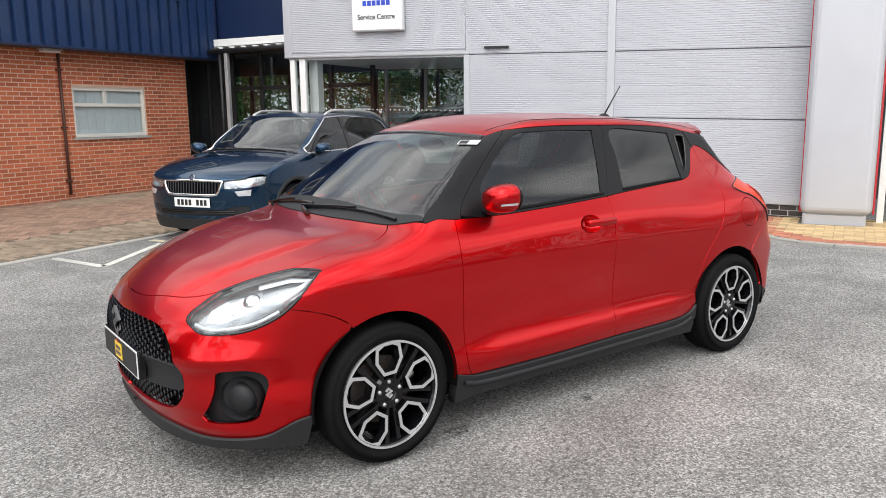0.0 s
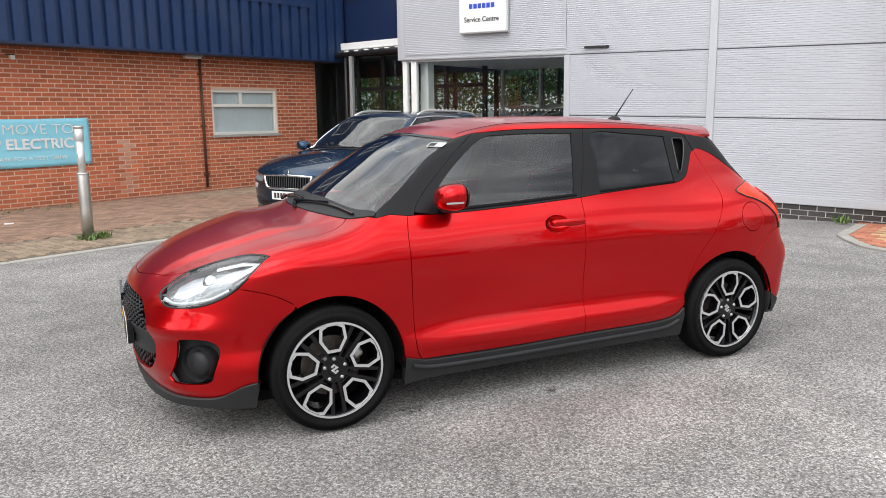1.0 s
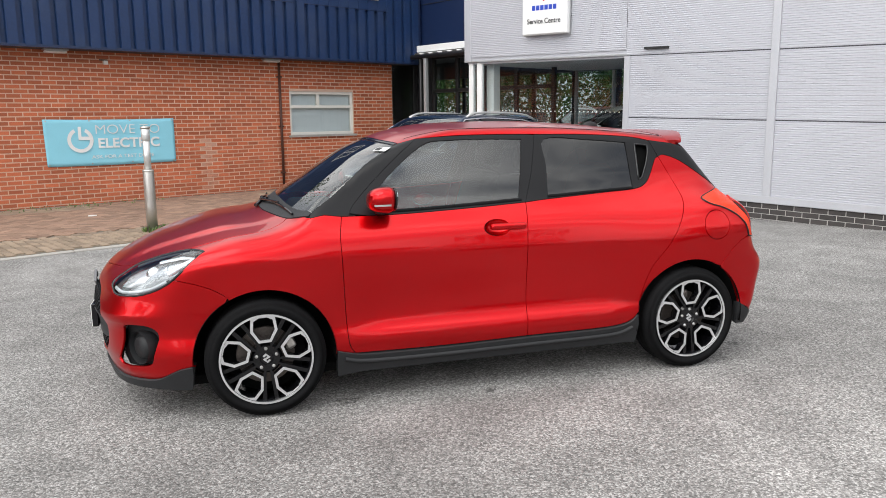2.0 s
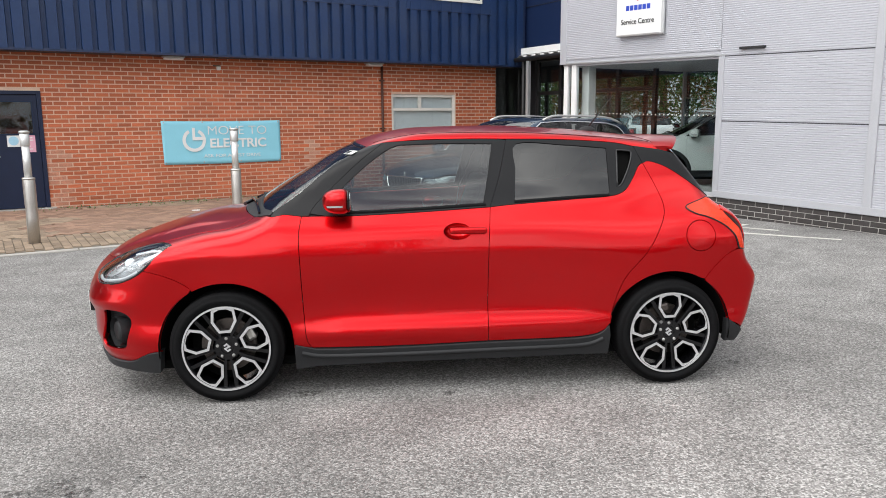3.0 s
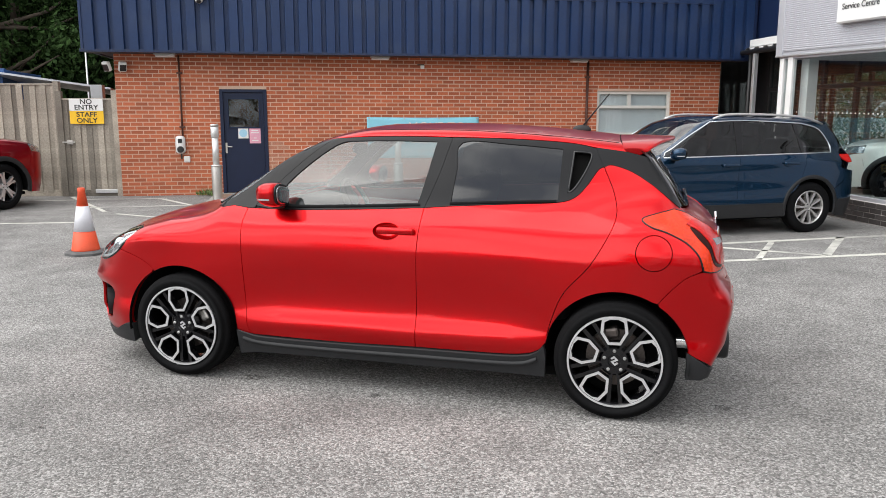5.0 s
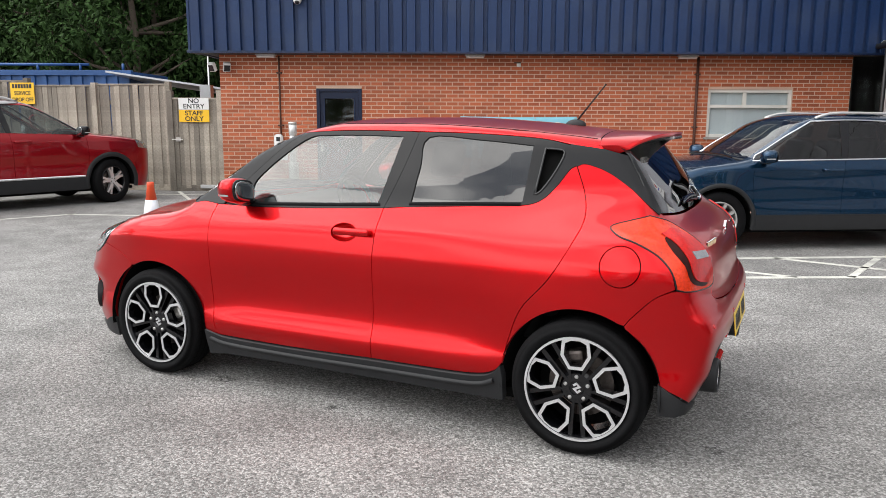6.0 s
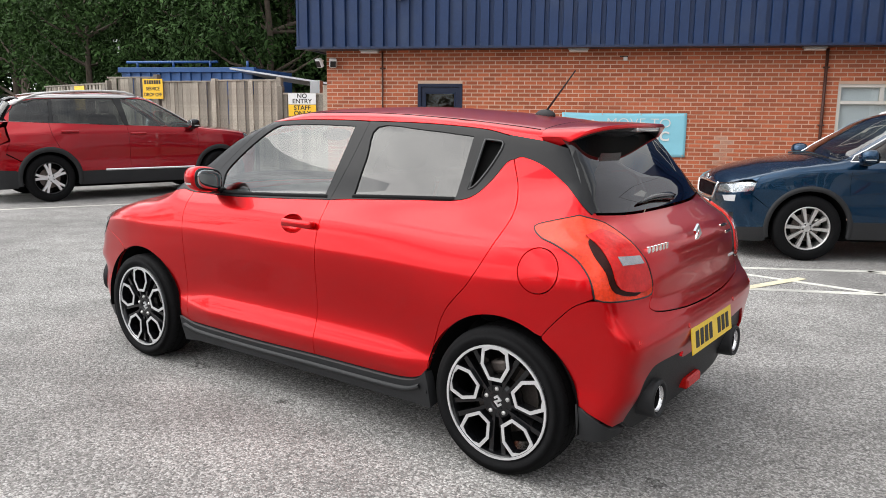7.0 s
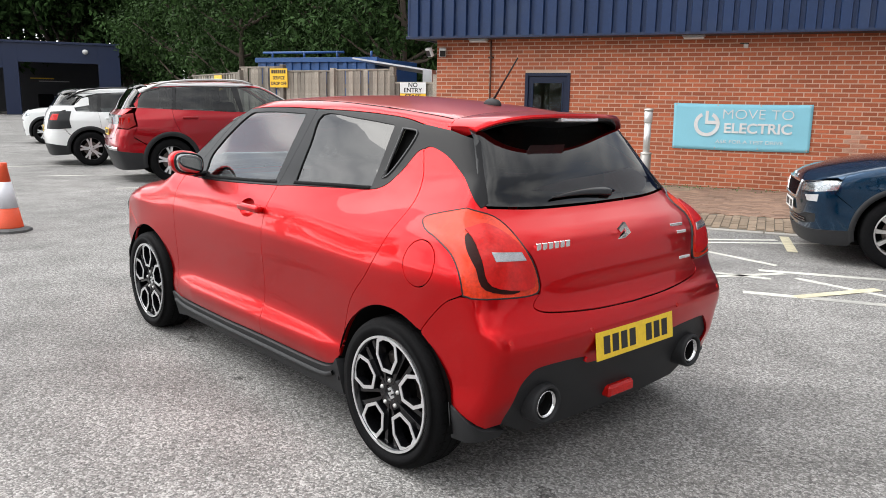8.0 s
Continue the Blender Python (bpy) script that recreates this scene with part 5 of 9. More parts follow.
class Body:
    """Builds the panels of one car on its shell. Parts go under the Empty self.root."""

    def __init__(self, shell, root):
        self.s, self.root, self.memo = shell, root, {}

    def sd(self, x, z):
        return self.s.cast((x, 1.4, z), (0, -1, 0))[0][0]

    def tp(self, x, y):
        return self.s.cast((x, y, 2.2), (0, 0, -1), 2.2)[0][0]

    def rr(self, y, z):
        return self.s.cast((-3.2, y, z), (1, 0, 0), 3.2)[0][0]

    def fr(self, y, z):
        return self.s.cast((3.2, y, z), (-1, 0, 0), 3.2)[0][0]

    def sds(self, pts):
        q = np.array([tuple(p) for p in pts], float)
        return list(self.s.cast(np.stack([q[:, 0], np.full(len(q), 1.4), q[:, 1]], 1), np.tile((0.0, -1.0, 0.0), (len(q), 1)))[0])

    def tps(self, pts):
        q = np.array([tuple(p) for p in pts], float)
        return list(self.s.cast(np.stack([q[:, 0], q[:, 1], np.full(len(q), 2.2)], 1), np.tile((0.0, 0.0, -1.0), (len(q), 1)), 2.2)[0])

    def rrs(self, pts):
        q = np.array([tuple(p) for p in pts], float)
        return list(self.s.cast(np.stack([np.full(len(q), -3.2), q[:, 0], q[:, 1]], 1), np.tile((1.0, 0.0, 0.0), (len(q), 1)), 3.2)[0])

    def frs(self, pts):
        q = np.array([tuple(p) for p in pts], float)
        return list(self.s.cast(np.stack([np.full(len(q), 3.2), q[:, 0], q[:, 1]], 1), np.tile((-1.0, 0.0, 0.0), (len(q), 1)), 3.2)[0])

    def sheet(self, outline, d, off=0.0, res=0.035, gap=0.002, lip=0.014, holes=()):
        """Vertices, faces and normals of the piece of shell inside the outline (3D points), looked at along d."""
        key = (np.round(np.array(outline), 5).tobytes(), tuple(d), off, res, gap, lip, len(holes))
        if key not in self.memo:
            self.memo[key] = self.cut(outline, d, off, res, gap, lip, holes)
        return self.memo[key]

    def cut(self, outline, d, off, res, gap, lip, holes):
        d = np.array(d, float)
        d /= np.linalg.norm(d)
        u = np.cross(d, (0, 0, 1.0)) if abs(d[2]) < 0.95 else np.array((1.0, 0, 0))
        u /= np.linalg.norm(u)
        v = np.cross(u, d)
        flatp = lambda pts: tidy(np.array([(np.dot(q, u), np.dot(q, v)) for q in pts]))
        rings = [resample(shrink(flatp(outline), gap), res)] + [resample(shrink(flatp(h), -gap), res * 0.7) for h in holes]
        lo, hi = rings[0].min(0), rings[0].max(0)
        gx, gy = np.meshgrid(np.arange(lo[0], hi[0], res), np.arange(lo[1], hi[1], res * 0.87))
        gx = gx + (np.arange(gx.shape[0])[:, None] % 2) * res / 2
        g = np.stack([gx.ravel(), gy.ravel()], 1)
        ok = inside(rings[0], g)
        for h in rings[1:]:
            ok &= ~inside(h, g)
        ring_all = np.vstack(rings)
        g = g[ok]
        if len(g):
            dist = np.sqrt(((g[:, None, :] - ring_all[None, :, :]) ** 2).sum(2)).min(1)
            g = g[dist > res * 0.45]
        pts = np.vstack([ring_all, g])
        edges, k = [], 0
        for r in rings:
            edges += [(k + i, k + (i + 1) % len(r)) for i in range(len(r))]
            k += len(r)
        vs, es, fs, ov, oe, of = geometry.delaunay_2d_cdt([Vector(p) for p in pts], edges, [], 0, 1e-6)
        vs = np.array([tuple(p) for p in vs])
        fs = np.array([f for f in fs if len(f) == 3])
        cen = vs[fs].mean(1)
        ok = inside(rings[0], cen)
        for h in rings[1:]:
            ok &= ~inside(h, cen)
        fs = fs[ok]
        o = vs[:, :1] * u + vs[:, 1:] * v - d * 3.4
        p, hit = self.s.cast(o, np.tile(d, (len(o), 1)), 4.6)
        nr = self.s.normal(p)
        p = p + nr * off
        # facing
        f0 = np.cross(p[fs[:, 1]] - p[fs[:, 0]], p[fs[:, 2]] - p[fs[:, 0]])
        fl = (f0 * nr[fs[:, 0]]).sum(1) < 0
        fs[fl] = fs[fl][:, ::-1]
        faces = [tuple(f) for f in fs]
        if lip:
            count = {}
            for f in faces:
                for a, b in zip(f, f[1:] + f[:1]):
                    count[(a, b)] = count.get((a, b), 0) + 1
            rim = [(a, b) for (a, b) in count if (b, a) not in count]
            base, idx = len(p), {}
            ex_p, ex_n = [], []
            for a, b in rim:
                t = p[b] - p[a]
                out = np.cross(t, nr[a])
                out /= max(np.linalg.norm(out), 1e-9)
                for q in (a, b):
                    if q not in idx:
                        idx[q] = base + len(ex_p)
                        ex_p += [p[q], p[q] - nr[q] * lip]
                        ex_n += [out * 0.8 + nr[q] * 0.4, out]
            for a, b in rim:
                faces.append((idx[b], idx[a], idx[a] + 1, idx[b] + 1))
            p, nr = np.vstack([p, np.array(ex_p)]), np.vstack([nr, np.array(ex_n)])
        return p, faces, nr

    def mesh(self, name, sheets, material, parent=None, label=""):
        P, Fc, N, k = [], [], [], 0
        for p, f, n in sheets:
            P.append(p)
            N.append(n)
            Fc += [tuple(i + k for i in q) for q in f]
            k += len(p)
        P, N = np.vstack(P), np.vstack(N)
        N = N / np.maximum(np.linalg.norm(N, axis=1, keepdims=True), 1e-9)
        me = bpy.data.meshes.new(name)
        me.from_pydata([tuple(q) for q in P], [], Fc)
        me.shade_smooth()
        me.normals_split_custom_set_from_vertices([tuple(q) for q in N])
        return link(name, me, material, parent or self.root, label)

    @staticmethod
    def flip(sh):
        p, f, n = sh
        m = np.array((1, -1, 1))
        return p * m, [q[::-1] for q in f], n * m

    def panel(self, name, outline, d, material, parent=None, label="", sides="L", **kw):
        """sides: L or R one side, LR one mesh each, M both halves in one mesh."""
        sh = self.sheet(outline, d, **kw)
        if sides == "M":            # close the joint on the centre line
            p, f, n = sh[0].copy(), sh[1], sh[2]
            mid = np.abs(p[:, 1]) < 0.006
            p[mid, 1] = 0.0
            f = [q for q in f if not all(mid[i] for i in q)]
            sh = (p, f, n)
            return [self.mesh(name, [sh, self.flip(sh)], material, parent, label)]
        made = []
        for c in sides:
            par = parent[c] if isinstance(parent, dict) else parent
            made.append(self.mesh(name, [sh if c == "L" else self.flip(sh)], material, par, label))
        return made

    def strip(self, name, pts, width, thick, material, parent=None, label="", sides="L", closed=False):
        """A moulding that runs along the points on the shell."""
        p = np.array(pts, float)
        n = self.s.normal(p)
        t = np.roll(p, -1, axis=0) - np.roll(p, 1, axis=0)
        if not closed:
            t[0], t[-1] = p[1] - p[0], p[-1] - p[-2]
        t /= np.maximum(np.linalg.norm(t, axis=1, keepdims=True), 1e-9)
        b = np.cross(n, t)
        rows = [p + b * width / 2 - n * 0.004, p + b * width / 2 * 0.8 + n * thick, p - b * width / 2 * 0.8 + n * thick, p - b * width / 2 - n * 0.004]
        for c in sides:
            bm = bmesh.new()
            vs = [[bm.verts.new((q[0], q[1] if c == "L" else -q[1], q[2])) for q in r] for r in rows]
            m = len(p)
            for i in range(m if closed else m - 1):
                j = (i + 1) % m
                for a, bb in ((0, 1), (1, 2), (2, 3)):
                    bm.faces.new((vs[a][i], vs[a][j], vs[bb][j], vs[bb][i]))
            par = parent[c] if isinstance(parent, dict) else parent
            part(name, bm, material, par or self.root, label, smooth=True)


def arc(cx, cz, r, a0, a1, n=26):
    return [(cx + r * math.cos(radians(a0 + (a1 - a0) * k / n)), cz + r * math.sin(radians(a0 + (a1 - a0) * k / n))) for k in range(n + 1)]


def ring_mesh(bm, prof, seg=48, axis_y=1.0):
    """Lathe about the y axis from (radius, y) pairs, open."""
    rings = [[bm.verts.new((r * math.cos(2 * math.pi * i / seg), y * axis_y, r * math.sin(2 * math.pi * i / seg))) for i in range(seg)] for r, y in prof]
    for p, q in zip(rings, rings[1:]):
        for i in range(seg):
            bm.faces.new((p[i], p[(i + 1) % seg], q[(i + 1) % seg], q[i]))
    return rings


def prism(bm, outline, y0, y1, y_in=None, rim=0.0):
    """A plate with the outline in (x, z), its outer face at y1; rim rounds the outer edge."""
    a = [bm.verts.new((x, y0, z)) for x, z in outline]
    b = [bm.verts.new((x, y1, z)) for x, z in outline]
    n = len(a)
    for i in range(n):
        j = (i + 1) % n
        bm.faces.new((a[i], a[j], b[j], b[i]))
    bm.faces.new(b)
    bm.faces.new(a[::-1])


def band(bm, outer, inner, y0, y1):
    """A flat closed band between two outlines of equal length in (x, z)."""
    rows = [[bm.verts.new((x, y, z)) for x, z in o] for o, y in ((outer, y0), (outer, y1), (inner, y1), (inner, y0))]
    n = len(outer)
    for r, q in zip(rows, rows[1:] + rows[:1]):
        for i in range(n):
            j = (i + 1) % n
            bm.faces.new((r[i], r[j], q[j], q[i]))


WHEELS = {}


def wheel(parent, x, y, z, R, rim, style, side, turn=0.0, steer=0.0):
    """A wheel under the car; +y is its outer face. rim is the rim's radius."""
    at = pose(x, y * side, z, 0, 0, (0 if side > 0 else 180) + steer) @ pose(0, 0, 0, 0, turn, 0)
    key = (style, R, rim, x > 0)
    if key in WHEELS:
        w = copy_thing(WHEELS[key], at)
        w.parent = parent
        return w
    w = new("wheel")
    WHEELS[key] = w
    w.parent = parent
    w.matrix_basis = at
    bm = bmesh.new()
    hw = 0.098
    prof = [(rim - 0.004, -hw * 0.8), (rim + 0.02, -hw), (R - 0.03, -hw), (R - 0.008, -hw * 0.86), (R, -hw * 0.6), (R, hw * 0.6), (R - 0.008, hw * 0.86), (R - 0.03, hw * 0.99), (rim + 0.045, hw * 1.02), (rim + 0.02, hw), (rim + 0.008, hw * 0.93), (rim - 0.004, hw * 0.8)]
    ring_mesh(bm, prof, 64)
    tyre = part("tyre", bm, M["rubber"], w, "black road tyre with shallow tread", smooth=True)
    bm = bmesh.new()
    for k in range(-1, 2):
        ring_mesh(bm, [(R + 0.0008, k * 0.04 - 0.004), (R + 0.001, k * 0.04 + 0.004)], 64)
    for i in range(44):
        a = 2 * math.pi * i / 44
        for yy in (-0.042, 0.042):
            add_box(bm, -0.0025, 0.0025, yy - 0.016, yy + 0.016, R - 0.003, R + 0.0008, m=Matrix.Rotation(a, 4, "Y"))
    part("tread_pattern", bm, M["cavity"], tyre)
    bm = bmesh.new()
    ring_mesh(bm, [(rim, hw * 0.86), (rim - 0.006, hw * 0.94), (rim - 0.014, hw * 0.92), (rim - 0.02, hw * 0.7), (rim - 0.028, -hw * 0.7), (rim, -hw * 0.9)], 64)
    part("rim", bm, M["alloy_black"] if style in ("hex", "dark", "five") else M["alloy_silver"], w, "", smooth=True)
    bm = bmesh.new()
    ring_mesh(bm, [(0.03, 0.0), (rim * 0.62, 0.0), (rim * 0.62, -0.02), (0.03, -0.02)], 40)
    part("brake_disc", bm, M["disc"], w)
    bm = bmesh.new()
    add_box(bm, -0.038, 0.038, -0.03, 0.040, rim * 0.44, rim * 0.68, bevel=0.015, seg=2, m=Matrix.Rotation(radians(-62 if x > 0 else 10) - radians(turn), 4, "Y"))
    part("caliper", bm, M["disc"] if x < 0 else M["steel"], w, "brake caliper")
    bm = bmesh.new()
    ring_mesh(bm, [(0.001, -0.05), (rim - 0.03, -0.05)], 32)
    part("backing", bm, M["cavity"], w)
    rot = lambda pts, a: [(px * math.cos(a) - pz * math.sin(a), px * math.sin(a) + pz * math.cos(a)) for px, pz in pts]
    if style == "hex":
        # five hexagonal machined loops on black Y spokes
        g = rim / 0.222
        hexo = [(px * g, pz * g) for px, pz in ((-0.030, 0.080), (0.030, 0.080), (0.065, 0.138), (0.058, 0.200), (0.024, 0.215), (-0.024, 0.215), (-0.058, 0.200), (-0.065, 0.138))]
        hexi = [(px * g, pz * g) for px, pz in ((-0.022, 0.096), (0.022, 0.096), (0.048, 0.141), (0.043, 0.188), (0.018, 0.201), (-0.018, 0.201), (-0.043, 0.188), (-0.048, 0.141))]
        for k in range(5):
            a = 2 * math.pi * k / 5
            bm = bmesh.new()
            band(bm, rot(hexo, a), rot(hexi, a), 0.050, 0.0855)
            ring_ = part("spoke_ring", bm, M["alloy_black"], w, "black hexagonal spoke loop")
            bm = bmesh.new()
            mid_ = [((ox + ix) / 2, (oz + iz) / 2) for (ox, oz), (ix, iz) in zip(hexo, hexi)]
            edge_ = lambda pts, f: [(mx + (px - mx) * f, mz + (pz - mz) * f) for (px, pz), (mx, mz) in zip(pts, mid_)]
            band(bm, rot(edge_(hexo, 0.80), a), rot(edge_(hexi, 0.80), a), 0.0845, 0.088)
            part("machined_face", bm, M["alloy"], ring_, "bright machined spoke face")
        bm = bmesh.new()
        band(bm, [(rim * 0.985 * math.cos(2 * math.pi * i / 60), rim * 0.985 * math.sin(2 * math.pi * i / 60)) for i in range(60)], [((rim - 0.013) * math.cos(2 * math.pi * i / 60), (rim - 0.013) * math.sin(2 * math.pi * i / 60)) for i in range(60)], 0.06, 0.0945)
        part("rim_edge", bm, M["alloy"], w, "machined silver rim edge")
        for k in range(5):
            a = 2 * math.pi * (k + 0.5) / 5
            for s in (-1, 1):
                bm = bmesh.new()
                q = [(0.006 * s, 0.045), (0.030 * s, 0.085), (0.040 * s, rim - 0.012), (0.020 * s, rim - 0.012), (0.012 * s, 0.10)]
                prism(bm, rot(q if s > 0 else q[::-1], a), 0.02, 0.074)
                part("spoke", bm, M["alloy_black"], w)
        bm = bmesh.new()
        ring_mesh(bm, [(0.078, 0.0), (0.078, 0.058), (0.066, 0.072), (0.034, 0.072), (0.030, 0.066), (0.001, 0.066)], 30)
        part("hub", bm, M["alloy_black"], w, smooth=False)
        for k in range(5):
            a = 2 * math.pi * (k + 0.5) / 5 + math.pi / 5 * 0 + 0.0
            bm = bmesh.new()
            ring_mesh(bm, [(0.009, 0.05), (0.009, 0.076), (0.005, 0.081), (0.001, 0.081)], 8)
            bm.transform(Matrix.Translation((0.052 * math.sin(a + math.pi / 5), 0, 0.052 * math.cos(a + math.pi / 5))))
            part("wheel_nut", bm, M["alloy_silver"], w)
        bm = bmesh.new()
        for s in (1, -1):
            prism(bm, [(px * s, pz * s) for px, pz in ((-0.019, 0.004), (0.002, 0.025), (0.019, 0.013), (0.012, 0.0065), (0.001, 0.0145), (-0.0045, 0.009), (0.009, -0.0015), (0.003, -0.0065))], 0.06, 0.0705)
        part("emblem", bm, M["alloy"], w, "small silver wheel emblem")
    else:
        n = {"ten": 10, "five": 5, "dark": 6}[style]
        matl = {"ten": M["alloy_silver"], "five": M["alloy"], "dark": M["alloy_black"]}[style]
        for k in range(n):
            a = 2 * math.pi * k / n
            bm = bmesh.new()
            if style == "ten":
                q = [(-0.010, 0.04), (0.010, 0.04), (0.022, rim * 0.62), (0.030, rim - 0.010), (-0.012, rim - 0.010), (-0.010, rim * 0.62)]
                prism(bm, rot(q, a), 0.03, 0.078)
            elif style == "five":
                q = [(-0.028, 0.04), (0.028, 0.04), (0.034, rim * 0.6), (0.058, rim - 0.01), (0.022, rim - 0.01), (0.0, rim * 0.62), (-0.022, rim - 0.01), (-0.058, rim - 0.01), (-0.034, rim * 0.6)]
                prism(bm, rot(q, a), 0.03, 0.078)
            else:
                q = [(-0.02, 0.04), (0.02, 0.04), (0.016, rim * 0.55), (0.046, rim - 0.01), (-0.046, rim - 0.01), (-0.016, rim * 0.55)]
                prism(bm, rot(q, a), 0.03, 0.078)
            part("spoke", bm, matl, w)
        bm = bmesh.new()
        ring_mesh(bm, [(0.062, 0.0), (0.062, 0.066), (0.03, 0.078), (0.028, 0.07), (0.001, 0.07)], 24)
        part("hub", bm, matl, w)
        for k in range(5):
            a = 2 * math.pi * k / 5
            bm = bmesh.new()
            ring_mesh(bm, [(0.009, 0.05), (0.009, 0.08), (0.001, 0.082)], 8)
            bm.transform(Matrix.Translation((0.044 * math.cos(a), 0, 0.044 * math.sin(a))))
            part("wheel_nut", bm, M["car_plastic"], w)
    return w


def bars_plate(name, parent, m, w, h, material, n, bar, label):
    """A number plate whose characters are plain bars."""
    p = box(name, (-w / 2, w / 2, -0.004, 0.0, -h / 2, h / 2), material, parent, bevel=0.0015, label=label, m=m)
    cw = w * 0.86 / n
    for i in range(n):
        if i == 4 and n > 6:
            continue
        x = -w * 0.43 + cw * (i + 0.15)
        box("character_bar", (x, x + cw * 0.7, -0.0055, -0.004, -h * 0.31, h * 0.31), bar, p, bevel=0, m=m)
    return p


def seat(parent, x, y, z, material):
    s = new("seat")
    s.parent = parent
    s.matrix_basis = pose(x, y, z)
    bm = bmesh.new()
    add_box(bm, -0.25, 0.27, -0.25, 0.25, 0.0, 0.17, bevel=0.05, seg=3)
    part("cushion", bm, material, s, smooth=True)
    bm = bmesh.new()
    add_box(bm, -0.07, 0.07, -0.24, 0.24, 0.0, 0.62, bevel=0.05, seg=3, m=pose(-0.25, 0, 0.12, 0, -18, 0))
    part("backrest", bm, material, s, smooth=True)
    bm = bmesh.new()
    add_box(bm, -0.045, 0.045, -0.13, 0.13, 0.0, 0.18, bevel=0.04, seg=3, m=pose(-0.46, 0, 0.74, 0, -14, 0))
    part("headrest", bm, material, s, smooth=True)


def cabin_fit(b, floor_z, x_dash, z_dash, half, seats, z_seat, mtl, rows_x):
    """Floor, dashboard, wheel and seats, seen dimly through the glass."""
    box("underbody", (rows_x[1] - 0.62, x_dash + 0.95, -half + 0.06, half - 0.06, floor_z - 0.05, floor_z), M["cavity"], b.root)
    bm = bmesh.new()
    add_box(bm, x_dash - 0.05, x_dash + 0.27, -half + 0.07, half - 0.07, z_dash - 0.35, z_dash - 0.015, bevel=0.06, seg=3)
    add_box(bm, x_dash + 0.20, x_dash + 0.40, -half + 0.12, half - 0.12, z_dash - 0.35, z_dash - 0.09, bevel=0.05, seg=3)
    part("dashboard", bm, M["cabin"], b.root, smooth=True)
    bm = bmesh.new()
    bmesh.ops.create_circle(bm, segments=8, radius=0.016)
    bm.free()
    sw_ = new("steering_wheel")
    sw_.parent = b.root
    sw_.matrix_basis = pose(x_dash - 0.14, -half * 0.48, z_dash - 0.08, 0, -65, 0)
    bm = bmesh.new()
    n = 28
    rings = [[bm.verts.new(((0.18 + 0.016 * math.cos(q)) * math.cos(a), (0.18 + 0.016 * math.cos(q)) * math.sin(a), 0.016 * math.sin(q))) for q in [2 * math.pi * k / 8 for k in range(8)]] for a in [2 * math.pi * i / n for i in range(n)]]
    for i in range(n):
        for k in range(8):
            bm.faces.new((rings[i][k], rings[(i + 1) % n][k], rings[(i + 1) % n][(k + 1) % 8], rings[i][(k + 1) % 8]))
    part("rim", bm, M["cabin"], sw_, smooth=True)
    box("hub", (-0.17, 0.17, -0.04, 0.04, -0.03, 0.0), M["cabin"], sw_, bevel=0.012)
    for i, x in enumerate(rows_x):
        for y in (-half * 0.46, half * 0.46):
            seat(b.root, x, y, z_seat, mtl)


def pod(parent, x, y, z, side, scale, shell_mat, foot_mat):
    """A door mirror."""
    mr = new("door_mirror")
    mr.parent = parent
    mr.matrix_basis = pose(x, y * side, z) @ Matrix.Diagonal((1, side, 1, 1))
    bm = bmesh.new()
    bmesh.ops.create_uvsphere(bm, u_segments=24, v_segments=14, radius=1.0)
    for v in bm.verts:
        px, py, pz = v.co
        e = 2.6
        n_ = (abs(px) ** e + abs(py) ** e + abs(pz) ** e) ** (1 / e)
        px, py, pz = px / n_, py / n_, pz / n_
        px = px if px > 0 else px * 0.35
        v.co = Vector((px * 0.115, py * 0.098, pz * 0.072 + 0.012 * py)) * scale
    part("mirror_cap", bm, shell_mat, mr, smooth=True)
    for name, material, label, x_, size in (("mirror_rim", M["car_black"], "black mirror rim", -0.034, (0.012, 0.090, 0.064)), ("mirror_glass", M["mirror"], "mirror glass", -0.043, (0.006, 0.079, 0.053))):
        bm = bmesh.new()
        bmesh.ops.create_uvsphere(bm, u_segments=24, v_segments=14, radius=1.0)
        for v in bm.verts:
            px, py, pz = v.co
            n_ = (abs(px) ** 3 + abs(py) ** 3 + abs(pz) ** 3) ** (1 / 3)
            v.co = Vector((px / n_ * size[0] + x_, py / n_ * size[1], pz / n_ * size[2] + 0.012 * py)) * scale
        part(name, bm, material, mr, label, smooth=True)
    bm = bmesh.new()
    add_box(bm, -0.02, 0.06 * scale, -0.13 * scale, -0.03, -0.085 * scale, -0.05 * scale, bevel=0.012, seg=2)
    part("mirror_foot", bm, foot_mat, mr, smooth=True)
    bm = bmesh.new()
    lines_ = []
    for pz in (-0.38, -0.52):
        r_ = (1 - abs(pz) ** 2.6) ** (1 / 2.6)
        ln_ = []
        for k in range(11):
            a_ = radians(44 + 50 * k / 10)
            g_ = r_ / (abs(math.cos(a_)) ** 2.6 + abs(math.sin(a_)) ** 2.6) ** (1 / 2.6)
            px, py = g_ * math.cos(a_), g_ * math.sin(a_)
            ln_.append(bm.verts.new(Vector(((px if px > 0 else px * 0.35) * 0.117, py * 0.100, pz * 0.072 + 0.012 * py)) * scale))
        lines_.append(ln_)
    for k in range(10):
        bm.faces.new((lines_[0][k], lines_[0][k + 1], lines_[1][k + 1], lines_[1][k]))
    part("indicator", bm, M["lamp_clear"], mr, "clear indicator strip")
    return mr


def cup_outline(b, x, z):
    return b.sds([(x + 0.052 + 0.074 * math.cos(2 * math.pi * k / 26), z - 0.006 + 0.043 * math.sin(2 * math.pi * k / 26)) for k in range(26)])


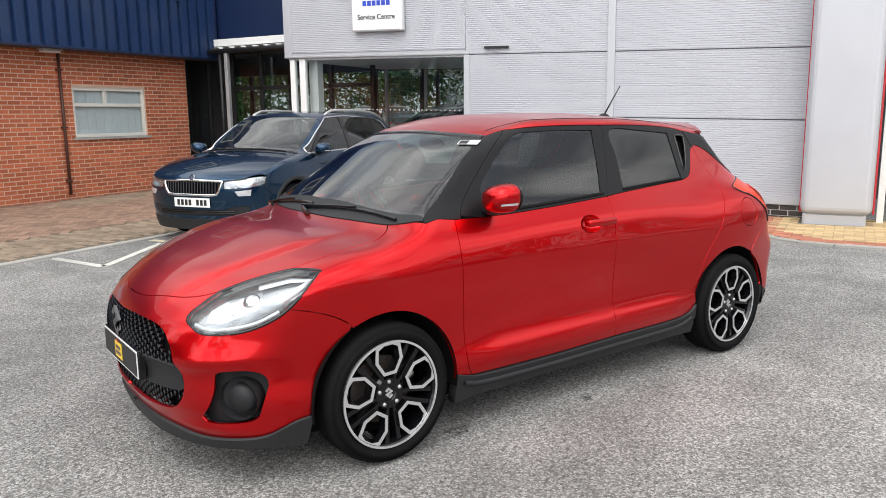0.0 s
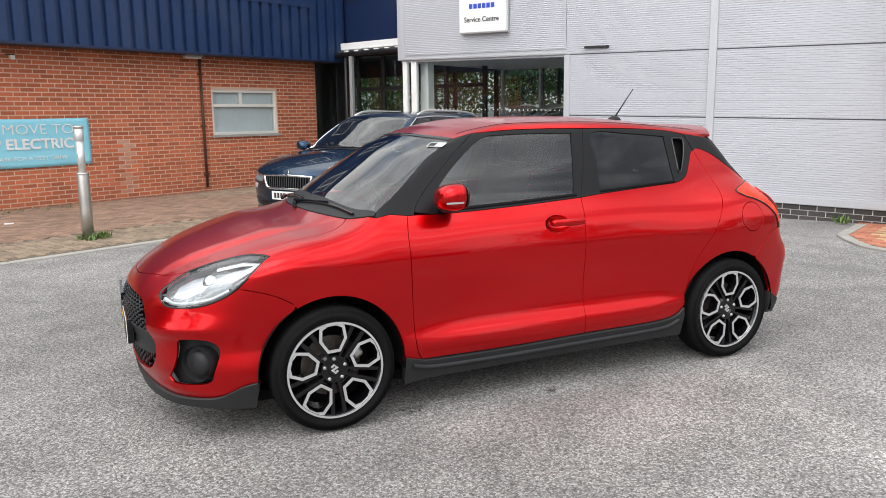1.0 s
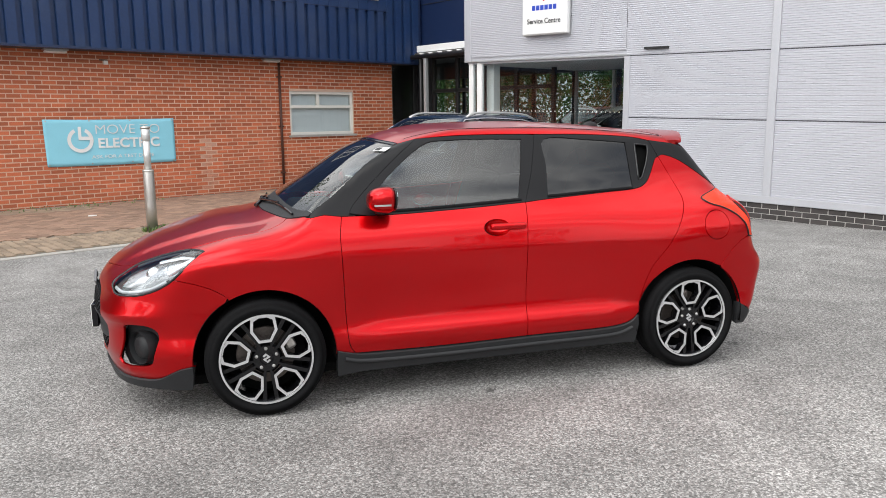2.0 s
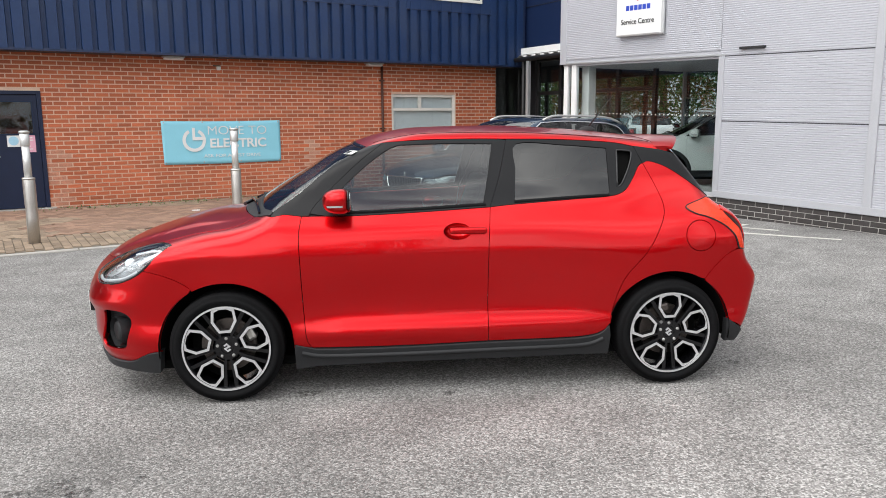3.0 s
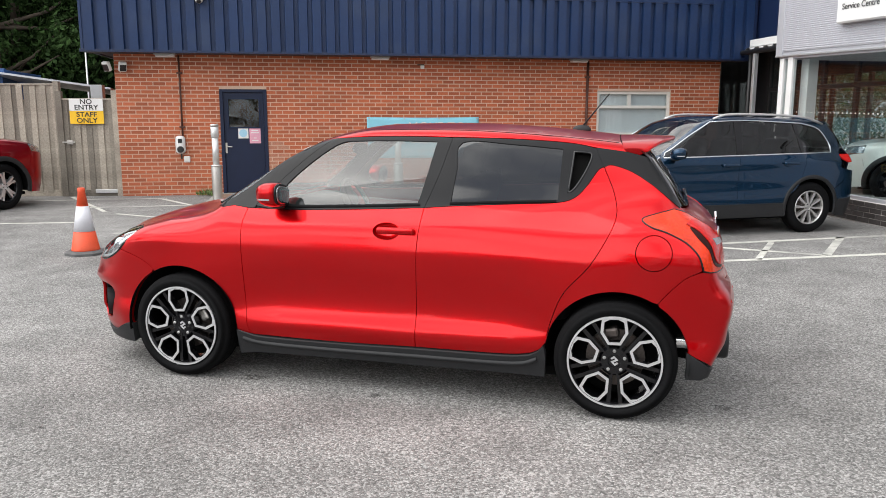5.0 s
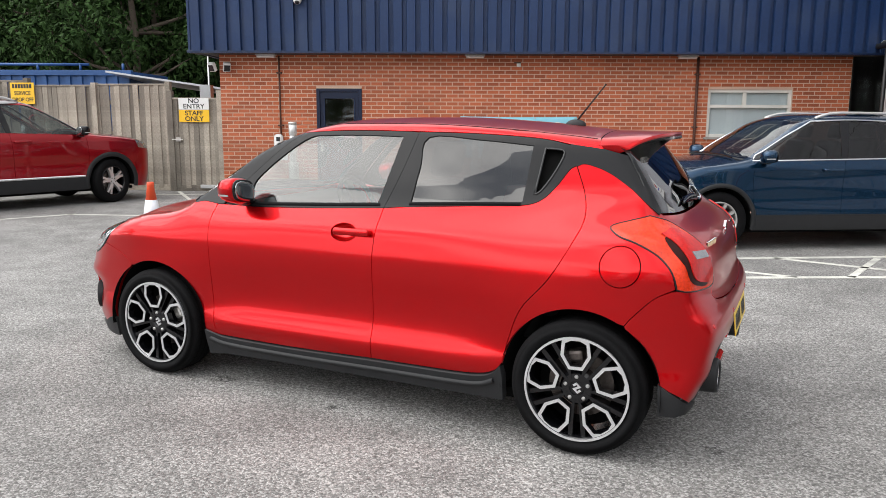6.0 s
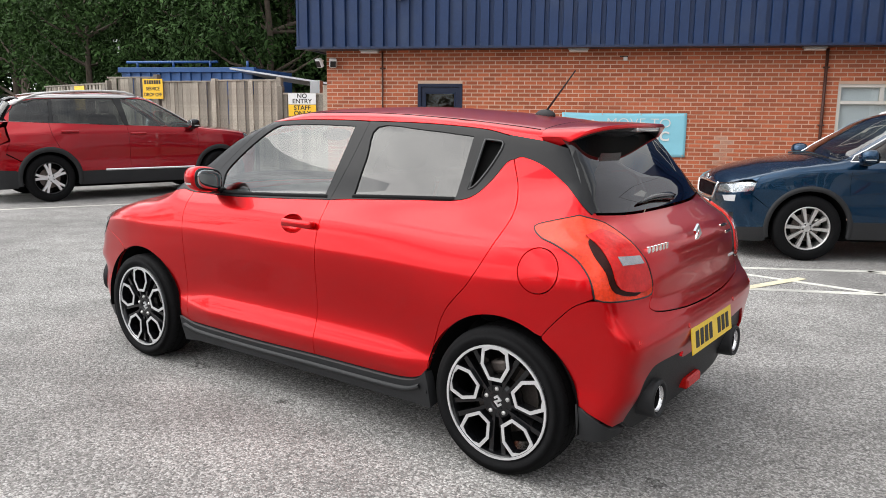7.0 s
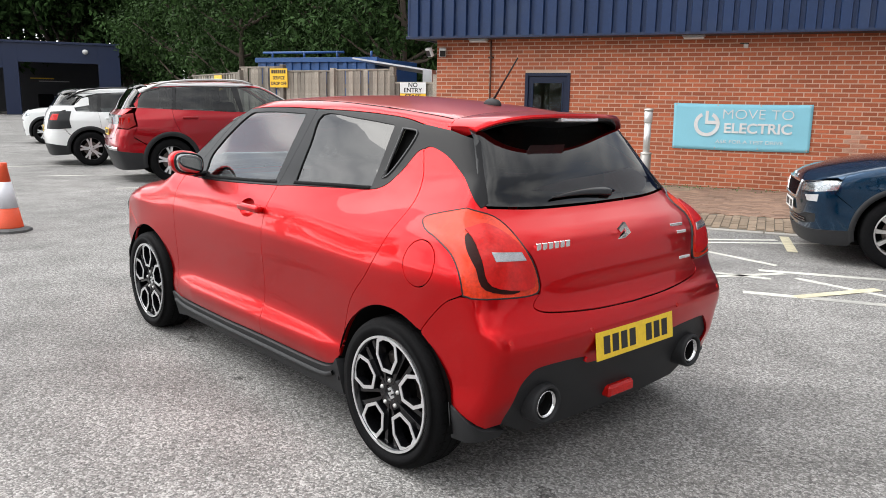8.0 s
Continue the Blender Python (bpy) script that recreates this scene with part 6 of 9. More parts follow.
def door_handle(b, parent, x, z, side, length=0.2, material=None, bowl=False):
    p = b.sd(x, z)
    bm = bmesh.new()
    m = Matrix.Translation((p[0], p[1], p[2]))
    add_box(bm, -length * 0.62, length * 0.62, 0.010, 0.038, -0.017, 0.019, bevel=0.013, seg=3, m=m)
    add_box(bm, -length * 0.62, -length * 0.30, -0.004, 0.030, -0.015, 0.017, bevel=0.011, seg=2, m=m)
    add_box(bm, length * 0.50, length * 0.62, -0.004, 0.030, -0.013, 0.015, bevel=0.006, seg=2, m=m)
    rim = bmesh.new()
    if bowl:
        o = cup_outline(b, x, z)
        c = sum(o) / len(o)
        rings = [[rim.verts.new(tuple(c + (q - c) * f - np.array((0, d, 0)))) for q in o] for f, d in ((1.03, 0.001), (0.96, 0.016), (0.75, 0.032), (0.35, 0.040))]
        for r0, r1 in zip(rings, rings[1:]):
            for k in range(26):
                rim.faces.new((r0[k], r0[(k + 1) % 26], r1[(k + 1) % 26], r1[k]))
        rim.faces.new(rings[-1])
    else:
        bmesh.ops.create_uvsphere(rim, u_segments=24, v_segments=10, radius=1.0, matrix=m @ Matrix.Translation((0.05, 0.0, -0.004)) @ Matrix.Diagonal((0.075, 0.0045, 0.040, 1)))
    if side < 0:
        for q in (bm, rim):
            q.transform(Matrix.Diagonal((1, -1, 1, 1)))
    h = part("door_handle", bm, material, parent, smooth=True)
    part("handle_cup", rim, material, h, smooth=True)
    return h


def red_hatchback():
    root = thing("hatchback", "metallic red five-door hatchback with black pillars and two-tone alloy wheels", "car", pose(4.239, 1.901, 0, 0, 0, 154.7))
    S = hatch_shell()
    b = Body(S, root)
    red, blk, pla = M["car_red"], M["satin_black"], M["car_plastic"]
    sd, tp, rr, fr, TP, RR, FR = b.sd, b.tp, b.rr, b.fr, b.tps, b.rrs, b.frs
    SIDE, TOP = (0, -1, 0), (0, 0, -1)
    WF, WR, WZ, AR = 1.225, -1.225, 0.302, 0.352
    # shared lines in side view
    lineA = spl([(0.812, 0.992), (0.828, 0.90), (0.826, 0.776), (0.815, 0.489), (0.803, 0.34), (0.775, 0.283)])
    lineB = spl([(-0.213, 1.022), (-0.20, 0.90), (-0.193, 0.78), (-0.19, 0.546), (-0.19, 0.287)])
    lineB2 = spl([(-0.327, 1.383), (-0.275, 1.19), (-0.213, 1.022)])
    lineC = spl([(-1.125, 1.245), (-1.182, 1.12), (-1.203, 1.018), (-1.168, 0.917), (-1.082, 0.768), (-0.963, 0.628), (-0.905, 0.483), (-0.878, 0.365)])
    low = spl([(0.775, 0.283), (0.284, 0.278), (-0.19, 0.287)])
    low2 = spl([(-0.19, 0.287), (-0.60, 0.29), (-0.76, 0.30), (-0.84, 0.325), (-0.878, 0.365)])
    belt1 = spl([(0.812, 0.992), (0.53, 0.990), (0.16, 1.003), (-0.213, 1.022)])
    belt2 = spl([(-0.213, 1.022), (-0.35, 1.034), (-0.70, 1.055), (-0.90, 1.066), (-0.99, 1.092), (-1.05, 1.155), (-1.095, 1.225), (-1.125, 1.245)])
    belt3 = spl([(-1.125, 1.245), (-1.165, 1.255), (-1.26, 1.225), (-1.36, 1.165), (-1.45, 1.095), (-1.50, 1.053)])
    top1 = spl([(0.36, 1.375), (0.15, 1.386), (-0.10, 1.389), (-0.327, 1.386)])
    top2 = spl([(-0.327, 1.386), (-0.65, 1.380), (-0.94, 1.362), (-1.09, 1.335), (-1.235, 1.315)])
    P = b.sds
    hood_side = spl([(1.575, 0.632), (1.46, 0.650), (1.36, 0.655), (1.24, 0.655), (1.165, 0.643), (1.105, 0.610), (1.078, 0.575)])
    hood_back = [(1.078, 0.575), (1.13, 0.43), (1.175, 0.22), (1.19, 0.0)]
    hood_front = spl([(2.015, 0.0), (2.005, 0.12), (1.955, 0.28), (1.885, 0.42), (1.818, 0.496)])
    lamp_top = spl([(1.818, 0.496), (1.765, 0.527), (1.704, 0.560), (1.575, 0.632), (1.540, 0.675), (1.493, 0.735)])
    # headlamp outline: inner corner, lower edge, rear tip
    lamp_low = [np.array(q) for q in spl([(1.862, 0.492, 0.750), (1.944, 0.481, 0.690), (1.943, 0.538, 0.652), (1.915, 0.588, 0.636), (1.844, 0.659, 0.641), (1.762, 0.71, 0.662), (1.674, 0.748, 0.706), (1.598, 0.767, 0.772), (1.493, 0.735, 0.856)], 4)]
    lamp_in = tp(1.818, 0.496)
    # ---- doors, wings, quarters
    for side in "LR":
        dr_ = {}
        f = b.panel("front_door", P(lineA) + P(low)[1:] + P(lineB[::-1])[1:] + P(belt1[::-1])[1:-1], SIDE, red, sides=side, holes=[cup_outline(b, -0.075, 0.905)])[0]
        r = b.panel("rear_door", P(lineB) + P(low2)[1:] + P(lineC[::-1])[1:] + P(belt2[::-1])[1:-1], SIDE, red, sides=side)[0]
        sg_ = 1 if side == "L" else -1
        door_handle(b, f, -0.080, 0.905, sg_, 0.165, red, True)
        # glass and black surrounds
        g1 = P(spl([(0.60, 1.030), (0.53, 1.017), (0.16, 1.030), (-0.175, 1.047)], 4)) + P(spl([(-0.175, 1.047), (-0.20, 1.15), (-0.243, 1.362)], 4))[1:] + P(spl([(-0.243, 1.362), (0.0, 1.366), (0.20, 1.362), (0.31, 1.350), (0.43, 1.275), (0.55, 1.175), (0.61, 1.105), (0.60, 1.030)], 4))[1:-1]
        b.panel("door_glass", g1, SIDE, M["glass_side"], f, "lightly tinted door window", sides=side, off=-0.006, lip=0, gap=-0.003)
        g2 = P(spl([(-0.355, 1.058), (-0.65, 1.072), (-0.905, 1.082)], 4)) + P(spl([(-0.905, 1.082), (-0.909, 1.20), (-0.912, 1.330)], 4))[1:] + P(spl([(-0.912, 1.330), (-0.65, 1.352), (-0.385, 1.360), (-0.370, 1.22), (-0.355, 1.058)], 4))[1:-1]
        b.panel("door_glass", g2, SIDE, M["glass_dark"], r, "dark privacy-tinted rear door window", sides=side, off=-0.006, lip=0, gap=-0.003)
        frame1 = P(belt1)[3:] + P(lineB2[::-1])[1:] + P(top1[::-1])[1:] + P(spl([(0.36, 1.375), (0.48, 1.288), (0.62, 1.165), (0.74, 1.048), (0.775, 0.9925)], 4))[1:-1]
        b.panel("window_frame", frame1, SIDE, blk, f, "satin black window surround", sides=side, holes=[g1], gap=0.001, lip=0.012)
        frame2 = P(belt2) + P(spl([(-1.125, 1.245), (-1.105, 1.29), (-1.085, 1.335)], 3))[1:] + P([q for q in top2[::-1] if q[0] > -1.085])[0:] + P(lineB2)[1:-1]
        g3 = P(spl([(-0.955, 1.115), (-0.965, 1.22), (-0.972, 1.318)], 3)) + P(spl([(-0.972, 1.318), (-1.02, 1.315), (-1.062, 1.302), (-1.035, 1.22), (-0.985, 1.135), (-0.955, 1.115)], 3))[1:-1]
        b.panel("window_frame", frame2, SIDE, blk, r, "satin black window surround", sides=side, holes=[g2, g3], gap=0.001, lip=0.012)
        hid = b.panel("handle_recess", g3, SIDE, M["cavity"], r, "hidden rear door handle recess in the pillar", sides=side, off=-0.03, lip=0, gap=-0.02)[0]
        b.strip("recess_lip", g3, 0.010, 0.004, M["car_black"], hid, sides=side, closed=True)
        b.strip("belt_seal", P(spl([(0.60, 1.018), (0.53, 1.006), (0.16, 1.019), (-0.19, 1.036)], 5)), 0.016, 0.004, M["rubber"], f, sides=side)
        b.strip("belt_seal", P(spl([(-0.35, 1.047), (-0.65, 1.062), (-0.90, 1.072)], 5)), 0.016, 0.004, M["rubber"], r, sides=side)
        # black pillar behind the rear door up to the rear glass
        cp = P(belt3) + [rr(0.585, 1.054), rr(0.562, 1.064), rr(0.545, 1.105), rr(0.522, 1.16), rr(0.496, 1.22), rr(0.468, 1.28)] + P([(-1.235, 1.315), (-1.16, 1.325), (-1.085, 1.335), (-1.105, 1.29)])
        b.panel("rear_pillar", cp, (0.45, -0.9, 0), blk, None, "satin black rear pillar", sides=side, gap=-0.003, off=0.003)
        # front wing
        wing = P(lineA) + P([(0.80, 0.285), (0.873, 0.285)]) + P(arc(WF, WZ, AR, 182, 62)) + P(spl([(1.395, 0.628), (1.46, 0.668), (1.525, 0.695), (1.60, 0.716), (1.655, 0.727)], 4))[1:] + [q for q in lamp_low if q[0] < 1.66 and q[2] > 0.735] + TP(lamp_top[::-1])[1:12] + TP(hood_side)[1:] + [tp(1.04, 0.632), tp(1.0, 0.684), tp(0.97, 0.715)] + P([(0.90, 1.003)])
        b.panel("front_wing", wing, (0, -0.85, -0.5), red, sides=side, res=0.03)
        # rear quarter
        lampo = [np.array(q) for q in spl([(-1.50, 0.665, 1.048), (-1.42, 0.705, 1.028), (-1.352, 0.738, 1.003), (-1.375, 0.752, 0.970), (-1.45, 0.765, 0.948), (-1.537, 0.768, 0.903), (-1.592, 0.778, 0.843), (-1.612, 0.777, 0.775)], 4)]
        quarter = P(lineC[::-1]) + P(belt3)[1:] + lampo[1:] + P(spl([(-1.60, 0.768), (-1.532, 0.730), (-1.449, 0.645), (-1.418, 0.605)], 4)) + P(arc(WR, WZ, AR, 122.5, 10))[1:]
        flap = P([(-1.388 + 0.085 * math.cos(2 * math.pi * k / 28), 0.850 + 0.085 * math.sin(2 * math.pi * k / 28)) for k in range(28)])
        q_ = b.panel("rear_quarter", quarter, (0.25, -0.97, 0), red, sides=side, res=0.03, holes=[flap] if side == "L" else [])[0]
        if side == "L":
            b.panel("fuel_flap", flap, (0.25, -0.97, 0), red, q_, sides=side, gap=0.0025)
        # sill skirt
        sk_ = P(spl([(0.868, 0.305), (0.80, 0.288), (0.70, 0.274), (0.28, 0.270), (-0.19, 0.279), (-0.60, 0.283), (-0.76, 0.293), (-0.83, 0.315), (-0.872, 0.355)], 4)) + P([(-0.882, 0.30), (-0.878, 0.185), (-0.78, 0.188), (-0.40, 0.186), (0.3, 0.184), (0.75, 0.178), (0.866, 0.162)])
        b.panel("side_skirt", sk_, SIDE, pla, sides=side, label="dark grey plastic side skirt", off=0.012, lip=0.05, gap=0.0)
        b.strip("skirt_ledge", P(spl([(0.83, 0.262), (0.70, 0.240), (0.28, 0.235), (-0.19, 0.240), (-0.60, 0.244), (-0.76, 0.254), (-0.84, 0.285)], 5)), 0.022, 0.026, pla, None, "dark grey ledge along the side skirt", sides=side)
        # arch liners
        for wx in (WF, WR):
            bm = bmesh.new()
            ln = arc(wx, WZ, AR + 0.004, -8, 188, 30)
            for yo, yi in ((0.80, 0.50),):
                o_ = [bm.verts.new((x, yo * sg_ if z > 0 else yo * sg_, z)) for x, z in ln]
                i_ = [bm.verts.new((x, yi * sg_, z)) for x, z in ln]
                for k in range(len(ln) - 1):
                    bm.faces.new((o_[k], o_[k + 1], i_[k + 1], i_[k]))
                c_ = bm.verts.new((wx, yi * sg_, WZ))
                for k in range(len(ln) - 1):
                    bm.faces.new((i_[k], i_[k + 1], c_))
            part("arch_liner", bm, M["cavity"], root, smooth=True)
            wheel(root, wx, 0.722, 0.302, 0.302, 0.236, "hex", sg_, turn=3 if wx > 0 else 2)
        pod(root, 0.59, 0.80, 1.078, sg_, 0.92, red, M["car_black"])
        # pillar beside the windscreen
        ap = [tp(0.97, 0.715), tp(0.975, 0.705)] + TP(spl([(0.958, 0.685), (0.80, 0.625), (0.62, 0.555), (0.47, 0.495)], 5)) + [tp(0.425, 0.505)] + P(spl([(0.36, 1.375), (0.48, 1.288), (0.62, 1.165), (0.74, 1.048), (0.775, 0.9925)], 5)) + P([(0.812, 0.992), (0.90, 1.003)])
        b.panel("windscreen_pillar", ap, (-0.2, -0.8, -0.55), blk, None, "satin black windscreen pillar", sides=side, gap=0.001)
    # ---- top
    hood = TP(hood_front) + TP(lamp_top[1:18]) + TP(hood_side) + TP(spl(hood_back, 5))[1:]
    hood = hood + [q * np.array((1, -1, 1)) for q in hood[::-1][1:-1]]
    b.panel("bonnet", hood, TOP, red, res=0.035)
    ws_top = spl([(0.47, 0.495), (0.52, 0.26), (0.535, 0.0)], 5)
    ws_bot = spl([(1.13, 0.0), (1.10, 0.35), (1.04, 0.58), (0.980, 0.690)], 5)
    ws = TP(ws_bot) + TP(spl([(0.958, 0.685), (0.80, 0.625), (0.62, 0.555), (0.47, 0.495)], 5)) + TP(ws_top)[1:]
    ws = ws + [q * np.array((1, -1, 1)) for q in ws[::-1][1:-1]]
    wsg = b.panel("windscreen", ws, TOP, M["glass_clear"], None, "clear laminated windscreen", off=-0.003, lip=0, gap=-0.004)[0]
    b.strip("windscreen_edge", TP(ws_top) + [tp(x, -y) for x, y in ws_top[::-1]][1:], 0.03, 0.002, M["car_black"], wsg)
    cowl = TP(spl(hood_back[::-1] + [(1.04, 0.632), (1.0, 0.684), (0.978, 0.705)], 5)) + TP(spl([(0.962, 0.692), (1.02, 0.555), (1.06, 0.35), (1.085, 0.0)], 5))
    b.panel("scuttle", cowl, TOP, M["car_plastic"], None, "black plastic scuttle panel", sides="M", off=0.004)
    for (y0, y1, x0, x1) in ((-0.60, -0.02, 1.10, 1.13), (-0.06, 0.60, 1.165, 1.045)):
        pts = [tp(x0 + (x1 - x0) * k / 10, y0 + (y1 - y0) * k / 10) + np.array((0.004, 0, 0.013)) for k in range(11)]
        bm = bmesh.new()
        for p, q in zip(pts, pts[1:]):
            add_tube(bm, p, q, 0.007, seg=6)
        add_tube(bm, pts[0], tp(x0 + 0.02, y0 + 0.12) + np.array((0.02, 0, 0.008)), 0.011, seg=8)
        add_tube(bm, pts[0] + np.array((0.0, 0, 0.008)), pts[6] + np.array((0.0, 0, 0.010)), 0.009, 0.006, seg=8)
        part("wiper", bm, M["car_black"], root, "black windscreen wiper")
    roof = TP(ws_top[::-1]) + [tp(0.425, 0.505)] + P(top1)[0:] + P(top2)[1:] + TP(spl([(-1.215, 0.49), (-1.20, 0.40), (-1.18, 0.0)], 4))
    roof = roof + [q * np.array((1, -1, 1)) for q in roof[::-1][1:-1]]
    ro = b.panel("roof", roof, TOP, red)[0]
    for s in (1, -1):
        pts = [tp(x, y * s) for x, y in spl([(0.42, 0.455), (0.2, 0.478), (-0.3, 0.485), (-0.9, 0.468), (-1.19, 0.452)], 6)]
        b.strip("roof_joint", pts, 0.006, 0.0008, M["cavity"], ro)
    # ---- spoiler
    bm, bk = bmesh.new(), bmesh.new()
    rows, under = [], []
    for i in range(29):
        q = -1 + 2 * i / 28
        e_ = abs(q)
        x0, x1 = -1.182 - 0.030 * e_ ** 2, -1.470 + 0.135 * e_ ** 2.4
        yr = q * 0.462
        zf = tp(x0, q * 0.496)[2] + 0.0015
        zr = float(S.top(np.array(x1))) + 0.007 - 0.14 * yr * yr - 0.050 * e_ ** 5
        row, low_ = [], []
        for k in range(9):
            u = k / 8
            p_ = (x0 + (x1 - x0) * u, q * (0.496 - 0.034 * u), zf + (zr - zf) * u + 0.010 * u * (1 - u))
            row.append(p_)
            low_.append((p_[0] + 0.012 * u, p_[1] * (1 - 0.01 * u), p_[2] - 0.018 - 0.040 * e_ ** 8 * (1 - u) ** 0.7))
        lip_ = [(row[-1][0] - 0.005, row[-1][1], row[-1][2] - 0.008), (row[-1][0] - 0.002, row[-1][1], row[-1][2] - 0.015)]
        rows.append([bm.verts.new(p) for p in row + lip_ + low_[::-1]])
        xa = -1.335 + 0.060 * e_ ** 2
        za = tp(xa, yr)[2] - 0.006
        deep_ = [(xa + (x1 + 0.016 - xa) * k / 6, yr * 0.975, za + (zr - 0.026 - za) * (k / 6) ** 0.8) for k in range(7)]
        up_ = [(p[0], p[1] * 0.975, p[2] + 0.005) for p in (low_[8], low_[6], low_[4])]
        under.append([bk.verts.new(p) for p in deep_ + up_])
    for mesh_, loft_ in ((bm, rows), (bk, under)):
        for p, q in zip(loft_, loft_[1:]):
            for k in range(len(p)):
                m_ = (k + 1) % len(p)
                mesh_.faces.new((p[k], q[k], q[m_], p[m_]))
        mesh_.faces.new(loft_[0])
        mesh_.faces.new(loft_[-1][::-1])
        bmesh.ops.recalc_face_normals(mesh_, faces=mesh_.faces)
    sp_ = part("spoiler", bm, red, root, "red roof spoiler over the rear glass", smooth=True)
    sp_.modifiers.new("edge", "EDGE_SPLIT").split_angle = radians(42)
    part("spoiler_underside", bk, M["satin_black"], sp_, "black spoiler underside")
    b.strip("spoiler_joint", [tp(-1.178 - 0.030 * q * q, q * 0.496) for q in [-1 + k / 8 for k in range(17)]], 0.006, 0.0008, M["cavity"], sp_)
    z_ = float(S.top(np.array(-1.44))) - 0.022
    box("brake_light", (-1.470, -1.42, -0.12, 0.12, z_ - 0.010, z_ + 0.008), M["lamp_clear"], sp_, label="clear high-level brake lamp", bevel=0.005)
    # ---- aerial
    bm = bmesh.new()
    q = tp(-0.955, 0.0)
    bmesh.ops.create_uvsphere(bm, u_segments=16, v_segments=8, radius=1, matrix=Matrix.Translation(Vector(q)) @ Matrix.Diagonal((0.055, 0.022, 0.03, 1)))
    add_tube(bm, Vector(q) + Vector((0, 0, 0.015)), Vector(q) + Vector((-0.15, 0, 0.205)), 0.0055, 0.003, seg=8)
    part("aerial", bm, M["car_plastic"], root, "black whip aerial", smooth=True)
    # ---- front
    seam = P(spl([(1.655, 0.727), (1.60, 0.716), (1.525, 0.695), (1.46, 0.668), (1.395, 0.628)], 4))
    lip_top = [np.array(q) for q in spl([(1.575, 0.775, 0.288), (1.63, 0.752, 0.275), (1.677, 0.733, 0.253), (1.73, 0.70, 0.224), (1.80, 0.655, 0.212), (1.92, 0.52, 0.212), (1.99, 0.384, 0.230), (2.03, 0.2, 0.240), (2.04, 0.0, 0.242)], 4)]
    gr = FR(spl([(0.0, 0.305), (0.22, 0.302), (0.40, 0.312), (0.475, 0.355), (0.502, 0.42), (0.495, 0.52), (0.455, 0.595), (0.36, 0.643), (0.18, 0.656), (0.0, 0.652)], 4))
    fog = FR(spl([(0.556, 0.300), (0.58, 0.280), (0.672, 0.284), (0.712, 0.32), (0.724, 0.43), (0.712, 0.485), (0.675, 0.497), (0.622, 0.482), (0.609, 0.40), (0.590, 0.345), (0.556, 0.300)], 4))[:-1]
    D45 = (-0.78, -0.62, 0)
    bump_l = TP(hood_front) + lamp_low[:27] + seam + P(arc(WF, WZ, AR, 61, -4))[1:] + lip_top + gr
    bump_l = bump_l + FR([(0.0, 0.675), (0.0, 0.70), (0.0, 0.72)])
    bump_l = bump_l[:-len(gr) - 3] + FR([(0.0, 0.265), (0.0, 0.285)]) + bump_l[-len(gr) - 3:]
    b.panel("front_bumper", bump_l, D45, red, sides="M", holes=[fog], gap=0.0015, res=0.03)
    # grille: dark honeycomb
    gl_ = gr + [q * np.array((1, -1, 1)) for q in gr[::-1][1:-1]]
    gb = b.panel("grille", gl_, (-1, 0, 0), M["cavity"], None, "black honeycomb grille", off=-0.045, lip=0, gap=-0.03)[0]
    bm = bmesh.new()
    hx = 0.026
    cells = []
    for i in range(-24, 25):
        for j in range(18):
            y, z = i * hx * 0.87, 0.30 + j * hx * 1.5 * 0.68 + (0 if i % 2 else hx * 0.5)
            lim = 0.48 if 0.36 < z < 0.56 else 0.40
            if abs(y) <= lim and 0.315 < z < 0.645 and not 0.395 < z < 0.50:
                cells.append((y, z))
    for (y, z), c in zip(cells, FR(cells)):
        o_ = [(c[0] - 0.016, y + hx * 0.54 * math.cos(radians(60 * k)), z + hx * 0.54 * math.sin(radians(60 * k))) for k in range(6)]
        n_ = [(c[0] - 0.012, y + hx * 0.38 * math.cos(radians(60 * k)), z + hx * 0.38 * math.sin(radians(60 * k))) for k in range(6)]
        vo, vi = [bm.verts.new(v) for v in o_], [bm.verts.new(v) for v in n_]
        vb = [bm.verts.new((v[0] - 0.02, v[1], v[2])) for v in n_]
        for k in range(6):
            l_ = (k + 1) % 6
            bm.faces.new((vo[k], vo[l_], vi[l_], vi[k]))
            bm.faces.new((vi[k], vi[l_], vb[l_], vb[k]))
    tagged(part("honeycomb", bm, M["car_black"], gb), kind="stuff")
    bar = FR(spl([(0.0, 0.39), (0.3, 0.392), (0.485, 0.40), (0.495, 0.45), (0.485, 0.50), (0.3, 0.515), (0.0, 0.515)], 3))
    bar = bar + [q * np.array((1, -1, 1)) for q in bar[::-1][1:-1]]
    b.panel("grille_bar", bar, (-1, 0, 0), pla, gb, "dark grey plastic bumper bar", off=-0.006, lip=0.03)
    c = fr(0.0, 0.60)
    bm = bmesh.new()
    for s in (1, -1):
        prism(bm, [(px * s * 2.6, pz * s * 2.6) for px, pz in ((-0.019, 0.004), (0.002, 0.025), (0.019, 0.013), (0.012, 0.0065), (0.001, 0.0145), (-0.0045, 0.009), (0.009, -0.0015), (0.003, -0.0065))], 0.0, 0.012)
    bm.transform(Matrix.Translation((c[0] - 0.005, 0, 0.60)) @ Matrix.Rotation(radians(-90), 4, "Z"))
    part("emblem", bm, M["dark_chrome"], root, "dark chrome front emblem")
    mp = Matrix.Translation((fr(0.0, 0.48)[0] + 0.004, 0.018, 0.468)) @ pose(0, 0, 0, 0, 0, 90)
    pf = box("plate_holder", (-0.262, 0.262, -0.002, 0.03, -0.062, 0.062), M["car_black"], root, m=mp)
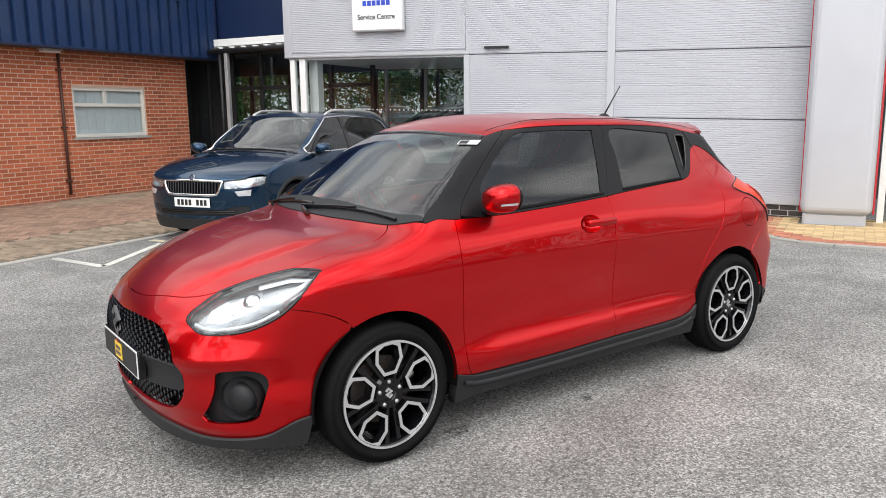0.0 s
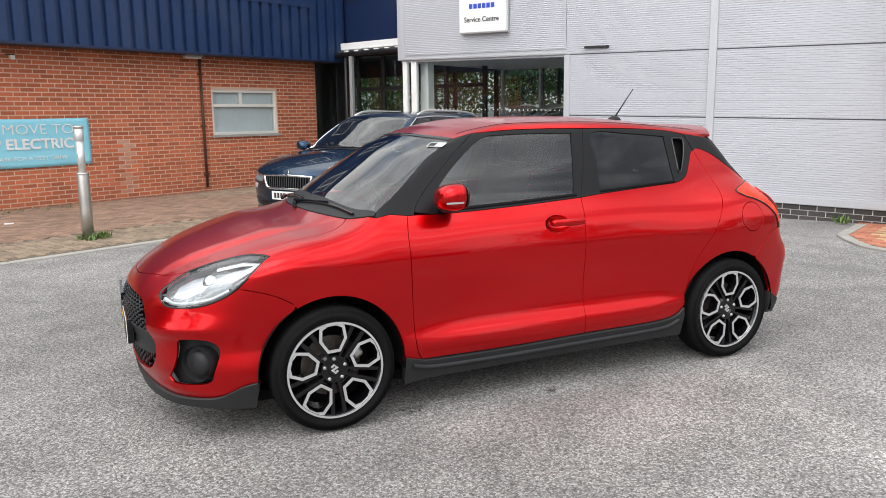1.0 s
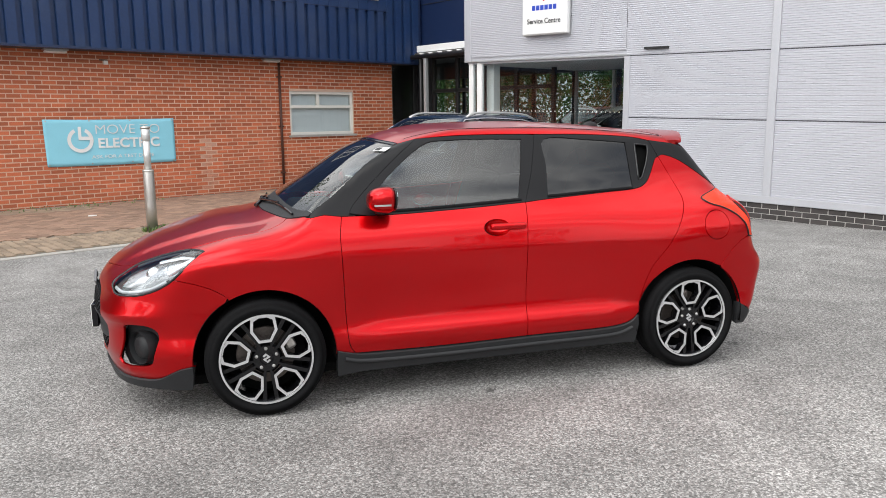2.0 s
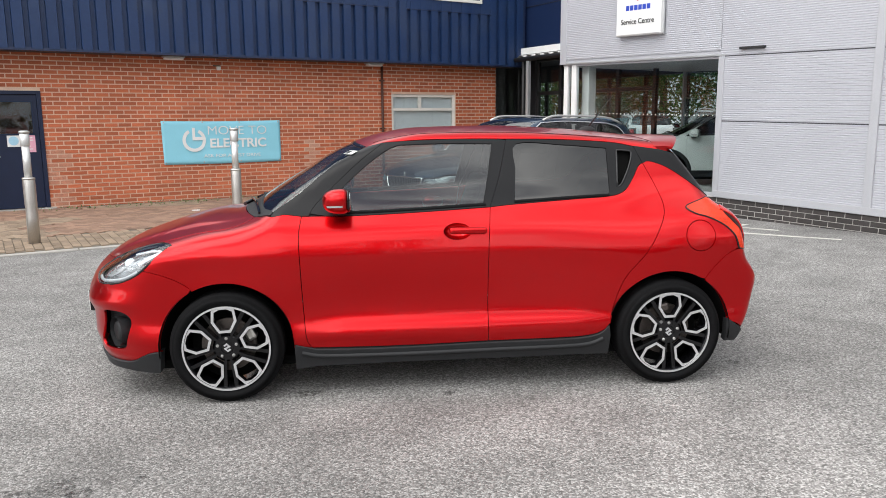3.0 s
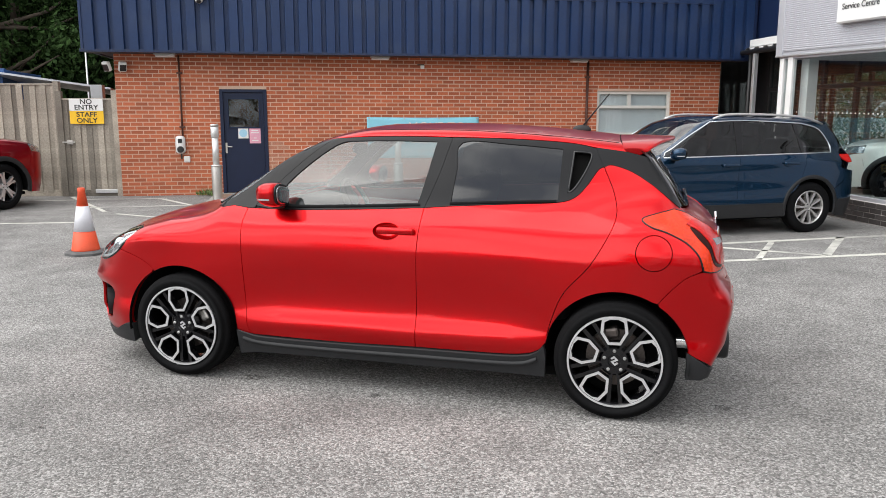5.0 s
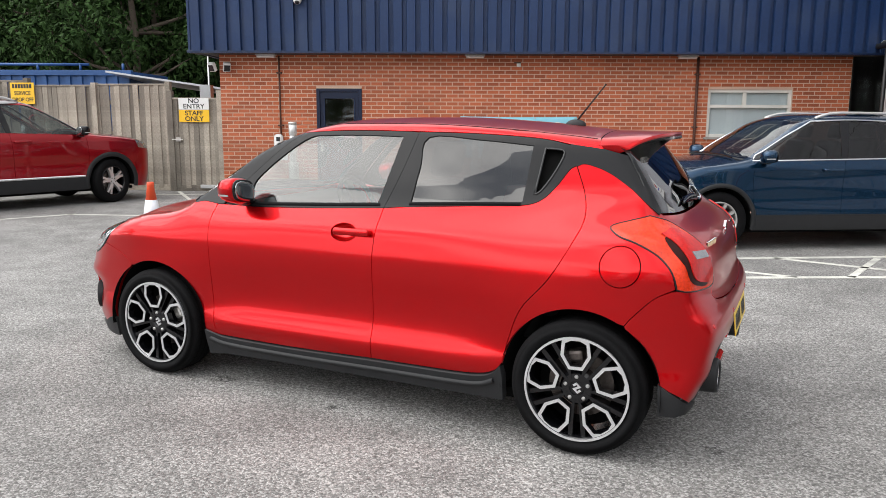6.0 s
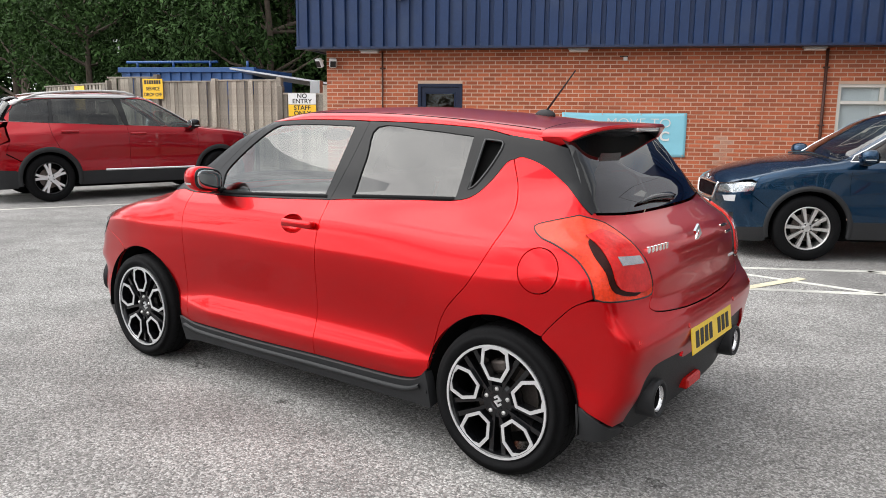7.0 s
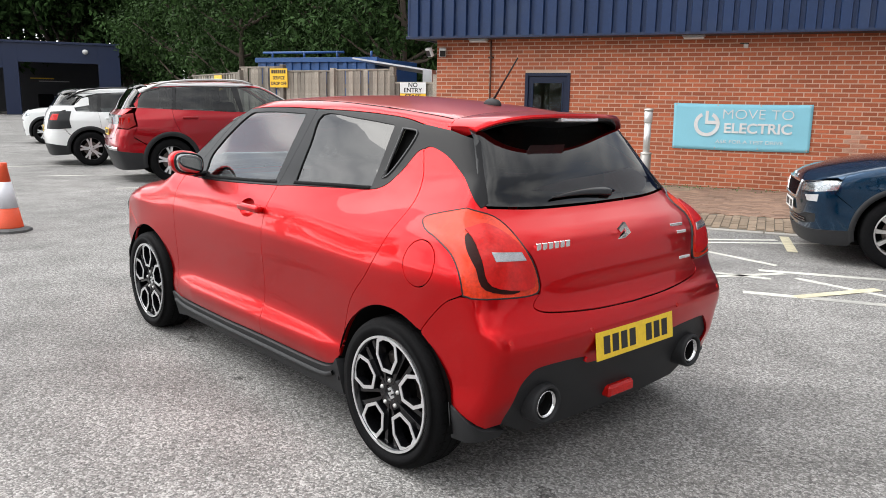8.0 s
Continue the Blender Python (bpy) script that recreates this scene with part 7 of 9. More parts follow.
    box("plate_border", (-0.258, 0.258, -0.005, -0.002, -0.057, 0.057), M["plate_white"], pf, label="white-edged dark dealer plate", m=mp, bevel=0)
    box("plate_face", (-0.25, 0.25, -0.007, -0.005, -0.050, 0.050), M["black"], pf, label="near-black dealer plate", m=mp, bevel=0)
    box("plate_badge", (-0.07, 0.035, -0.009, -0.007, -0.035, 0.035), M["plate_yellow"], pf, label="yellow badge with plain bars", m=mp, bevel=0)
    for z, w in ((0.012, 0.035), (-0.012, 0.035)):
        box("text_bar", (-0.0175 - w, -0.0175 + w, -0.0105, -0.009, z - 0.008, z + 0.008), M["bark"], pf, m=mp, bevel=0)
    box("badge_mark", (-0.028, -0.008, -0.0105, -0.009, 0.035, 0.05), M["red"], pf, m=mp, bevel=0)
    # fog lamp recess
    fo = b.panel("fog_surround", fog, (-0.85, -0.52, 0), M["car_plastic"], None, "black fog lamp surround", sides="LR", off=-0.05, gap=-0.03, lip=0)
    for o_, s in zip(fo, (1, -1)):
        c = fr(0.668, 0.378)
        m = Matrix.Translation((c[0] - 0.03, (c[1] - 0.022) * s, 0.378)) @ Matrix.Rotation(radians(38 * s), 4, "Z") @ Matrix.Rotation(radians(90), 4, "Y")
        bm = bmesh.new()
        ring_mesh(bm, [(0.082, 0.03), (0.078, -0.040), (0.071, -0.048), (0.063, -0.030), (0.052, 0.02), (0.001, 0.02)], 28)
        bm.transform(m @ Matrix.Rotation(radians(-90), 4, "X") @ Matrix.Rotation(math.pi, 4, "X"))
        part("lamp_shroud", bm, M["car_plastic"], o_, "black tube round the fog lamp", smooth=True)
        bm = bmesh.new()
        bmesh.ops.create_cone(bm, cap_ends=True, segments=28, radius1=0.052, radius2=0.052, depth=0.006, matrix=m @ Matrix.Translation((0, 0, -0.012)))
        part("lamp_lens", bm, M["car_black"], o_)
    # lower lip
    lipb = [q.copy() for q in lip_top] + [np.array((2.00, 0.0, 0.175)), np.array((1.96, 0.39, 0.172)), np.array((1.78, 0.655, 0.168)), np.array((1.585, 0.735, 0.165))]
    b.panel("front_splitter", lipb, D45, pla, None, "dark grey plastic front splitter", sides="M", off=0.013, lip=0.06, gap=0.0)
    # headlamps
    hl = [lamp_in] + lamp_low + TP(lamp_top[::-1])[1:-1]
    DL = (-0.62, -0.62, -0.48)
    ho = b.panel("headlamp", hl, DL, M["lamp_inner"], None, "clear headlamp with a silver bowl and black rim", sides="LR", off=-0.03, gap=-0.006, lip=0)
    b.panel("lens", hl, DL, M["lens"], {"L": ho[0], "R": ho[1]}, "clear lamp lens", sides="LR", off=-0.001, lip=0, gap=0.001, res=0.02)
    b.strip("lamp_edge", hl, 0.012, 0.0015, M["car_black"], {"L": ho[0], "R": ho[1]}, sides="LR", closed=True)
    up_ = [np.array(q) for q in ((1.80, 0.535, 0.757), (1.86, 0.50, 0.715), (1.90, 0.535, 0.668), (1.86, 0.61, 0.668), (1.78, 0.67, 0.70), (1.72, 0.66, 0.75), (1.76, 0.58, 0.775))]
    b.panel("reflector", up_, DL, M["lamp_clear"], {"L": ho[0], "R": ho[1]}, "bright lamp reflector", sides="LR", off=-0.028, lip=0.012)
    dl = [np.array(q) for q in spl([(1.925, 0.50, 0.662), (1.90, 0.575, 0.650), (1.84, 0.64, 0.655), (1.76, 0.695, 0.676), (1.68, 0.732, 0.715)], 4)]
    b.strip("daytime_strip", [S.cast(q + np.array((0.3, 0.3, 0.2)), (-0.65, -0.62, -0.43), 2.0)[0][0] - 0.012 * S.normal(q[None])[0] for q in dl], 0.018, 0.004, M["lamp_white"], {"L": ho[0], "R": ho[1]}, "white light strip", sides="LR")
    b.strip("lamp_wing", [S.cast(np.array(q) + np.array((0.3, 0.3, 0.2)), (-0.65, -0.62, -0.43), 2.0)[0][0] - 0.014 * S.normal(np.array(q)[None])[0] for q in ((1.66, 0.715, 0.745), (1.60, 0.73, 0.79), (1.54, 0.725, 0.83), (1.60, 0.67, 0.83), (1.70, 0.60, 0.80))], 0.028, 0.003, M["lamp_clear"], {"L": ho[0], "R": ho[1]}, "silver inner lamp blade", sides="LR")
    b.strip("lamp_brow", [S.cast(q + np.array((0.0, 0.0, 0.4)), (0.0, 0.0, -1.0), 2.0)[0][0] + np.array((0.012, 0.012, -0.012)) for q in TP(lamp_top)[2:-3]], 0.040, 0.002, M["car_black"], {"L": ho[0], "R": ho[1]}, "black upper lamp edge", sides="LR")
    for o_, s in zip(ho, (1, -1)):
        bm = bmesh.new()
        bmesh.ops.create_uvsphere(bm, u_segments=20, v_segments=12, radius=0.040, matrix=Matrix.Translation((1.735, 0.630 * s, 0.735)))
        part("projector", bm, M["chrome"], o_, "round projector lamp", smooth=True)
    # ---- rear
    LIFT = 0.018
    rr, RR = lambda y, z: b.rr(y, z + LIFT), lambda pts: b.rrs([(y, z + LIFT) for y, z in pts])
    lamp = [np.array(q) for q in spl([(-1.50, 0.665, 1.048), (-1.42, 0.705, 1.028), (-1.352, 0.738, 1.003), (-1.375, 0.752, 0.970), (-1.45, 0.765, 0.948), (-1.537, 0.768, 0.903), (-1.592, 0.778, 0.843), (-1.612, 0.777, 0.775)], 4)] + [np.array(q) for q in spl([(-1.612, 0.777, 0.770), (-1.678, 0.682, 0.762), (-1.716, 0.540, 0.760), (-1.720, 0.512, 0.793), (-1.705, 0.535, 0.878), (-1.66, 0.572, 0.958), (-1.59, 0.612, 1.018), (-1.50, 0.665, 1.048)], 4)][1:-1]
    DR = (0.72, -0.69, 0)
    la = b.panel("tail_lamp", lamp, DR, M["lamp_amber"], None, "wrap-round red tail lamp", sides="LR", off=0.004, lip=0.03, gap=0.0015, res=0.022)
    prs = {"L": la[0], "R": la[1]}
    b.panel("lamp_bowl", RR(spl([(0.66, 0.972), (0.712, 0.950), (0.740, 0.905), (0.748, 0.85), (0.730, 0.775), (0.60, 0.757), (0.58, 0.85), (0.60, 0.95), (0.66, 0.972)], 4))[:-1], DR, M["lamp_smoke"], prs, "dark smoked crescent in the lamp", sides="LR", off=0.006, lip=0.003, res=0.02)
    dn_ = np.array(DR) / np.linalg.norm(DR)
    on_ = list(S.cast(np.array(lamp) - dn_, np.tile(dn_, (len(lamp), 1)), 2.0)[0])
    b.strip("lamp_rim", on_, 0.007, 0.0050, M["car_black"], prs, "thin black lamp edge", sides="LR", closed=True)
    b.panel("lamp_body", RR(spl([(0.700, 0.966), (0.724, 0.875), (0.708, 0.787), (0.57, 0.762), (0.530, 0.79), (0.552, 0.885), (0.588, 0.955), (0.63, 0.982), (0.700, 0.966)], 4))[:-1], DR, M["lamp_red"], prs, "red main lamp body", sides="LR", off=0.011, lip=0.007, res=0.02)
    b.panel("reversing_lamp", RR(((0.688, 0.898), (0.572, 0.892), (0.560, 0.862), (0.684, 0.866))), DR, M["lamp_inner"], prs, "clear reversing lamp", sides="LR", off=0.014, lip=0.006, res=0.02)
    for z_ in (0.925, 0.945):
        b.strip("lamp_bar", [rr(y, z_) + np.array((-0.008, 0.008, 0)) for y in (0.685, 0.64, 0.60)], 0.005, 0.003, M["lamp_dark"], prs, sides="LR")
    b.panel("lamp_infill", RR(((0.60, 1.04), (0.57, 1.035), (0.60, 0.99), (0.64, 1.005), (0.655, 1.03))), DR, red, None, sides="LR", gap=0.0, lip=0)
    gate = RR(spl([(0.0, 1.012), (0.35, 1.016), (0.592, 1.032)], 4)) + RR(spl([(0.592, 1.032), (0.590, 1.0), (0.560, 0.94), (0.522, 0.86), (0.500, 0.775)], 4))[1:] + RR(spl([(0.505, 0.745), (0.535, 0.715), (0.535, 0.692), (0.47, 0.672), (0.25, 0.652), (0.0, 0.645)], 4))
    gate = gate + [q * np.array((1, -1, 1)) for q in gate[::-1][1:-1]]
    gt_ = b.panel("tailgate", gate, (1, 0, 0), red, res=0.03)[0]
    rg = RR(spl([(0.0, 1.018), (0.35, 1.022), (0.572, 1.036)], 4)) + RR(spl([(0.572, 1.036), (0.560, 1.09), (0.537, 1.15), (0.511, 1.21), (0.482, 1.275)], 4))[1:] + [rr(0.46, 1.33), rr(0.0, 1.345)]
    rg = rg + [q * np.array((1, -1, 1)) for q in rg[::-1][1:-1]]
    b.panel("rear_glass", rg, (1, 0, 0), M["glass_dark"], gt_, "dark tinted rear window", gap=0.001, lip=0.0, off=0.002)
    # rear wiper: one flat tapered blade
    bm = bmesh.new()
    rings = []
    for k in range(15):
        u = k / 14
        h_, d_ = 0.0035 + 0.019 * min(1.0, u * 14) * (1 - u) ** 0.75, 0.004 + 0.009 * (1 - u)
        c_ = rr(-0.14 + 0.39 * u, 1.043 + 0.010 * math.sin(math.pi * u)) + np.array((-0.012, 0, 0.008))
        rings.append([bm.verts.new(c_ + h_ * math.sin(g_) * np.array((0.55, 0, 0.84)) + d_ * math.cos(g_) * np.array((-0.84, 0, 0.55))) for g_ in [math.pi * j / 4 for j in range(8)]])
    for p, q in zip(rings, rings[1:]):
        for j in range(8):
            bm.faces.new((p[j], p[(j + 1) % 8], q[(j + 1) % 8], q[j]))
    bm.faces.new(rings[0][::-1])
    bm.faces.new(rings[-1])
    bmesh.ops.recalc_face_normals(bm, faces=bm.faces)
    part("rear_wiper", bm, M["car_black"], gt_, "black rear wiper", smooth=True)
    # badges (plain shapes)
    bm = bmesh.new()
    for s in (1, -1):
        prism(bm, [(px * s * 2.2, pz * s * 2.2) for px, pz in ((-0.019, 0.004), (0.002, 0.025), (0.019, 0.013), (0.012, 0.0065), (0.001, 0.0145), (-0.0045, 0.009), (0.009, -0.0015), (0.003, -0.0065))], 0.0, 0.010)
    c = rr(0.0, 0.90)
    bm.transform(Matrix.Translation((c[0] + 0.004, 0, 0.90 + LIFT)) @ Matrix.Rotation(radians(90), 4, "Z"))
    part("emblem", bm, M["chrome"], gt_, "chrome rear emblem")
    for i in range(6):
        y = 0.485 - i * 0.029
        c, z = rr(y, 0.903), 0.903 + LIFT
        box("badge_bar", (c[0] - 0.006, c[0] + 0.004, y - 0.011, y + 0.011, z - 0.014, z + 0.014), M["chrome"], gt_, bevel=0.002)
    for y, z, w in ((-0.40, 0.905, 0.048), (-0.42, 0.875, 0.036), (-0.43, 0.765, 0.042)):
        c, z = rr(y, z), z + LIFT
        box("badge_bar", (c[0] - 0.005, c[0] + 0.004, y - w, y + w, z - 0.007, z + 0.007), M["chrome"], gt_, bevel=0.002)
    box("release_recess", (rr(0.0, 0.655)[0] - 0.006, rr(0.0, 0.655)[0] + 0.02, -0.06, 0.06, 0.652, 0.668), M["cavity"], gt_)
    # bumper with dark lower insert
    gb_ = RR(spl([(0.0, 0.643), (0.25, 0.650), (0.47, 0.670), (0.535, 0.690), (0.537, 0.715), (0.507, 0.741)], 4))
    ins = b.rrs(spl([(0.0, 0.460), (0.27, 0.462), (0.30, 0.495), (0.53, 0.505), (0.595, 0.480), (0.638, 0.425), (0.652, 0.350), (0.66, 0.295)], 4))
    side_ = [np.array(q) for q in ((-1.65, 0.70, 0.29), (-1.60, 0.778, 0.345), (-1.565, 0.79, 0.372))]
    bmp = gb_ + [np.array(q) for q in ((-1.678, 0.682, 0.760), (-1.612, 0.777, 0.768))] + P(spl([(-1.60, 0.766), (-1.532, 0.730), (-1.449, 0.645), (-1.418, 0.605)], 4)) + P(arc(WR, WZ, AR, 122.5, 168))[1:] + side_[::-1] + ins[::-1] + b.rrs([(0.0, 0.465 + 0.02 * k) for k in range(1, 10)])
    b.panel("rear_bumper", bmp, (0.8, -0.6, 0), red, sides="M", gap=0.0012, res=0.03)
    insb = ins + [np.array(q) for q in ((-1.66, 0.60, 0.265), (-1.66, 0.50, 0.21), (-1.68, 0.25, 0.20), (-1.68, 0.0, 0.20))]
    df = b.panel("rear_diffuser", insb, (1, 0, 0), pla, None, "dark grey plastic rear diffuser", sides="M", off=-0.012, lip=0.05, gap=-0.003)[0]
    fin = [np.array(q) for q in ((-1.565, 0.79, 0.372), (-1.60, 0.778, 0.345), (-1.65, 0.70, 0.287), (-1.66, 0.60, 0.27), (-1.64, 0.60, 0.245), (-1.60, 0.72, 0.232), (-1.56, 0.765, 0.235))]
    b.panel("corner_trim", fin, (0.6, -0.8, 0), pla, None, "dark grey plastic corner trim", sides="LR", off=0.008, lip=0.04, gap=0.0)
    for s in (1, -1):
        bm = bmesh.new()
        seg = 28
        ring_mesh(bm, [(0.046, 0.20), (0.046, -0.035), (0.053, -0.045), (0.047, -0.045), (0.044, -0.03), (0.042, 0.10), (0.001, 0.10)], seg)
        bm.transform(Matrix.Translation((-1.722, 0.492 * s, 0.350)) @ Matrix.Rotation(radians(-90), 4, "Z"))
        xp_ = part("exhaust_pipe", bm, M["chrome"], root, "chrome exhaust tailpipe", smooth=True)
        # black inner sleeve darkens the inside of the chrome pipe
        bm = bmesh.new()
        ring_mesh(bm, [(0.043, -0.028), (0.040, -0.026), (0.038, 0.09), (0.001, 0.09)], seg)
        bm.transform(Matrix.Translation((-1.722, 0.492 * s, 0.350)) @ Matrix.Rotation(radians(-90), 4, "Z"))
        part("pipe_bore", bm, M["cavity"], xp_, "black sleeve inside the tailpipe", smooth=True)
        bm = bmesh.new()
        ring_mesh(bm, [(0.078, 0.06), (0.076, -0.020), (0.070, -0.032), (0.060, -0.030), (0.055, 0.0), (0.054, 0.08)], 28)
        bm.transform(Matrix.Translation((-1.742, 0.492 * s, 0.350)) @ Matrix.Rotation(radians(-90), 4, "Z"))
        part("pipe_surround", bm, pla, df, "dark grey plastic ring round the tailpipe", smooth=True)
    box("rear_fog_lamp", (-1.735, -1.66, -0.11, 0.06, 0.250, 0.300), M["lamp_red"], df, bevel=0.01, label="red rear fog lamp")
    mp = Matrix.Translation((rr(0.0, 0.51)[0] - 0.012, 0.006, 0.528)) @ pose(0, 0, 0, 0, 0, -90) @ pose(0, 0, 0, -7, 0, 0)
    bars_plate("number_plate", root, mp, 0.52, 0.111, M["plate_yellow"], 8, M["black"], "yellow rear number plate with plain dark bars")
    for s in (1, -1):
        for y, z in ((0.688, 0.60), (0.29, 0.585)):
            c, n_ = rr(y, z), S.normal(rr(y, z)[None])[0]
            bm = bmesh.new()
            m = Matrix.Translation((c[0], c[1] * s, c[2])) @ Vector((n_[0], n_[1] * s, n_[2])).to_track_quat("Z", "Y").to_matrix().to_4x4()
            bmesh.ops.create_cone(bm, cap_ends=True, segments=16, radius1=0.010, radius2=0.009, depth=0.003, matrix=m)
            part("parking_sensor", bm, M["lamp_red"], root)
    # screen sticker
    c = tp(0.545, 0.485)
    n_ = S.normal(c[None])[0]
    m = Matrix.Translation(Vector(c) + Vector(n_) * 0.002) @ Vector(n_).to_track_quat("Z", "X").to_matrix().to_4x4()
    box("sticker", (-0.022, 0.022, -0.055, 0.055, 0, 0.001), M["white"], wsg, label="white screen sticker", bevel=0, m=m)
    box("sticker_bar", (-0.018, 0.018, 0.002, 0.05, 0.001, 0.0015), M["black"], wsg, bevel=0, m=m)
    cabin_fit(b, 0.20, 0.72, 0.985, 0.70, 2, 0.42, M["cabin"], (0.10, -0.72))
    bm = bmesh.new()
    bmesh.ops.create_uvsphere(bm, u_segments=12, v_segments=8, radius=1, matrix=Matrix.Translation((0.42, 0.0, 1.30)) @ Matrix.Diagonal((0.02, 0.12, 0.035, 1)))
    part("inner_mirror", bm, M["cabin"], root, smooth=True)
    return root


red_hatchback()


def suv_shell(k):
    if k == "estate":       # compact blue SUV
        return Shell(
            top=((-2.3, 1.44), (-1.85, 1.50), (-1.5, 1.555), (-0.9, 1.59), (-0.3, 1.60), (0.05, 1.585), (0.30, 1.53), (0.62, 1.36), (0.90, 1.19), (1.02, 1.11), (1.20, 1.075), (1.55, 1.03), (1.85, 0.965), (2.05, 0.90), (2.2, 0.82), (2.35, 0.72)),
            front=((0.1, 2.08), (0.3, 2.15), (0.5, 2.19), (0.65, 2.205), (0.78, 2.19), (0.88, 2.14), (1.2, 2.0), (1.6, 1.8)),
            rear=((0.1, -2.05), (0.35, -2.14), (0.55, -2.18), (0.75, -2.17), (0.95, -2.16), (1.08, -2.12), (1.15, -2.06), (1.30, -1.98), (1.48, -1.87), (1.6, -1.78)),
            side=((0.1, 0.83), (0.25, 0.875), (0.45, 0.885), (0.60, 0.88), (0.75, 0.885), (0.95, 0.885), (1.03, 0.86), (1.10, 0.835), (1.25, 0.775), (1.45, 0.675), (1.6, 0.60)),
            plan=((-2.3, -0.06), (-1.9, -0.02), (-1.3, 0.0), (1.2, 0.0), (1.8, -0.03), (2.3, -0.10)),
            cabin=((-2.2, -0.12), (-1.6, -0.05), (-0.8, 0.0), (0.5, 0.0), (1.2, -0.02), (2.2, -0.02)),
            crown=((-2, 0.10), (0.2, 0.09), (0.9, 0.05), (1.3, 0.06), (2.1, 0.08)), bow=((-2, 0.0), (-0.2, 0.0), (0.3, 0.14), (0.9, 0.2), (1.4, 0.12), (2.1, 0.2)),
            flares=((1.32, 0.6, 0.5, 0.3, 0.025), (-1.32, 0.6, 0.5, 0.3, 0.025)), k_top=((-2, 0.08), (0.3, 0.07), (0.8, 0.05), (1.2, 0.08), (2.2, 0.12)),
            nose=(0.34, 3.0), tail=(0.20, 3.4), k_end=(0.2, 0.16), k_nose=0.08, k_tail=0.05, creases=((-2.0, 1.9, curve(((-2, 0.98), (0, 0.97), (2, 0.93))), 0.05, 0.012),))
    if k == "crossover":    # dark red SUV
        return Shell(
            top=((-2.4, 1.40), (-2.0, 1.48), (-1.6, 1.545), (-1.0, 1.60), (-0.4, 1.625), (0.0, 1.605), (0.30, 1.545), (0.62, 1.39), (0.95, 1.21), (1.08, 1.14), (1.25, 1.11), (1.6, 1.085), (1.95, 1.035), (2.12, 0.98), (2.25, 0.90), (2.4, 0.78)),
            front=((0.1, 2.10), (0.3, 2.17), (0.5, 2.21), (0.75, 2.22), (0.9, 2.20), (1.0, 2.15), (1.2, 2.0), (1.6, 1.8)),
            rear=((0.1, -2.08), (0.35, -2.18), (0.55, -2.24), (0.72, -2.22), (0.9, -2.16), (1.05, -2.14), (1.14, -2.06), (1.30, -1.96), (1.45, -1.84), (1.6, -1.74)),
            side=((0.1, 0.83), (0.25, 0.88), (0.45, 0.89), (0.62, 0.88), (0.8, 0.888), (0.98, 0.885), (1.06, 0.86), (1.13, 0.83), (1.28, 0.765), (1.45, 0.68), (1.62, 0.60)),
            plan=((-2.3, -0.07), (-1.9, -0.02), (-1.3, 0.0), (1.2, 0.0), (1.8, -0.03), (2.3, -0.10)),
            cabin=((-2.2, -0.14), (-1.6, -0.07), (-0.8, 0.0), (0.5, 0.0), (1.2, -0.02), (2.2, -0.02)),
            crown=((-2, 0.10), (0.2, 0.09), (0.9, 0.05), (1.3, 0.06), (2.1, 0.08)), bow=((-2, 0.0), (-0.2, 0.0), (0.3, 0.14), (0.9, 0.2), (1.4, 0.12), (2.1, 0.2)),
            flares=((1.34, 0.6, 0.5, 0.3, 0.025), (-1.34, 0.66, 0.5, 0.3, 0.035)), k_top=((-2, 0.08), (0.3, 0.07), (0.8, 0.05), (1.2, 0.08), (2.2, 0.12)),
            nose=(0.34, 3.0), tail=(0.22, 3.2), k_end=(0.2, 0.16), k_nose=0.08, k_tail=0.05)
    # small rounded crossover
    return Shell(
        top=((-2.2, 1.36), (-1.8, 1.42), (-1.4, 1.47), (-0.8, 1.51), (-0.2, 1.52), (0.15, 1.49), (0.42, 1.40), (0.75, 1.22), (0.98, 1.10), (1.12, 1.04), (1.30, 1.015), (1.6, 0.985), (1.85, 0.93), (2.0, 0.85), (2.15, 0.74)),
        front=((0.1, 1.92), (0.3, 1.99), (0.5, 2.02), (0.7, 2.03), (0.85, 2.0), (0.95, 1.95), (1.5, 1.7)),
        rear=((0.1, -1.98), (0.35, -2.06), (0.55, -2.10), (0.75, -2.08), (0.95, -2.04), (1.05, -2.0), (1.15, -1.92), (1.30, -1.82), (1.42, -1.72), (1.55, -1.62)),
        side=((0.1, 0.80), (0.25, 0.845), (0.45, 0.855), (0.65, 0.855), (0.85, 0.85), (0.96, 0.825), (1.04, 0.79), (1.2, 0.725), (1.38, 0.645), (1.5, 0.58)),
        plan=((-2.2, -0.08), (-1.8, -0.02), (-1.2, 0.0), (1.2, 0.0), (1.7, -0.03), (2.2, -0.10)),
        cabin=((-2.2, -0.14), (-1.6, -0.07), (-0.8, 0.0), (0.5, 0.0), (1.2, -0.02), (2.2, -0.02)),
        crown=((-2, 0.10), (0.2, 0.09), (0.9, 0.05), (1.3, 0.06), (2.1, 0.08)), bow=((-2, 0.0), (-0.2, 0.0), (0.3, 0.14), (0.9, 0.2), (1.4, 0.12), (2.1, 0.2)),
        flares=((1.28, 0.58, 0.5, 0.3, 0.025), (-1.28, 0.58, 0.5, 0.3, 0.03)), k_top=((-2, 0.09), (0.3, 0.08), (0.8, 0.05), (1.2, 0.10), (2.2, 0.16)),
        nose=(0.40, 2.8), tail=(0.24, 3.0), k_end=(0.24, 0.2), k_nose=0.12, k_tail=0.06)


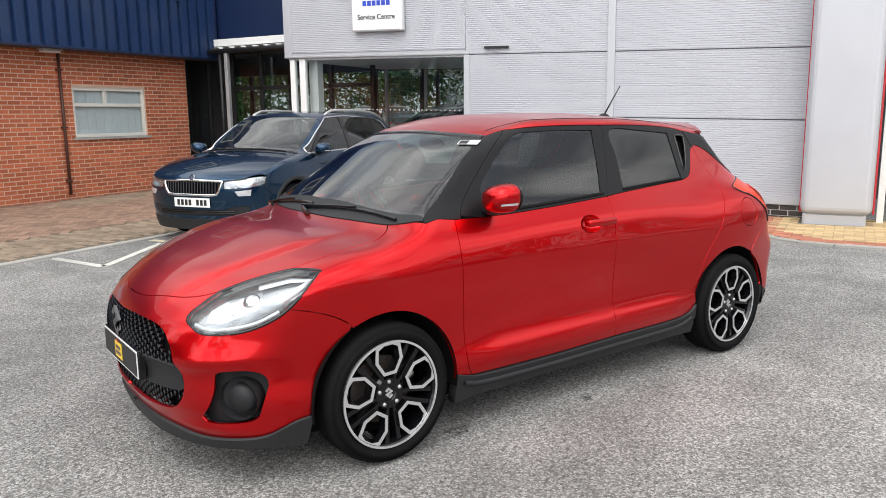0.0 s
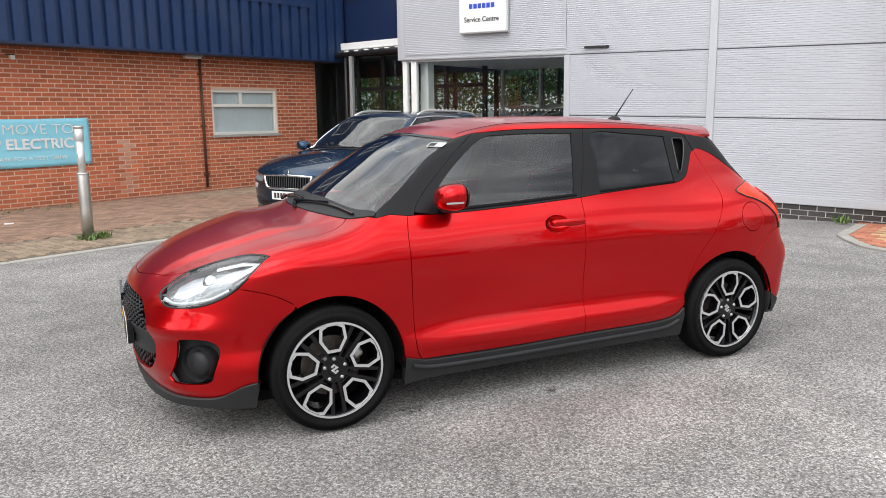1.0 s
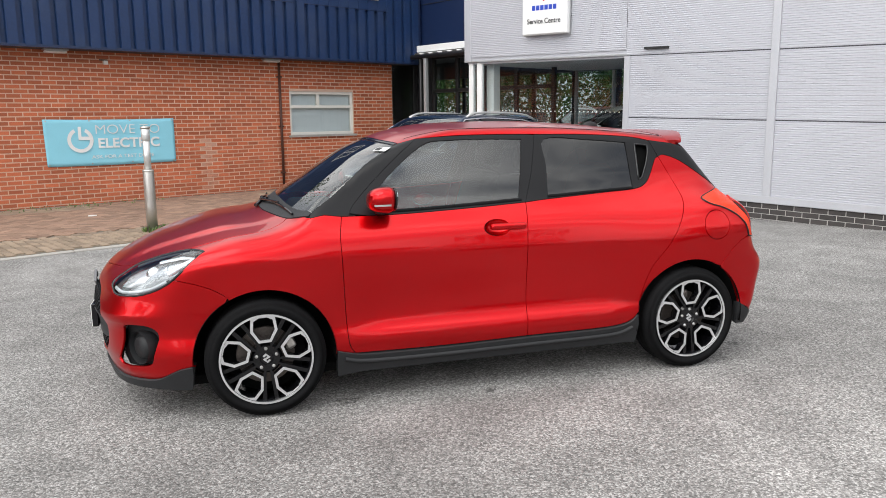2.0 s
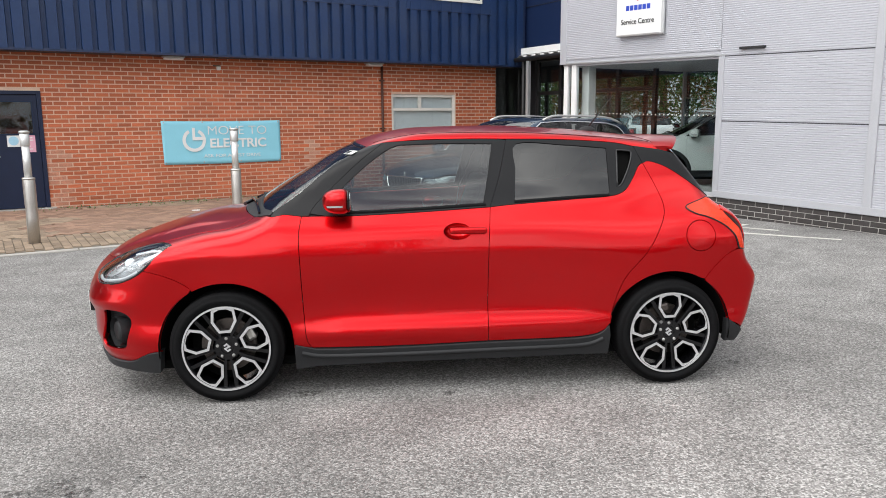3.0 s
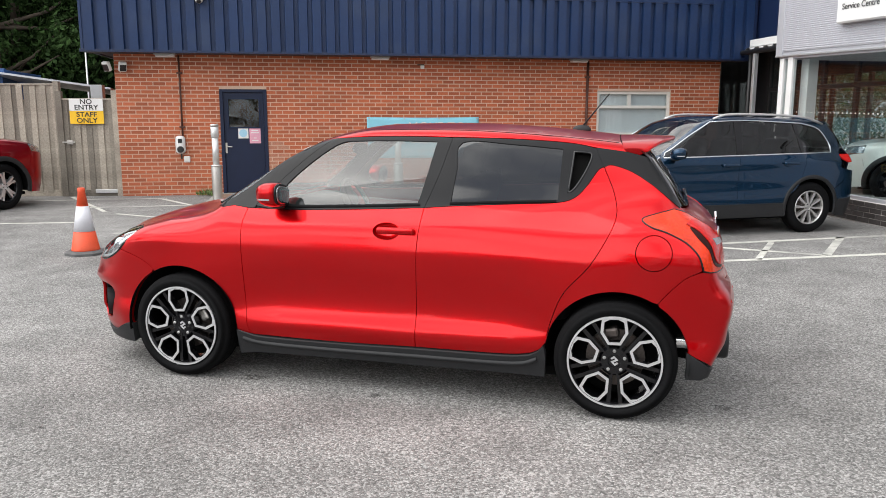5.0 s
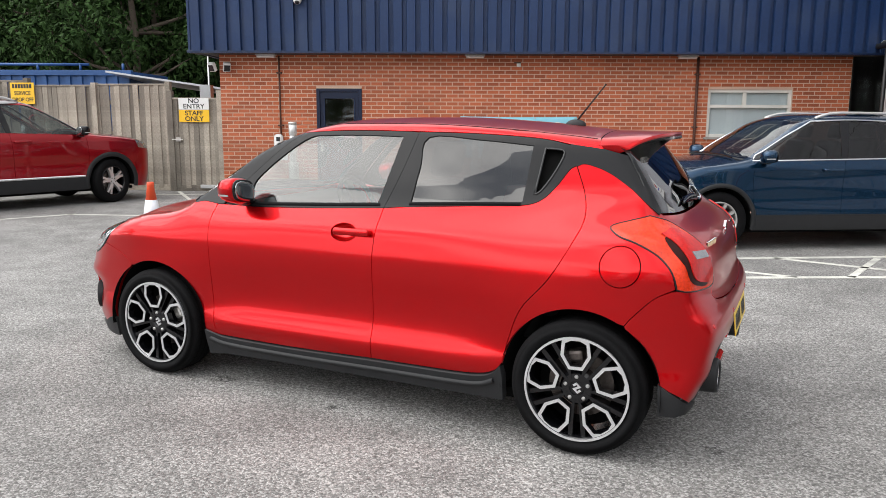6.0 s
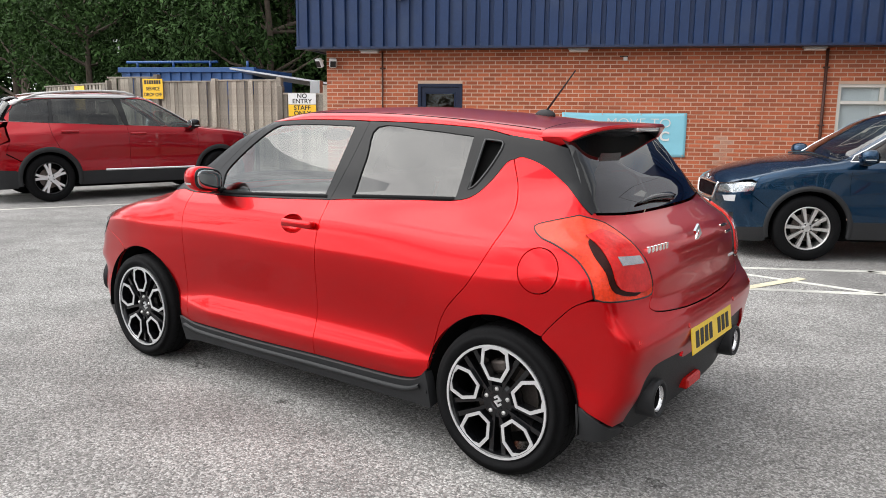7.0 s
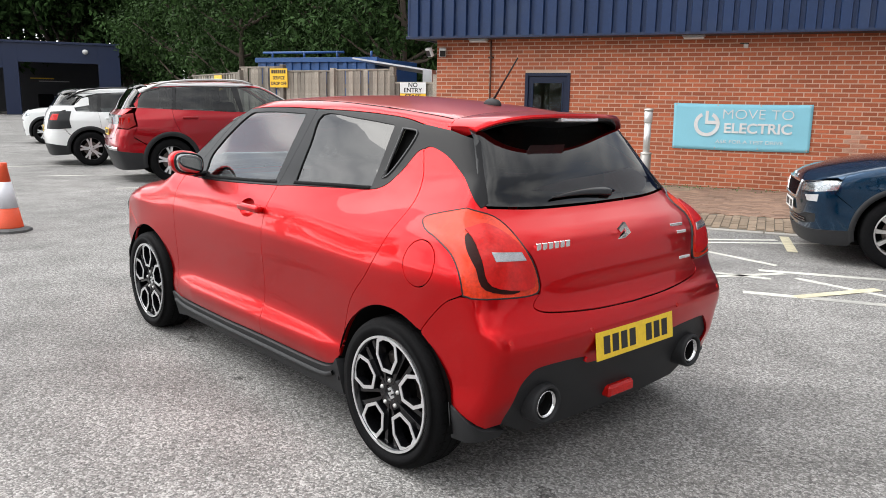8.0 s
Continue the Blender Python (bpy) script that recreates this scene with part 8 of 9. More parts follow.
def parked_car(kind, label, m, colour, style, wb, R, rim, roof_mat=None, plate="plate_white", hub=0.78, chrome_line=True, steer=0.0, rail=True, badge=True):
    root = thing("parked_car", label, "car", m)
    S = suv_shell(kind)
    b = Body(S, root)
    P, TP, RR, FR, tp, rr, fr = b.sds, b.tps, b.rrs, b.frs, b.tp, b.rr, b.fr
    blk, pla, gl = M["car_black"], M["car_plastic"], M["glass_suv"]
    SIDE, TOP = (0, -1, 0), (0, 0, -1)
    e = {"estate": dict(xa=0.92, xb=-0.18, xc=-1.06, b0=1.045, b1=1.085, zt=1.50, xt=0.16, tail=(-1.70, 1.17), q=-1.18, hood=1.05, cowl=1.10, base=0.42, ltop=0.770, lend=-1.82, yi=0.43, lh=0.088, tip=1.86),
         "crossover": dict(xa=0.95, xb=-0.18, xc=-1.10, b0=1.075, b1=1.15, zt=1.505, xt=0.20, tail=(-1.86, 1.21), q=-1.25, hood=1.10, cowl=1.13, base=0.44, ltop=0.93, lend=-1.86, yi=0.46, lh=0.115, tip=1.80),
         "compact": dict(xa=0.90, xb=-0.16, xc=-1.02, b0=0.99, b1=1.04, zt=1.40, xt=0.30, tail=(-1.55, 1.13), q=-1.10, hood=1.10, cowl=1.13, base=0.36, ltop=0.84, lend=-1.70, yi=0.44, lh=0.115, tip=1.66)}[kind]
    w2, AR = wb / 2, R + 0.055
    zb = lambda x: e["b0"] + (e["b1"] - e["b0"]) * (0.9 - x) / 2.4
    base = e["base"]
    low = lambda x0, x1: P([(x0 + (x1 - x0) * k / 6, base) for k in range(7)])
    beltl = lambda x0, x1: P([(x0 + (x1 - x0) * k / 8, zb(x0 + (x1 - x0) * k / 8)) for k in range(9)])
    lA = P(spl([(e["xa"], zb(e["xa"])), (e["xa"] + 0.02, 0.8), (e["xa"] - 0.01, base)], 5))
    lB = P(spl([(e["xb"], zb(e["xb"])), (e["xb"] + 0.02, 0.8), (e["xb"] + 0.02, base)], 5))
    zC = math.sqrt(max(AR * AR - (e["xc"] + 0.10 + w2) ** 2, 0.01)) + R
    lC = P(spl([(e["q"] - 0.05, zb(e["q"])), (e["q"] - 0.02, 0.95), (e["xc"] - 0.04, zC + 0.14), (e["xc"] + 0.10, zC), (e["xc"] + 0.16, base)], 5))
    roofm = roof_mat or colour
    t0, t1 = e["xt"], e["tail"][0] + 0.42
    zt = e["zt"]
    tops = spl([(t0, zt), (-0.4, zt + 0.018), (t1, zt - 0.02)], 5)
    tail_in = [(e["tail"][0] + 0.14, zt - 0.11), e["tail"]]
    arcF, arcR = lambda a0, a1: P(arc(w2, R, AR, a0, a1)), lambda a0, a1: P(arc(-w2, R, AR, a0, a1))
    hl_y = 0.80
    # headlamp edges
    lt, lz, yi, xt_ = e["ltop"], e["ltop"] - e["lh"], e["yi"], e["tip"]
    h_front = [tuple(fr(y, lt + 0.012 * (1 - y / yi))[:2]) for y in (0.0, 0.1, 0.2, 0.3, yi)]
    lamp_top = [fr(yi, lt), fr(0.55, lt + 0.018), fr(0.66, lt + 0.03)] + P([(xt_, lt + 0.05)])
    lamp_end = P([(xt_ + 0.03, lz + 0.045)])[0]
    lamp = lamp_top + [lamp_end, fr(0.66, lz + 0.005), fr(yi + 0.02, lz)]
    h_side = spl([tuple(lamp_top[-1][:2] - np.array((0.03, 0.012))), (xt_ - 0.18, 0.785), (1.45, 0.785), (1.28, 0.775), (e["hood"] + 0.03, 0.72)], 5)
    for side in "LR":
        sg_ = 1 if side == "L" else -1
        f = b.panel("front_door", lA + low(e["xa"] - 0.01, e["xb"] + 0.02)[1:] + lB[::-1][1:] + beltl(e["xb"], e["xa"])[1:-1], SIDE, colour, sides=side, res=0.05)[0]
        r = b.panel("rear_door", lB + low(e["xb"] + 0.02, e["xc"] + 0.16)[1:] + lC[::-1][1:] + beltl(e["q"] - 0.05, e["xb"])[1:-1], SIDE, colour, sides=side, res=0.05)[0]
        door_handle(b, f, e["xb"] + 0.16, zb(e["xb"]) - 0.125, sg_, 0.2, colour)
        door_handle(b, r, e["q"] + 0.22, zb(e["q"]) - 0.125, sg_, 0.2, colour)
        g1 = beltl(e["xa"] - 0.06, e["xb"] + 0.035) + P(spl([(e["xb"] + 0.035, zb(0)), (e["xb"] - 0.02, zt + 0.005)], 4))[1:] + P(spl([(e["xb"] - 0.02, zt + 0.005), (t0 - 0.02, zt - 0.012), ((t0 + e["xa"]) / 2, (zt + zb(0.5)) / 2 - 0.005), (e["xa"] - 0.06, zb(e["xa"]) + 0.03)], 4))[1:-1]
        b.panel("door_glass", g1, SIDE, M["glass_side"] if kind == "crossover" else gl, f, "tinted door window", sides=side, off=-0.008, lip=0, gap=0.004, res=0.06)
        g2 = beltl(e["xb"] - 0.035, e["q"] + 0.01) + P(spl([(e["q"] + 0.01, zb(e["q"])), (e["q"] + 0.05, zt - 0.012)], 4))[1:] + P(spl([(e["q"] + 0.05, zt - 0.012), (-0.5, zt + 0.008), (e["xb"] - 0.09, zt + 0.005)], 4))[1:-1]
        b.panel("door_glass", g2, SIDE, gl, r, "dark tinted door window", sides=side, off=-0.008, lip=0, gap=0.004, res=0.06)
        g3 = beltl(e["q"] - 0.04, e["tail"][0] + 0.06) + P([e["tail"], (e["tail"][0] + 0.14, zt - 0.12), (t1, zt - 0.035), (e["q"], zt - 0.018)])
        b.panel("quarter_glass", g3, SIDE, gl, None, "dark tinted quarter window", sides=side, off=-0.008, lip=0, gap=0.004, res=0.06)
        dlo = beltl(e["xa"] + 0.02, e["tail"][0] + 0.03) + P(spl([e["tail"], (e["tail"][0] + 0.14, zt - 0.10), (t1, zt - 0.02)], 4)) + P(tops[::-1])[1:] + P(spl([(t0, zt), ((t0 + e["xa"]) / 2, (zt + zb(0.5)) / 2 + 0.03), (e["xa"] + 0.02, zb(e["xa"]) + 0.01)], 5))[1:-1]
        b.panel("window_surround", dlo, SIDE, blk, None, "gloss black window surround", sides=side, holes=[g1, g2, g3], gap=0.0, lip=0.01, res=0.06)
        if kind == "crossover":
            rb_ = spl([(e["tail"][0] + 0.10, zt - 0.09), (t1, zt + 0.012), (-0.4, zt + 0.045), (t0 + 0.02, zt + 0.03), ((t0 + e["xa"]) / 2 + 0.03, (zt + zb(0.5)) / 2 + 0.055), (e["xa"] + 0.06, zb(e["xa"]) + 0.03)], 5)
            b.strip("roof_band", P(rb_), 0.075, 0.008, M["silver_paint"], None, "silver roof edge band", sides=side)
        if kind == "compact" and colour is M["car_white"]:
            b.panel("rear_panel", [rr(0.58, 1.03), rr(0.56, 0.70)] + P([(e["lend"] - 0.16, 0.70), (e["lend"] + 0.08, 0.72), (e["lend"] + 0.10, 1.04)]), (0.7, -0.7, 0), pla, None, "dark grey plastic rear corner panel", sides=side, off=0.006, lip=0.012, res=0.05)
        if chrome_line:
            b.strip("window_trim", dlo, 0.016, 0.006, M["chrome"], None, "bright window trim", sides=side, closed=True)
        wing = lA + P([(w2 - AR, base)]) + arcF(175, 20) + P([(w2 + AR + 0.02, base + 0.14)]) + [P([(xt_ + 0.05, lz + 0.012)])[0], lamp_end, lamp_top[-1]] + TP(h_side) + TP([(e["hood"] - 0.03, 0.755)]) + P([(e["xa"] + 0.02, zb(e["xa"]) + 0.004)])
        b.panel("front_wing", wing, (0, -0.88, -0.45), colour, sides=side, res=0.05)
        tl = e["lend"]
        qt = lC[::-1][:-1] + beltl(e["q"] - 0.05, e["tail"][0] + 0.03) + P(spl([e["tail"], (e["tail"][0] + 0.14, zt - 0.10), (t1, zt - 0.02)], 4)) + [rr(0.56, zt - 0.03), rr(0.64, 1.30), rr(0.70, 1.16)] + P([(tl, 1.08), (tl + 0.02, 0.90)]) + P([(tl - 0.05, 0.72), (-w2 - AR + 0.02, 0.60)]) + arcR(135, 14)
        b.panel("rear_quarter", qt, (0.3, -0.95, 0), colour, sides=side, res=0.05)
        sill = low(w2 - AR - 0.0, -w2 + AR) + P([(-w2 + AR, 0.24), (w2 - AR, 0.24)])
        b.panel("sill_trim", sill, SIDE, pla, None, "dark plastic sill trim", sides=side, off=0.008, lip=0.05, gap=0, res=0.08)
        if kind == "crossover":
            b.strip("sill_brightwork", P([(w2 - AR - 0.06 - k * 0.13, base + 0.005) for k in range(12)]), 0.035, 0.014, M["chrome"], None, "bright sill strip", sides=side)
        for wx, a in ((w2, (-14, 192)), (-w2, (-12, 194))):
            b.strip("arch_trim", P(arc(wx, R, AR + 0.022, *a)), 0.075 if kind != "estate" else 0.055, 0.010, pla, None, "dark plastic arch trim", sides=side)
            bm = bmesh.new()
            ln = arc(wx, R, AR + 0.004, -12, 192, 24)
            o_ = [bm.verts.new((x, 0.84 * sg_, z)) for x, z in ln]
            i_ = [bm.verts.new((x, 0.5 * sg_, z)) for x, z in ln]
            c_ = bm.verts.new((wx, 0.5 * sg_, R))
            for k in range(24):
                bm.faces.new((o_[k], o_[k + 1], i_[k + 1], i_[k]))
                bm.faces.new((i_[k], i_[k + 1], c_))
            part("arch_liner", bm, M["cavity"], root, smooth=True)
            wheel(root, wx, hub, R, R, rim, style, sg_, turn=11, steer=steer if wx > 0 else 0)
        pod(root, e["xa"] - 0.12, 0.985 if kind != "compact" else 0.95, zb(0.8) + 0.055, sg_, 1.05, colour if kind == "estate" else M["car_black"] if kind == "crossover" else colour, blk)
        pil = TP([(e["cowl"] - 0.08, 0.745)]) + TP(spl([(e["cowl"] - 0.10, 0.70), ((e["cowl"] + t0) / 2 - 0.02, 0.655), (t0 + 0.06, 0.575)], 4)) + P(spl([(t0, zt), ((t0 + e["xa"]) / 2, (zt + zb(0.5)) / 2 + 0.03), (e["xa"] + 0.02, zb(e["xa"]) + 0.008)], 5))
        b.panel("windscreen_pillar", pil, (-0.2, -0.8, -0.55), colour, sides=side, gap=0.0, res=0.05)
        if rail:
            pts = [tp(x, 0.59) for x in (0.08, 0.0, -0.1, -0.25, -0.45, -0.65, -0.85, -1.05, -1.25, -1.42, -1.55, -1.66)]
            sweep("roof_rail", [(p[0], p[1] * sg_, p[2] + 0.046 * min(1.0, i * 0.45, (len(pts) - 1 - i) * 0.45)) for i, p in enumerate(pts)], 0.017, M["alloy_silver"] if kind != "compact" else blk, root, "silver roof rail" if kind != "compact" else "black roof rail")
    mir = lambda pts: pts + [q * np.array((1, -1, 1)) for q in pts[::-1][1:-1]]
    hood = mir(TP(h_front)[:-1] + lamp_top + TP(h_side) + TP(spl([(e["hood"], 0.70), (e["hood"] + 0.03, 0.4), (e["hood"] + 0.05, 0.0)], 4))[1:])
    b.panel("bonnet", hood, TOP, colour, res=0.05)
    wt = spl([(t0 + 0.06, 0.575), (t0 + 0.11, 0.3), (t0 + 0.12, 0.0)], 4)
    ws = mir(TP(spl([(e["cowl"] + 0.0, 0.0), (e["cowl"] - 0.02, 0.4), (e["cowl"] - 0.10, 0.70)], 4)) + TP(spl([(e["cowl"] - 0.10, 0.70), ((e["cowl"] + t0) / 2 - 0.02, 0.655), (t0 + 0.06, 0.575)], 4))[1:] + TP(wt)[1:])
    b.panel("windscreen", ws, TOP, M["glass_clear"], None, "clear windscreen", off=-0.003, lip=0, gap=-0.004, res=0.06)
    sc = mir(TP([(e["hood"] + 0.05, 0.0), (e["hood"] + 0.03, 0.4), (e["hood"] - 0.02, 0.74), (e["cowl"] - 0.12, 0.72), (e["cowl"] - 0.05, 0.4), (e["cowl"] - 0.03, 0.0)]))
    b.panel("scuttle", sc, TOP, pla, None, "black scuttle panel", off=0.003, res=0.06)
    roof = mir(TP(wt[::-1]) + P(tops) + RR([(0.56, zt - 0.03)]) + TP([(t1 - 0.30, 0.45), (t1 - 0.33, 0.0)]))
    b.panel("roof", roof, TOP, roofm, res=0.06)
    # rear end
    rgl = mir(RR(spl([(0.0, 1.13), (0.45, 1.135), (0.66, 1.15)], 4)) + RR(spl([(0.66, 1.16), (0.62, 1.28), (0.56, zt - 0.06)], 4)) + RR([(0.4, zt - 0.045), (0.0, zt - 0.04)]))
    gate = mir(RR([(0.0, 1.125), (0.45, 1.13), (0.69, 1.15), (0.70, 1.05), (0.62, 0.84), (0.60, 0.70), (0.3, 0.665), (0.0, 0.66)]))
    g_ = b.panel("tailgate", gate, (1, 0, 0), colour, res=0.05)[0]
    b.panel("rear_glass", rgl, (1, 0, 0), gl, g_, "dark rear window", lip=0, res=0.06)
    sp_ = mir([tp(t1 - 0.30, 0.0) * 1, tp(t1 - 0.28, 0.45), rr(0.57, zt - 0.025), rr(0.50, zt - 0.055), rr(0.0, zt - 0.05)])
    b.panel("tail_spoiler", sp_, (0.6, 0, -0.8), colour if kind == "estate" else blk, None, sides="L", off=0.02, lip=0.03, gap=0, res=0.06)
    rl = [rr(0.66, 0.985), rr(0.66, 0.865)] + P([(e["lend"] - 0.16, 0.865), (e["lend"] - 0.12, 0.985)]) if kind == "compact" else [rr(0.70, 1.06), rr(0.64, 0.965)] + P([(e["lend"] - 0.13, 0.945), (e["lend"] - 0.02, 1.0), (e["lend"] + 0.01, 1.06)]) if kind == "estate" else [rr(0.70, 1.05), rr(0.63, 0.86)] + P([(e["lend"] - 0.12, 0.84), (e["lend"] + 0.0, 0.90), (e["lend"] - 0.02, 1.08)])
    tls = b.panel("tail_lamp", rl, (0.7, -0.7, 0), M["lamp_red"] if kind != "crossover" else M["lamp_dark"], None, "red tail lamp", sides="LR", off=0.008, lip=0.02, res=0.04)
    if kind == "crossover":
        for tl_, s in zip(tls, (1, -1)):
            for y in (0.70, 0.755, 0.81):
                c = rr(y, 0.96)
                box("lamp_claw", (c[0] - 0.022, c[0] + 0.01, y - 0.014, y + 0.014, 0.90, 1.01), M["lamp_red"], tl_, m=Matrix.Diagonal((1, s, 1, 1)), bevel=0.004)
        gb = mir(RR([(0.0, 1.05), (0.69, 1.05), (0.63, 0.90), (0.0, 0.90)]))
        b.panel("tailgate_band", gb, (1, 0, 0), blk, g_, "gloss black tailgate band", off=0.006, lip=0.008, res=0.06)
    rb = RR([(0.0, 0.655), (0.3, 0.66), (0.60, 0.695), (0.63, 0.84)]) + P([(e["lend"] - 0.12, 0.83), (e["lend"] + 0.01, 0.88), (e["lend"] - 0.05, 0.70), (-w2 - AR + 0.02, 0.59)]) + arcR(137, 172)[1:] + P([(-w2 - AR - 0.06, base + 0.03)]) + RR([(0.72, base + 0.06), (0.0, base + 0.06)])
    b.panel("rear_bumper", rb, (0.8, -0.6, 0), colour, None, sides="M", gap=0.001, res=0.05)
    rb2 = RR([(0.0, base + 0.06), (0.72, base + 0.06)]) + P([(-w2 - AR - 0.06, base + 0.03), (-w2 - AR, base - 0.05), (-w2 - AR - 0.05, 0.22)]) + RR([(0.66, 0.20), (0.0, 0.20)])
    rt_ = b.panel("bumper_trim", rb2, (0.8, -0.6, 0), pla, None, "dark plastic lower rear bumper", sides="M", off=0.006, gap=0, lip=0.04, res=0.06)[0]
    if kind == "crossover":
        b.strip("bumper_brightwork", RR([(y, 0.53) for y in (0.74, 0.6, 0.4, 0.2, 0.0, -0.2, -0.4, -0.6, -0.74)]), 0.06, 0.012, M["chrome"], rt_, "bright bumper strip")
    mp = Matrix.Translation((rr(0.0, 0.78)[0] - 0.015, 0, 0.78 if kind != "compact" else 0.70)) @ pose(0, 0, 0, 0, 0, -90)
    bars_plate("number_plate", root, mp, 0.52, 0.111, M["plate_yellow"], 8, M["black"], "yellow number plate with plain dark bars")
    # front end
    gz0, gz1 = (lz - 0.04, lt - 0.03) if kind != "estate" else (0.605, lt + 0.004)
    gw = yi - 0.012
    gr = FR(spl([(0.0, gz0), (gw - 0.12, gz0 + 0.003), (gw - 0.05, gz0 + 0.035), (gw, gz1 - 0.015), (gw - 0.05, gz1), (0.0, gz1 + 0.008)], 4))
    lo = FR([(0.0, 0.30), (0.5, 0.31), (0.66, 0.36), (0.60, 0.45), (0.0, 0.46)] if kind != "estate" else [(0.0, 0.355), (0.5, 0.36), (0.70, 0.40), (0.715, 0.48), (0.56, 0.475), (0.42, 0.435), (0.0, 0.425)])
    arch_f = arcF(19, -8)
    zl = 0.24 if kind != "estate" else 0.34
    fbp = TP(h_front) + [fr(yi + 0.02, lz), fr(0.66, lz + 0.005), lamp_end] + P([(xt_ + 0.05, lz + 0.012), (w2 + AR + 0.02, base + 0.14)]) + arch_f + P([(w2 + AR + 0.03, zl)]) + FR([(0.6, zl - 0.03), (0.0, zl - 0.04)]) + lo[:1] + lo[1:] + gr
    b.panel("front_bumper", fbp, (-0.8, -0.6, 0), colour, None, sides="M", gap=0.001, res=0.045)
    if kind == "estate":
        fs_ = P(arc(w2, R, AR, 8, -10))[:-1] + P([(w2 + AR + 0.03, 0.20)]) + FR([(0.6, 0.18), (0.0, 0.17), (0.0, zl - 0.03), (0.6, zl - 0.02)]) + P([(w2 + AR + 0.03, zl + 0.01)])
        b.panel("front_skirt", fs_, (-0.8, -0.6, 0), pla, None, "dark plastic lower front skirt", sides="M", off=0.008, lip=0.04, gap=0, res=0.06)
    gp = b.panel("grille", mir(gr), (-1, 0, 0), M["cavity"], None, "black slatted grille", off=-0.03, lip=0, gap=-0.02, res=0.06)[0]
    for i in range(-9, 10):
        y = i * (gw - 0.05) / 9
        c0, c1 = fr(y, gz0 + 0.03), fr(y, gz1 - 0.015)
        bm = bmesh.new()
        add_tube(bm, c0 - np.array((0.012, 0, 0.02)), c1 - np.array((0.012, 0, -0.005)), 0.010, seg=6)
        part("slat", bm, blk, gp)
    b.strip("grille_frame", mir(gr), 0.028, 0.008, M["chrome"], gp, "bright grille frame", closed=True)
    b.panel("lower_intake", mir(lo), (-1, 0, 0), pla, None, "dark plastic lower intake", off=-0.008, lip=0.0, gap=-0.004, res=0.06)
    for z in ((0.35, 0.40) if kind != "estate" else (0.385, 0.41)):
        b.strip("intake_bar", FR([(y, z) for y in (-0.55, -0.4, -0.2, 0, 0.2, 0.4, 0.55)]), 0.018, 0.004, blk, root)
    ls = b.panel("headlamp", lamp, (-0.7, -0.68, -0.2), M["lamp_inner"], None, "clear headlamp", sides="LR", off=-0.012, lip=0, gap=-0.004, res=0.035)
    b.panel("lens", lamp, (-0.7, -0.68, -0.2), M["lens"], {"L": ls[0], "R": ls[1]}, "clear lamp lens", sides="LR", lip=0, gap=0.001, res=0.035)
    b.strip("lamp_edge", lamp, 0.014, 0.002, blk, {"L": ls[0], "R": ls[1]}, sides="LR", closed=True)
    fl = FR([(0.50, lz - 0.05), (0.66, lz - 0.045), (0.70, lz - 0.10), (0.55, lz - 0.12)] if kind != "estate" else [(0.57, lz - 0.025), (0.745, lz - 0.005), (0.735, lz - 0.08), (0.61, lz - 0.085)])
    b.panel("fog_lamp", fl, (-0.85, -0.5, 0), M["lamp_clear"], None, "clear fog lamp", sides="LR", off=0.003, lip=0.01, res=0.04)
    mp = Matrix.Translation((fr(0.0, (gz0 - 0.09 if kind != "estate" else 0.515))[0] + 0.012, 0, (gz0 - 0.09 if kind != "estate" else 0.515))) @ pose(0, 0, 0, 0, 0, 90)
    bars_plate("number_plate", root, mp, 0.52, 0.111, M[plate], 8, M["black"], "white number plate with plain dark bars")
    c = fr(0.0, lt + 0.03)
    bm = bmesh.new()
    m_ = Matrix.Translation((c[0] + 0.004, 0, lt + 0.045)) @ Matrix.Rotation(radians(70), 4, "Y")
    bmesh.ops.create_cone(bm, cap_ends=True, segments=20, radius1=0.04, radius2=0.036, depth=0.012, matrix=m_)
    part("emblem", bm, M["chrome"], root, "round chrome emblem")
    for (y0, y1) in ((-0.62, 0.0), (0.0, 0.6)):
        bm = bmesh.new()
        pts = [tp(e["cowl"] - 0.02, y0 + (y1 - y0) * k / 6) + np.array((0.0, 0, 0.02)) for k in range(7)]
        for p, q in zip(pts, pts[1:]):
            add_tube(bm, p, q, 0.010, seg=6)
        part("wiper", bm, blk, root, "black windscreen wiper")
    cabin_fit(b, 0.24, e["xa"] - 0.12, zb(0.5) - 0.02, 0.74, 2, 0.55, M["cabin"], (0.12, -0.75))
    return root


M["silver_paint"] = paint("silver_roof_paint", (0.62, 0.60, 0.60), 0.6, 0.3)
blue_car = parked_car("estate", "metallic dark blue SUV with silver roof rails and ten-spoke wheels", pose(8.62, 6.90, 0, 0, 0, 185.5) @ Matrix.Diagonal((0.955, 0.97, 0.955, 1)), M["car_navy"], "ten", 2.638, 0.345, 0.232)
red_car = parked_car("crossover", "metallic dark red SUV with black arch trim and bright sill strips", pose(-2.93, 10.02, 0, 0, 0, 52) @ Matrix.Diagonal((1.05, 1.05, 1.08, 1)), M["car_maroon"], "five", 2.675, 0.345, 0.235, chrome_line=False, steer=14)
white_car = parked_car("compact", "white rounded crossover with black arch trim and roof rails", pose(-6.60, 11.65, 0, 0, 0, 52) @ Matrix.Diagonal((1.07, 1.07, 1.08, 1)), M["car_white"], "five", 2.595, 0.325, 0.22, chrome_line=False)
far_car = copy_thing(white_car, pose(-13.2, 16.3, 0, 0, 0, 215))
tagged(far_car, "white car parked beyond the other cars, mostly hidden")
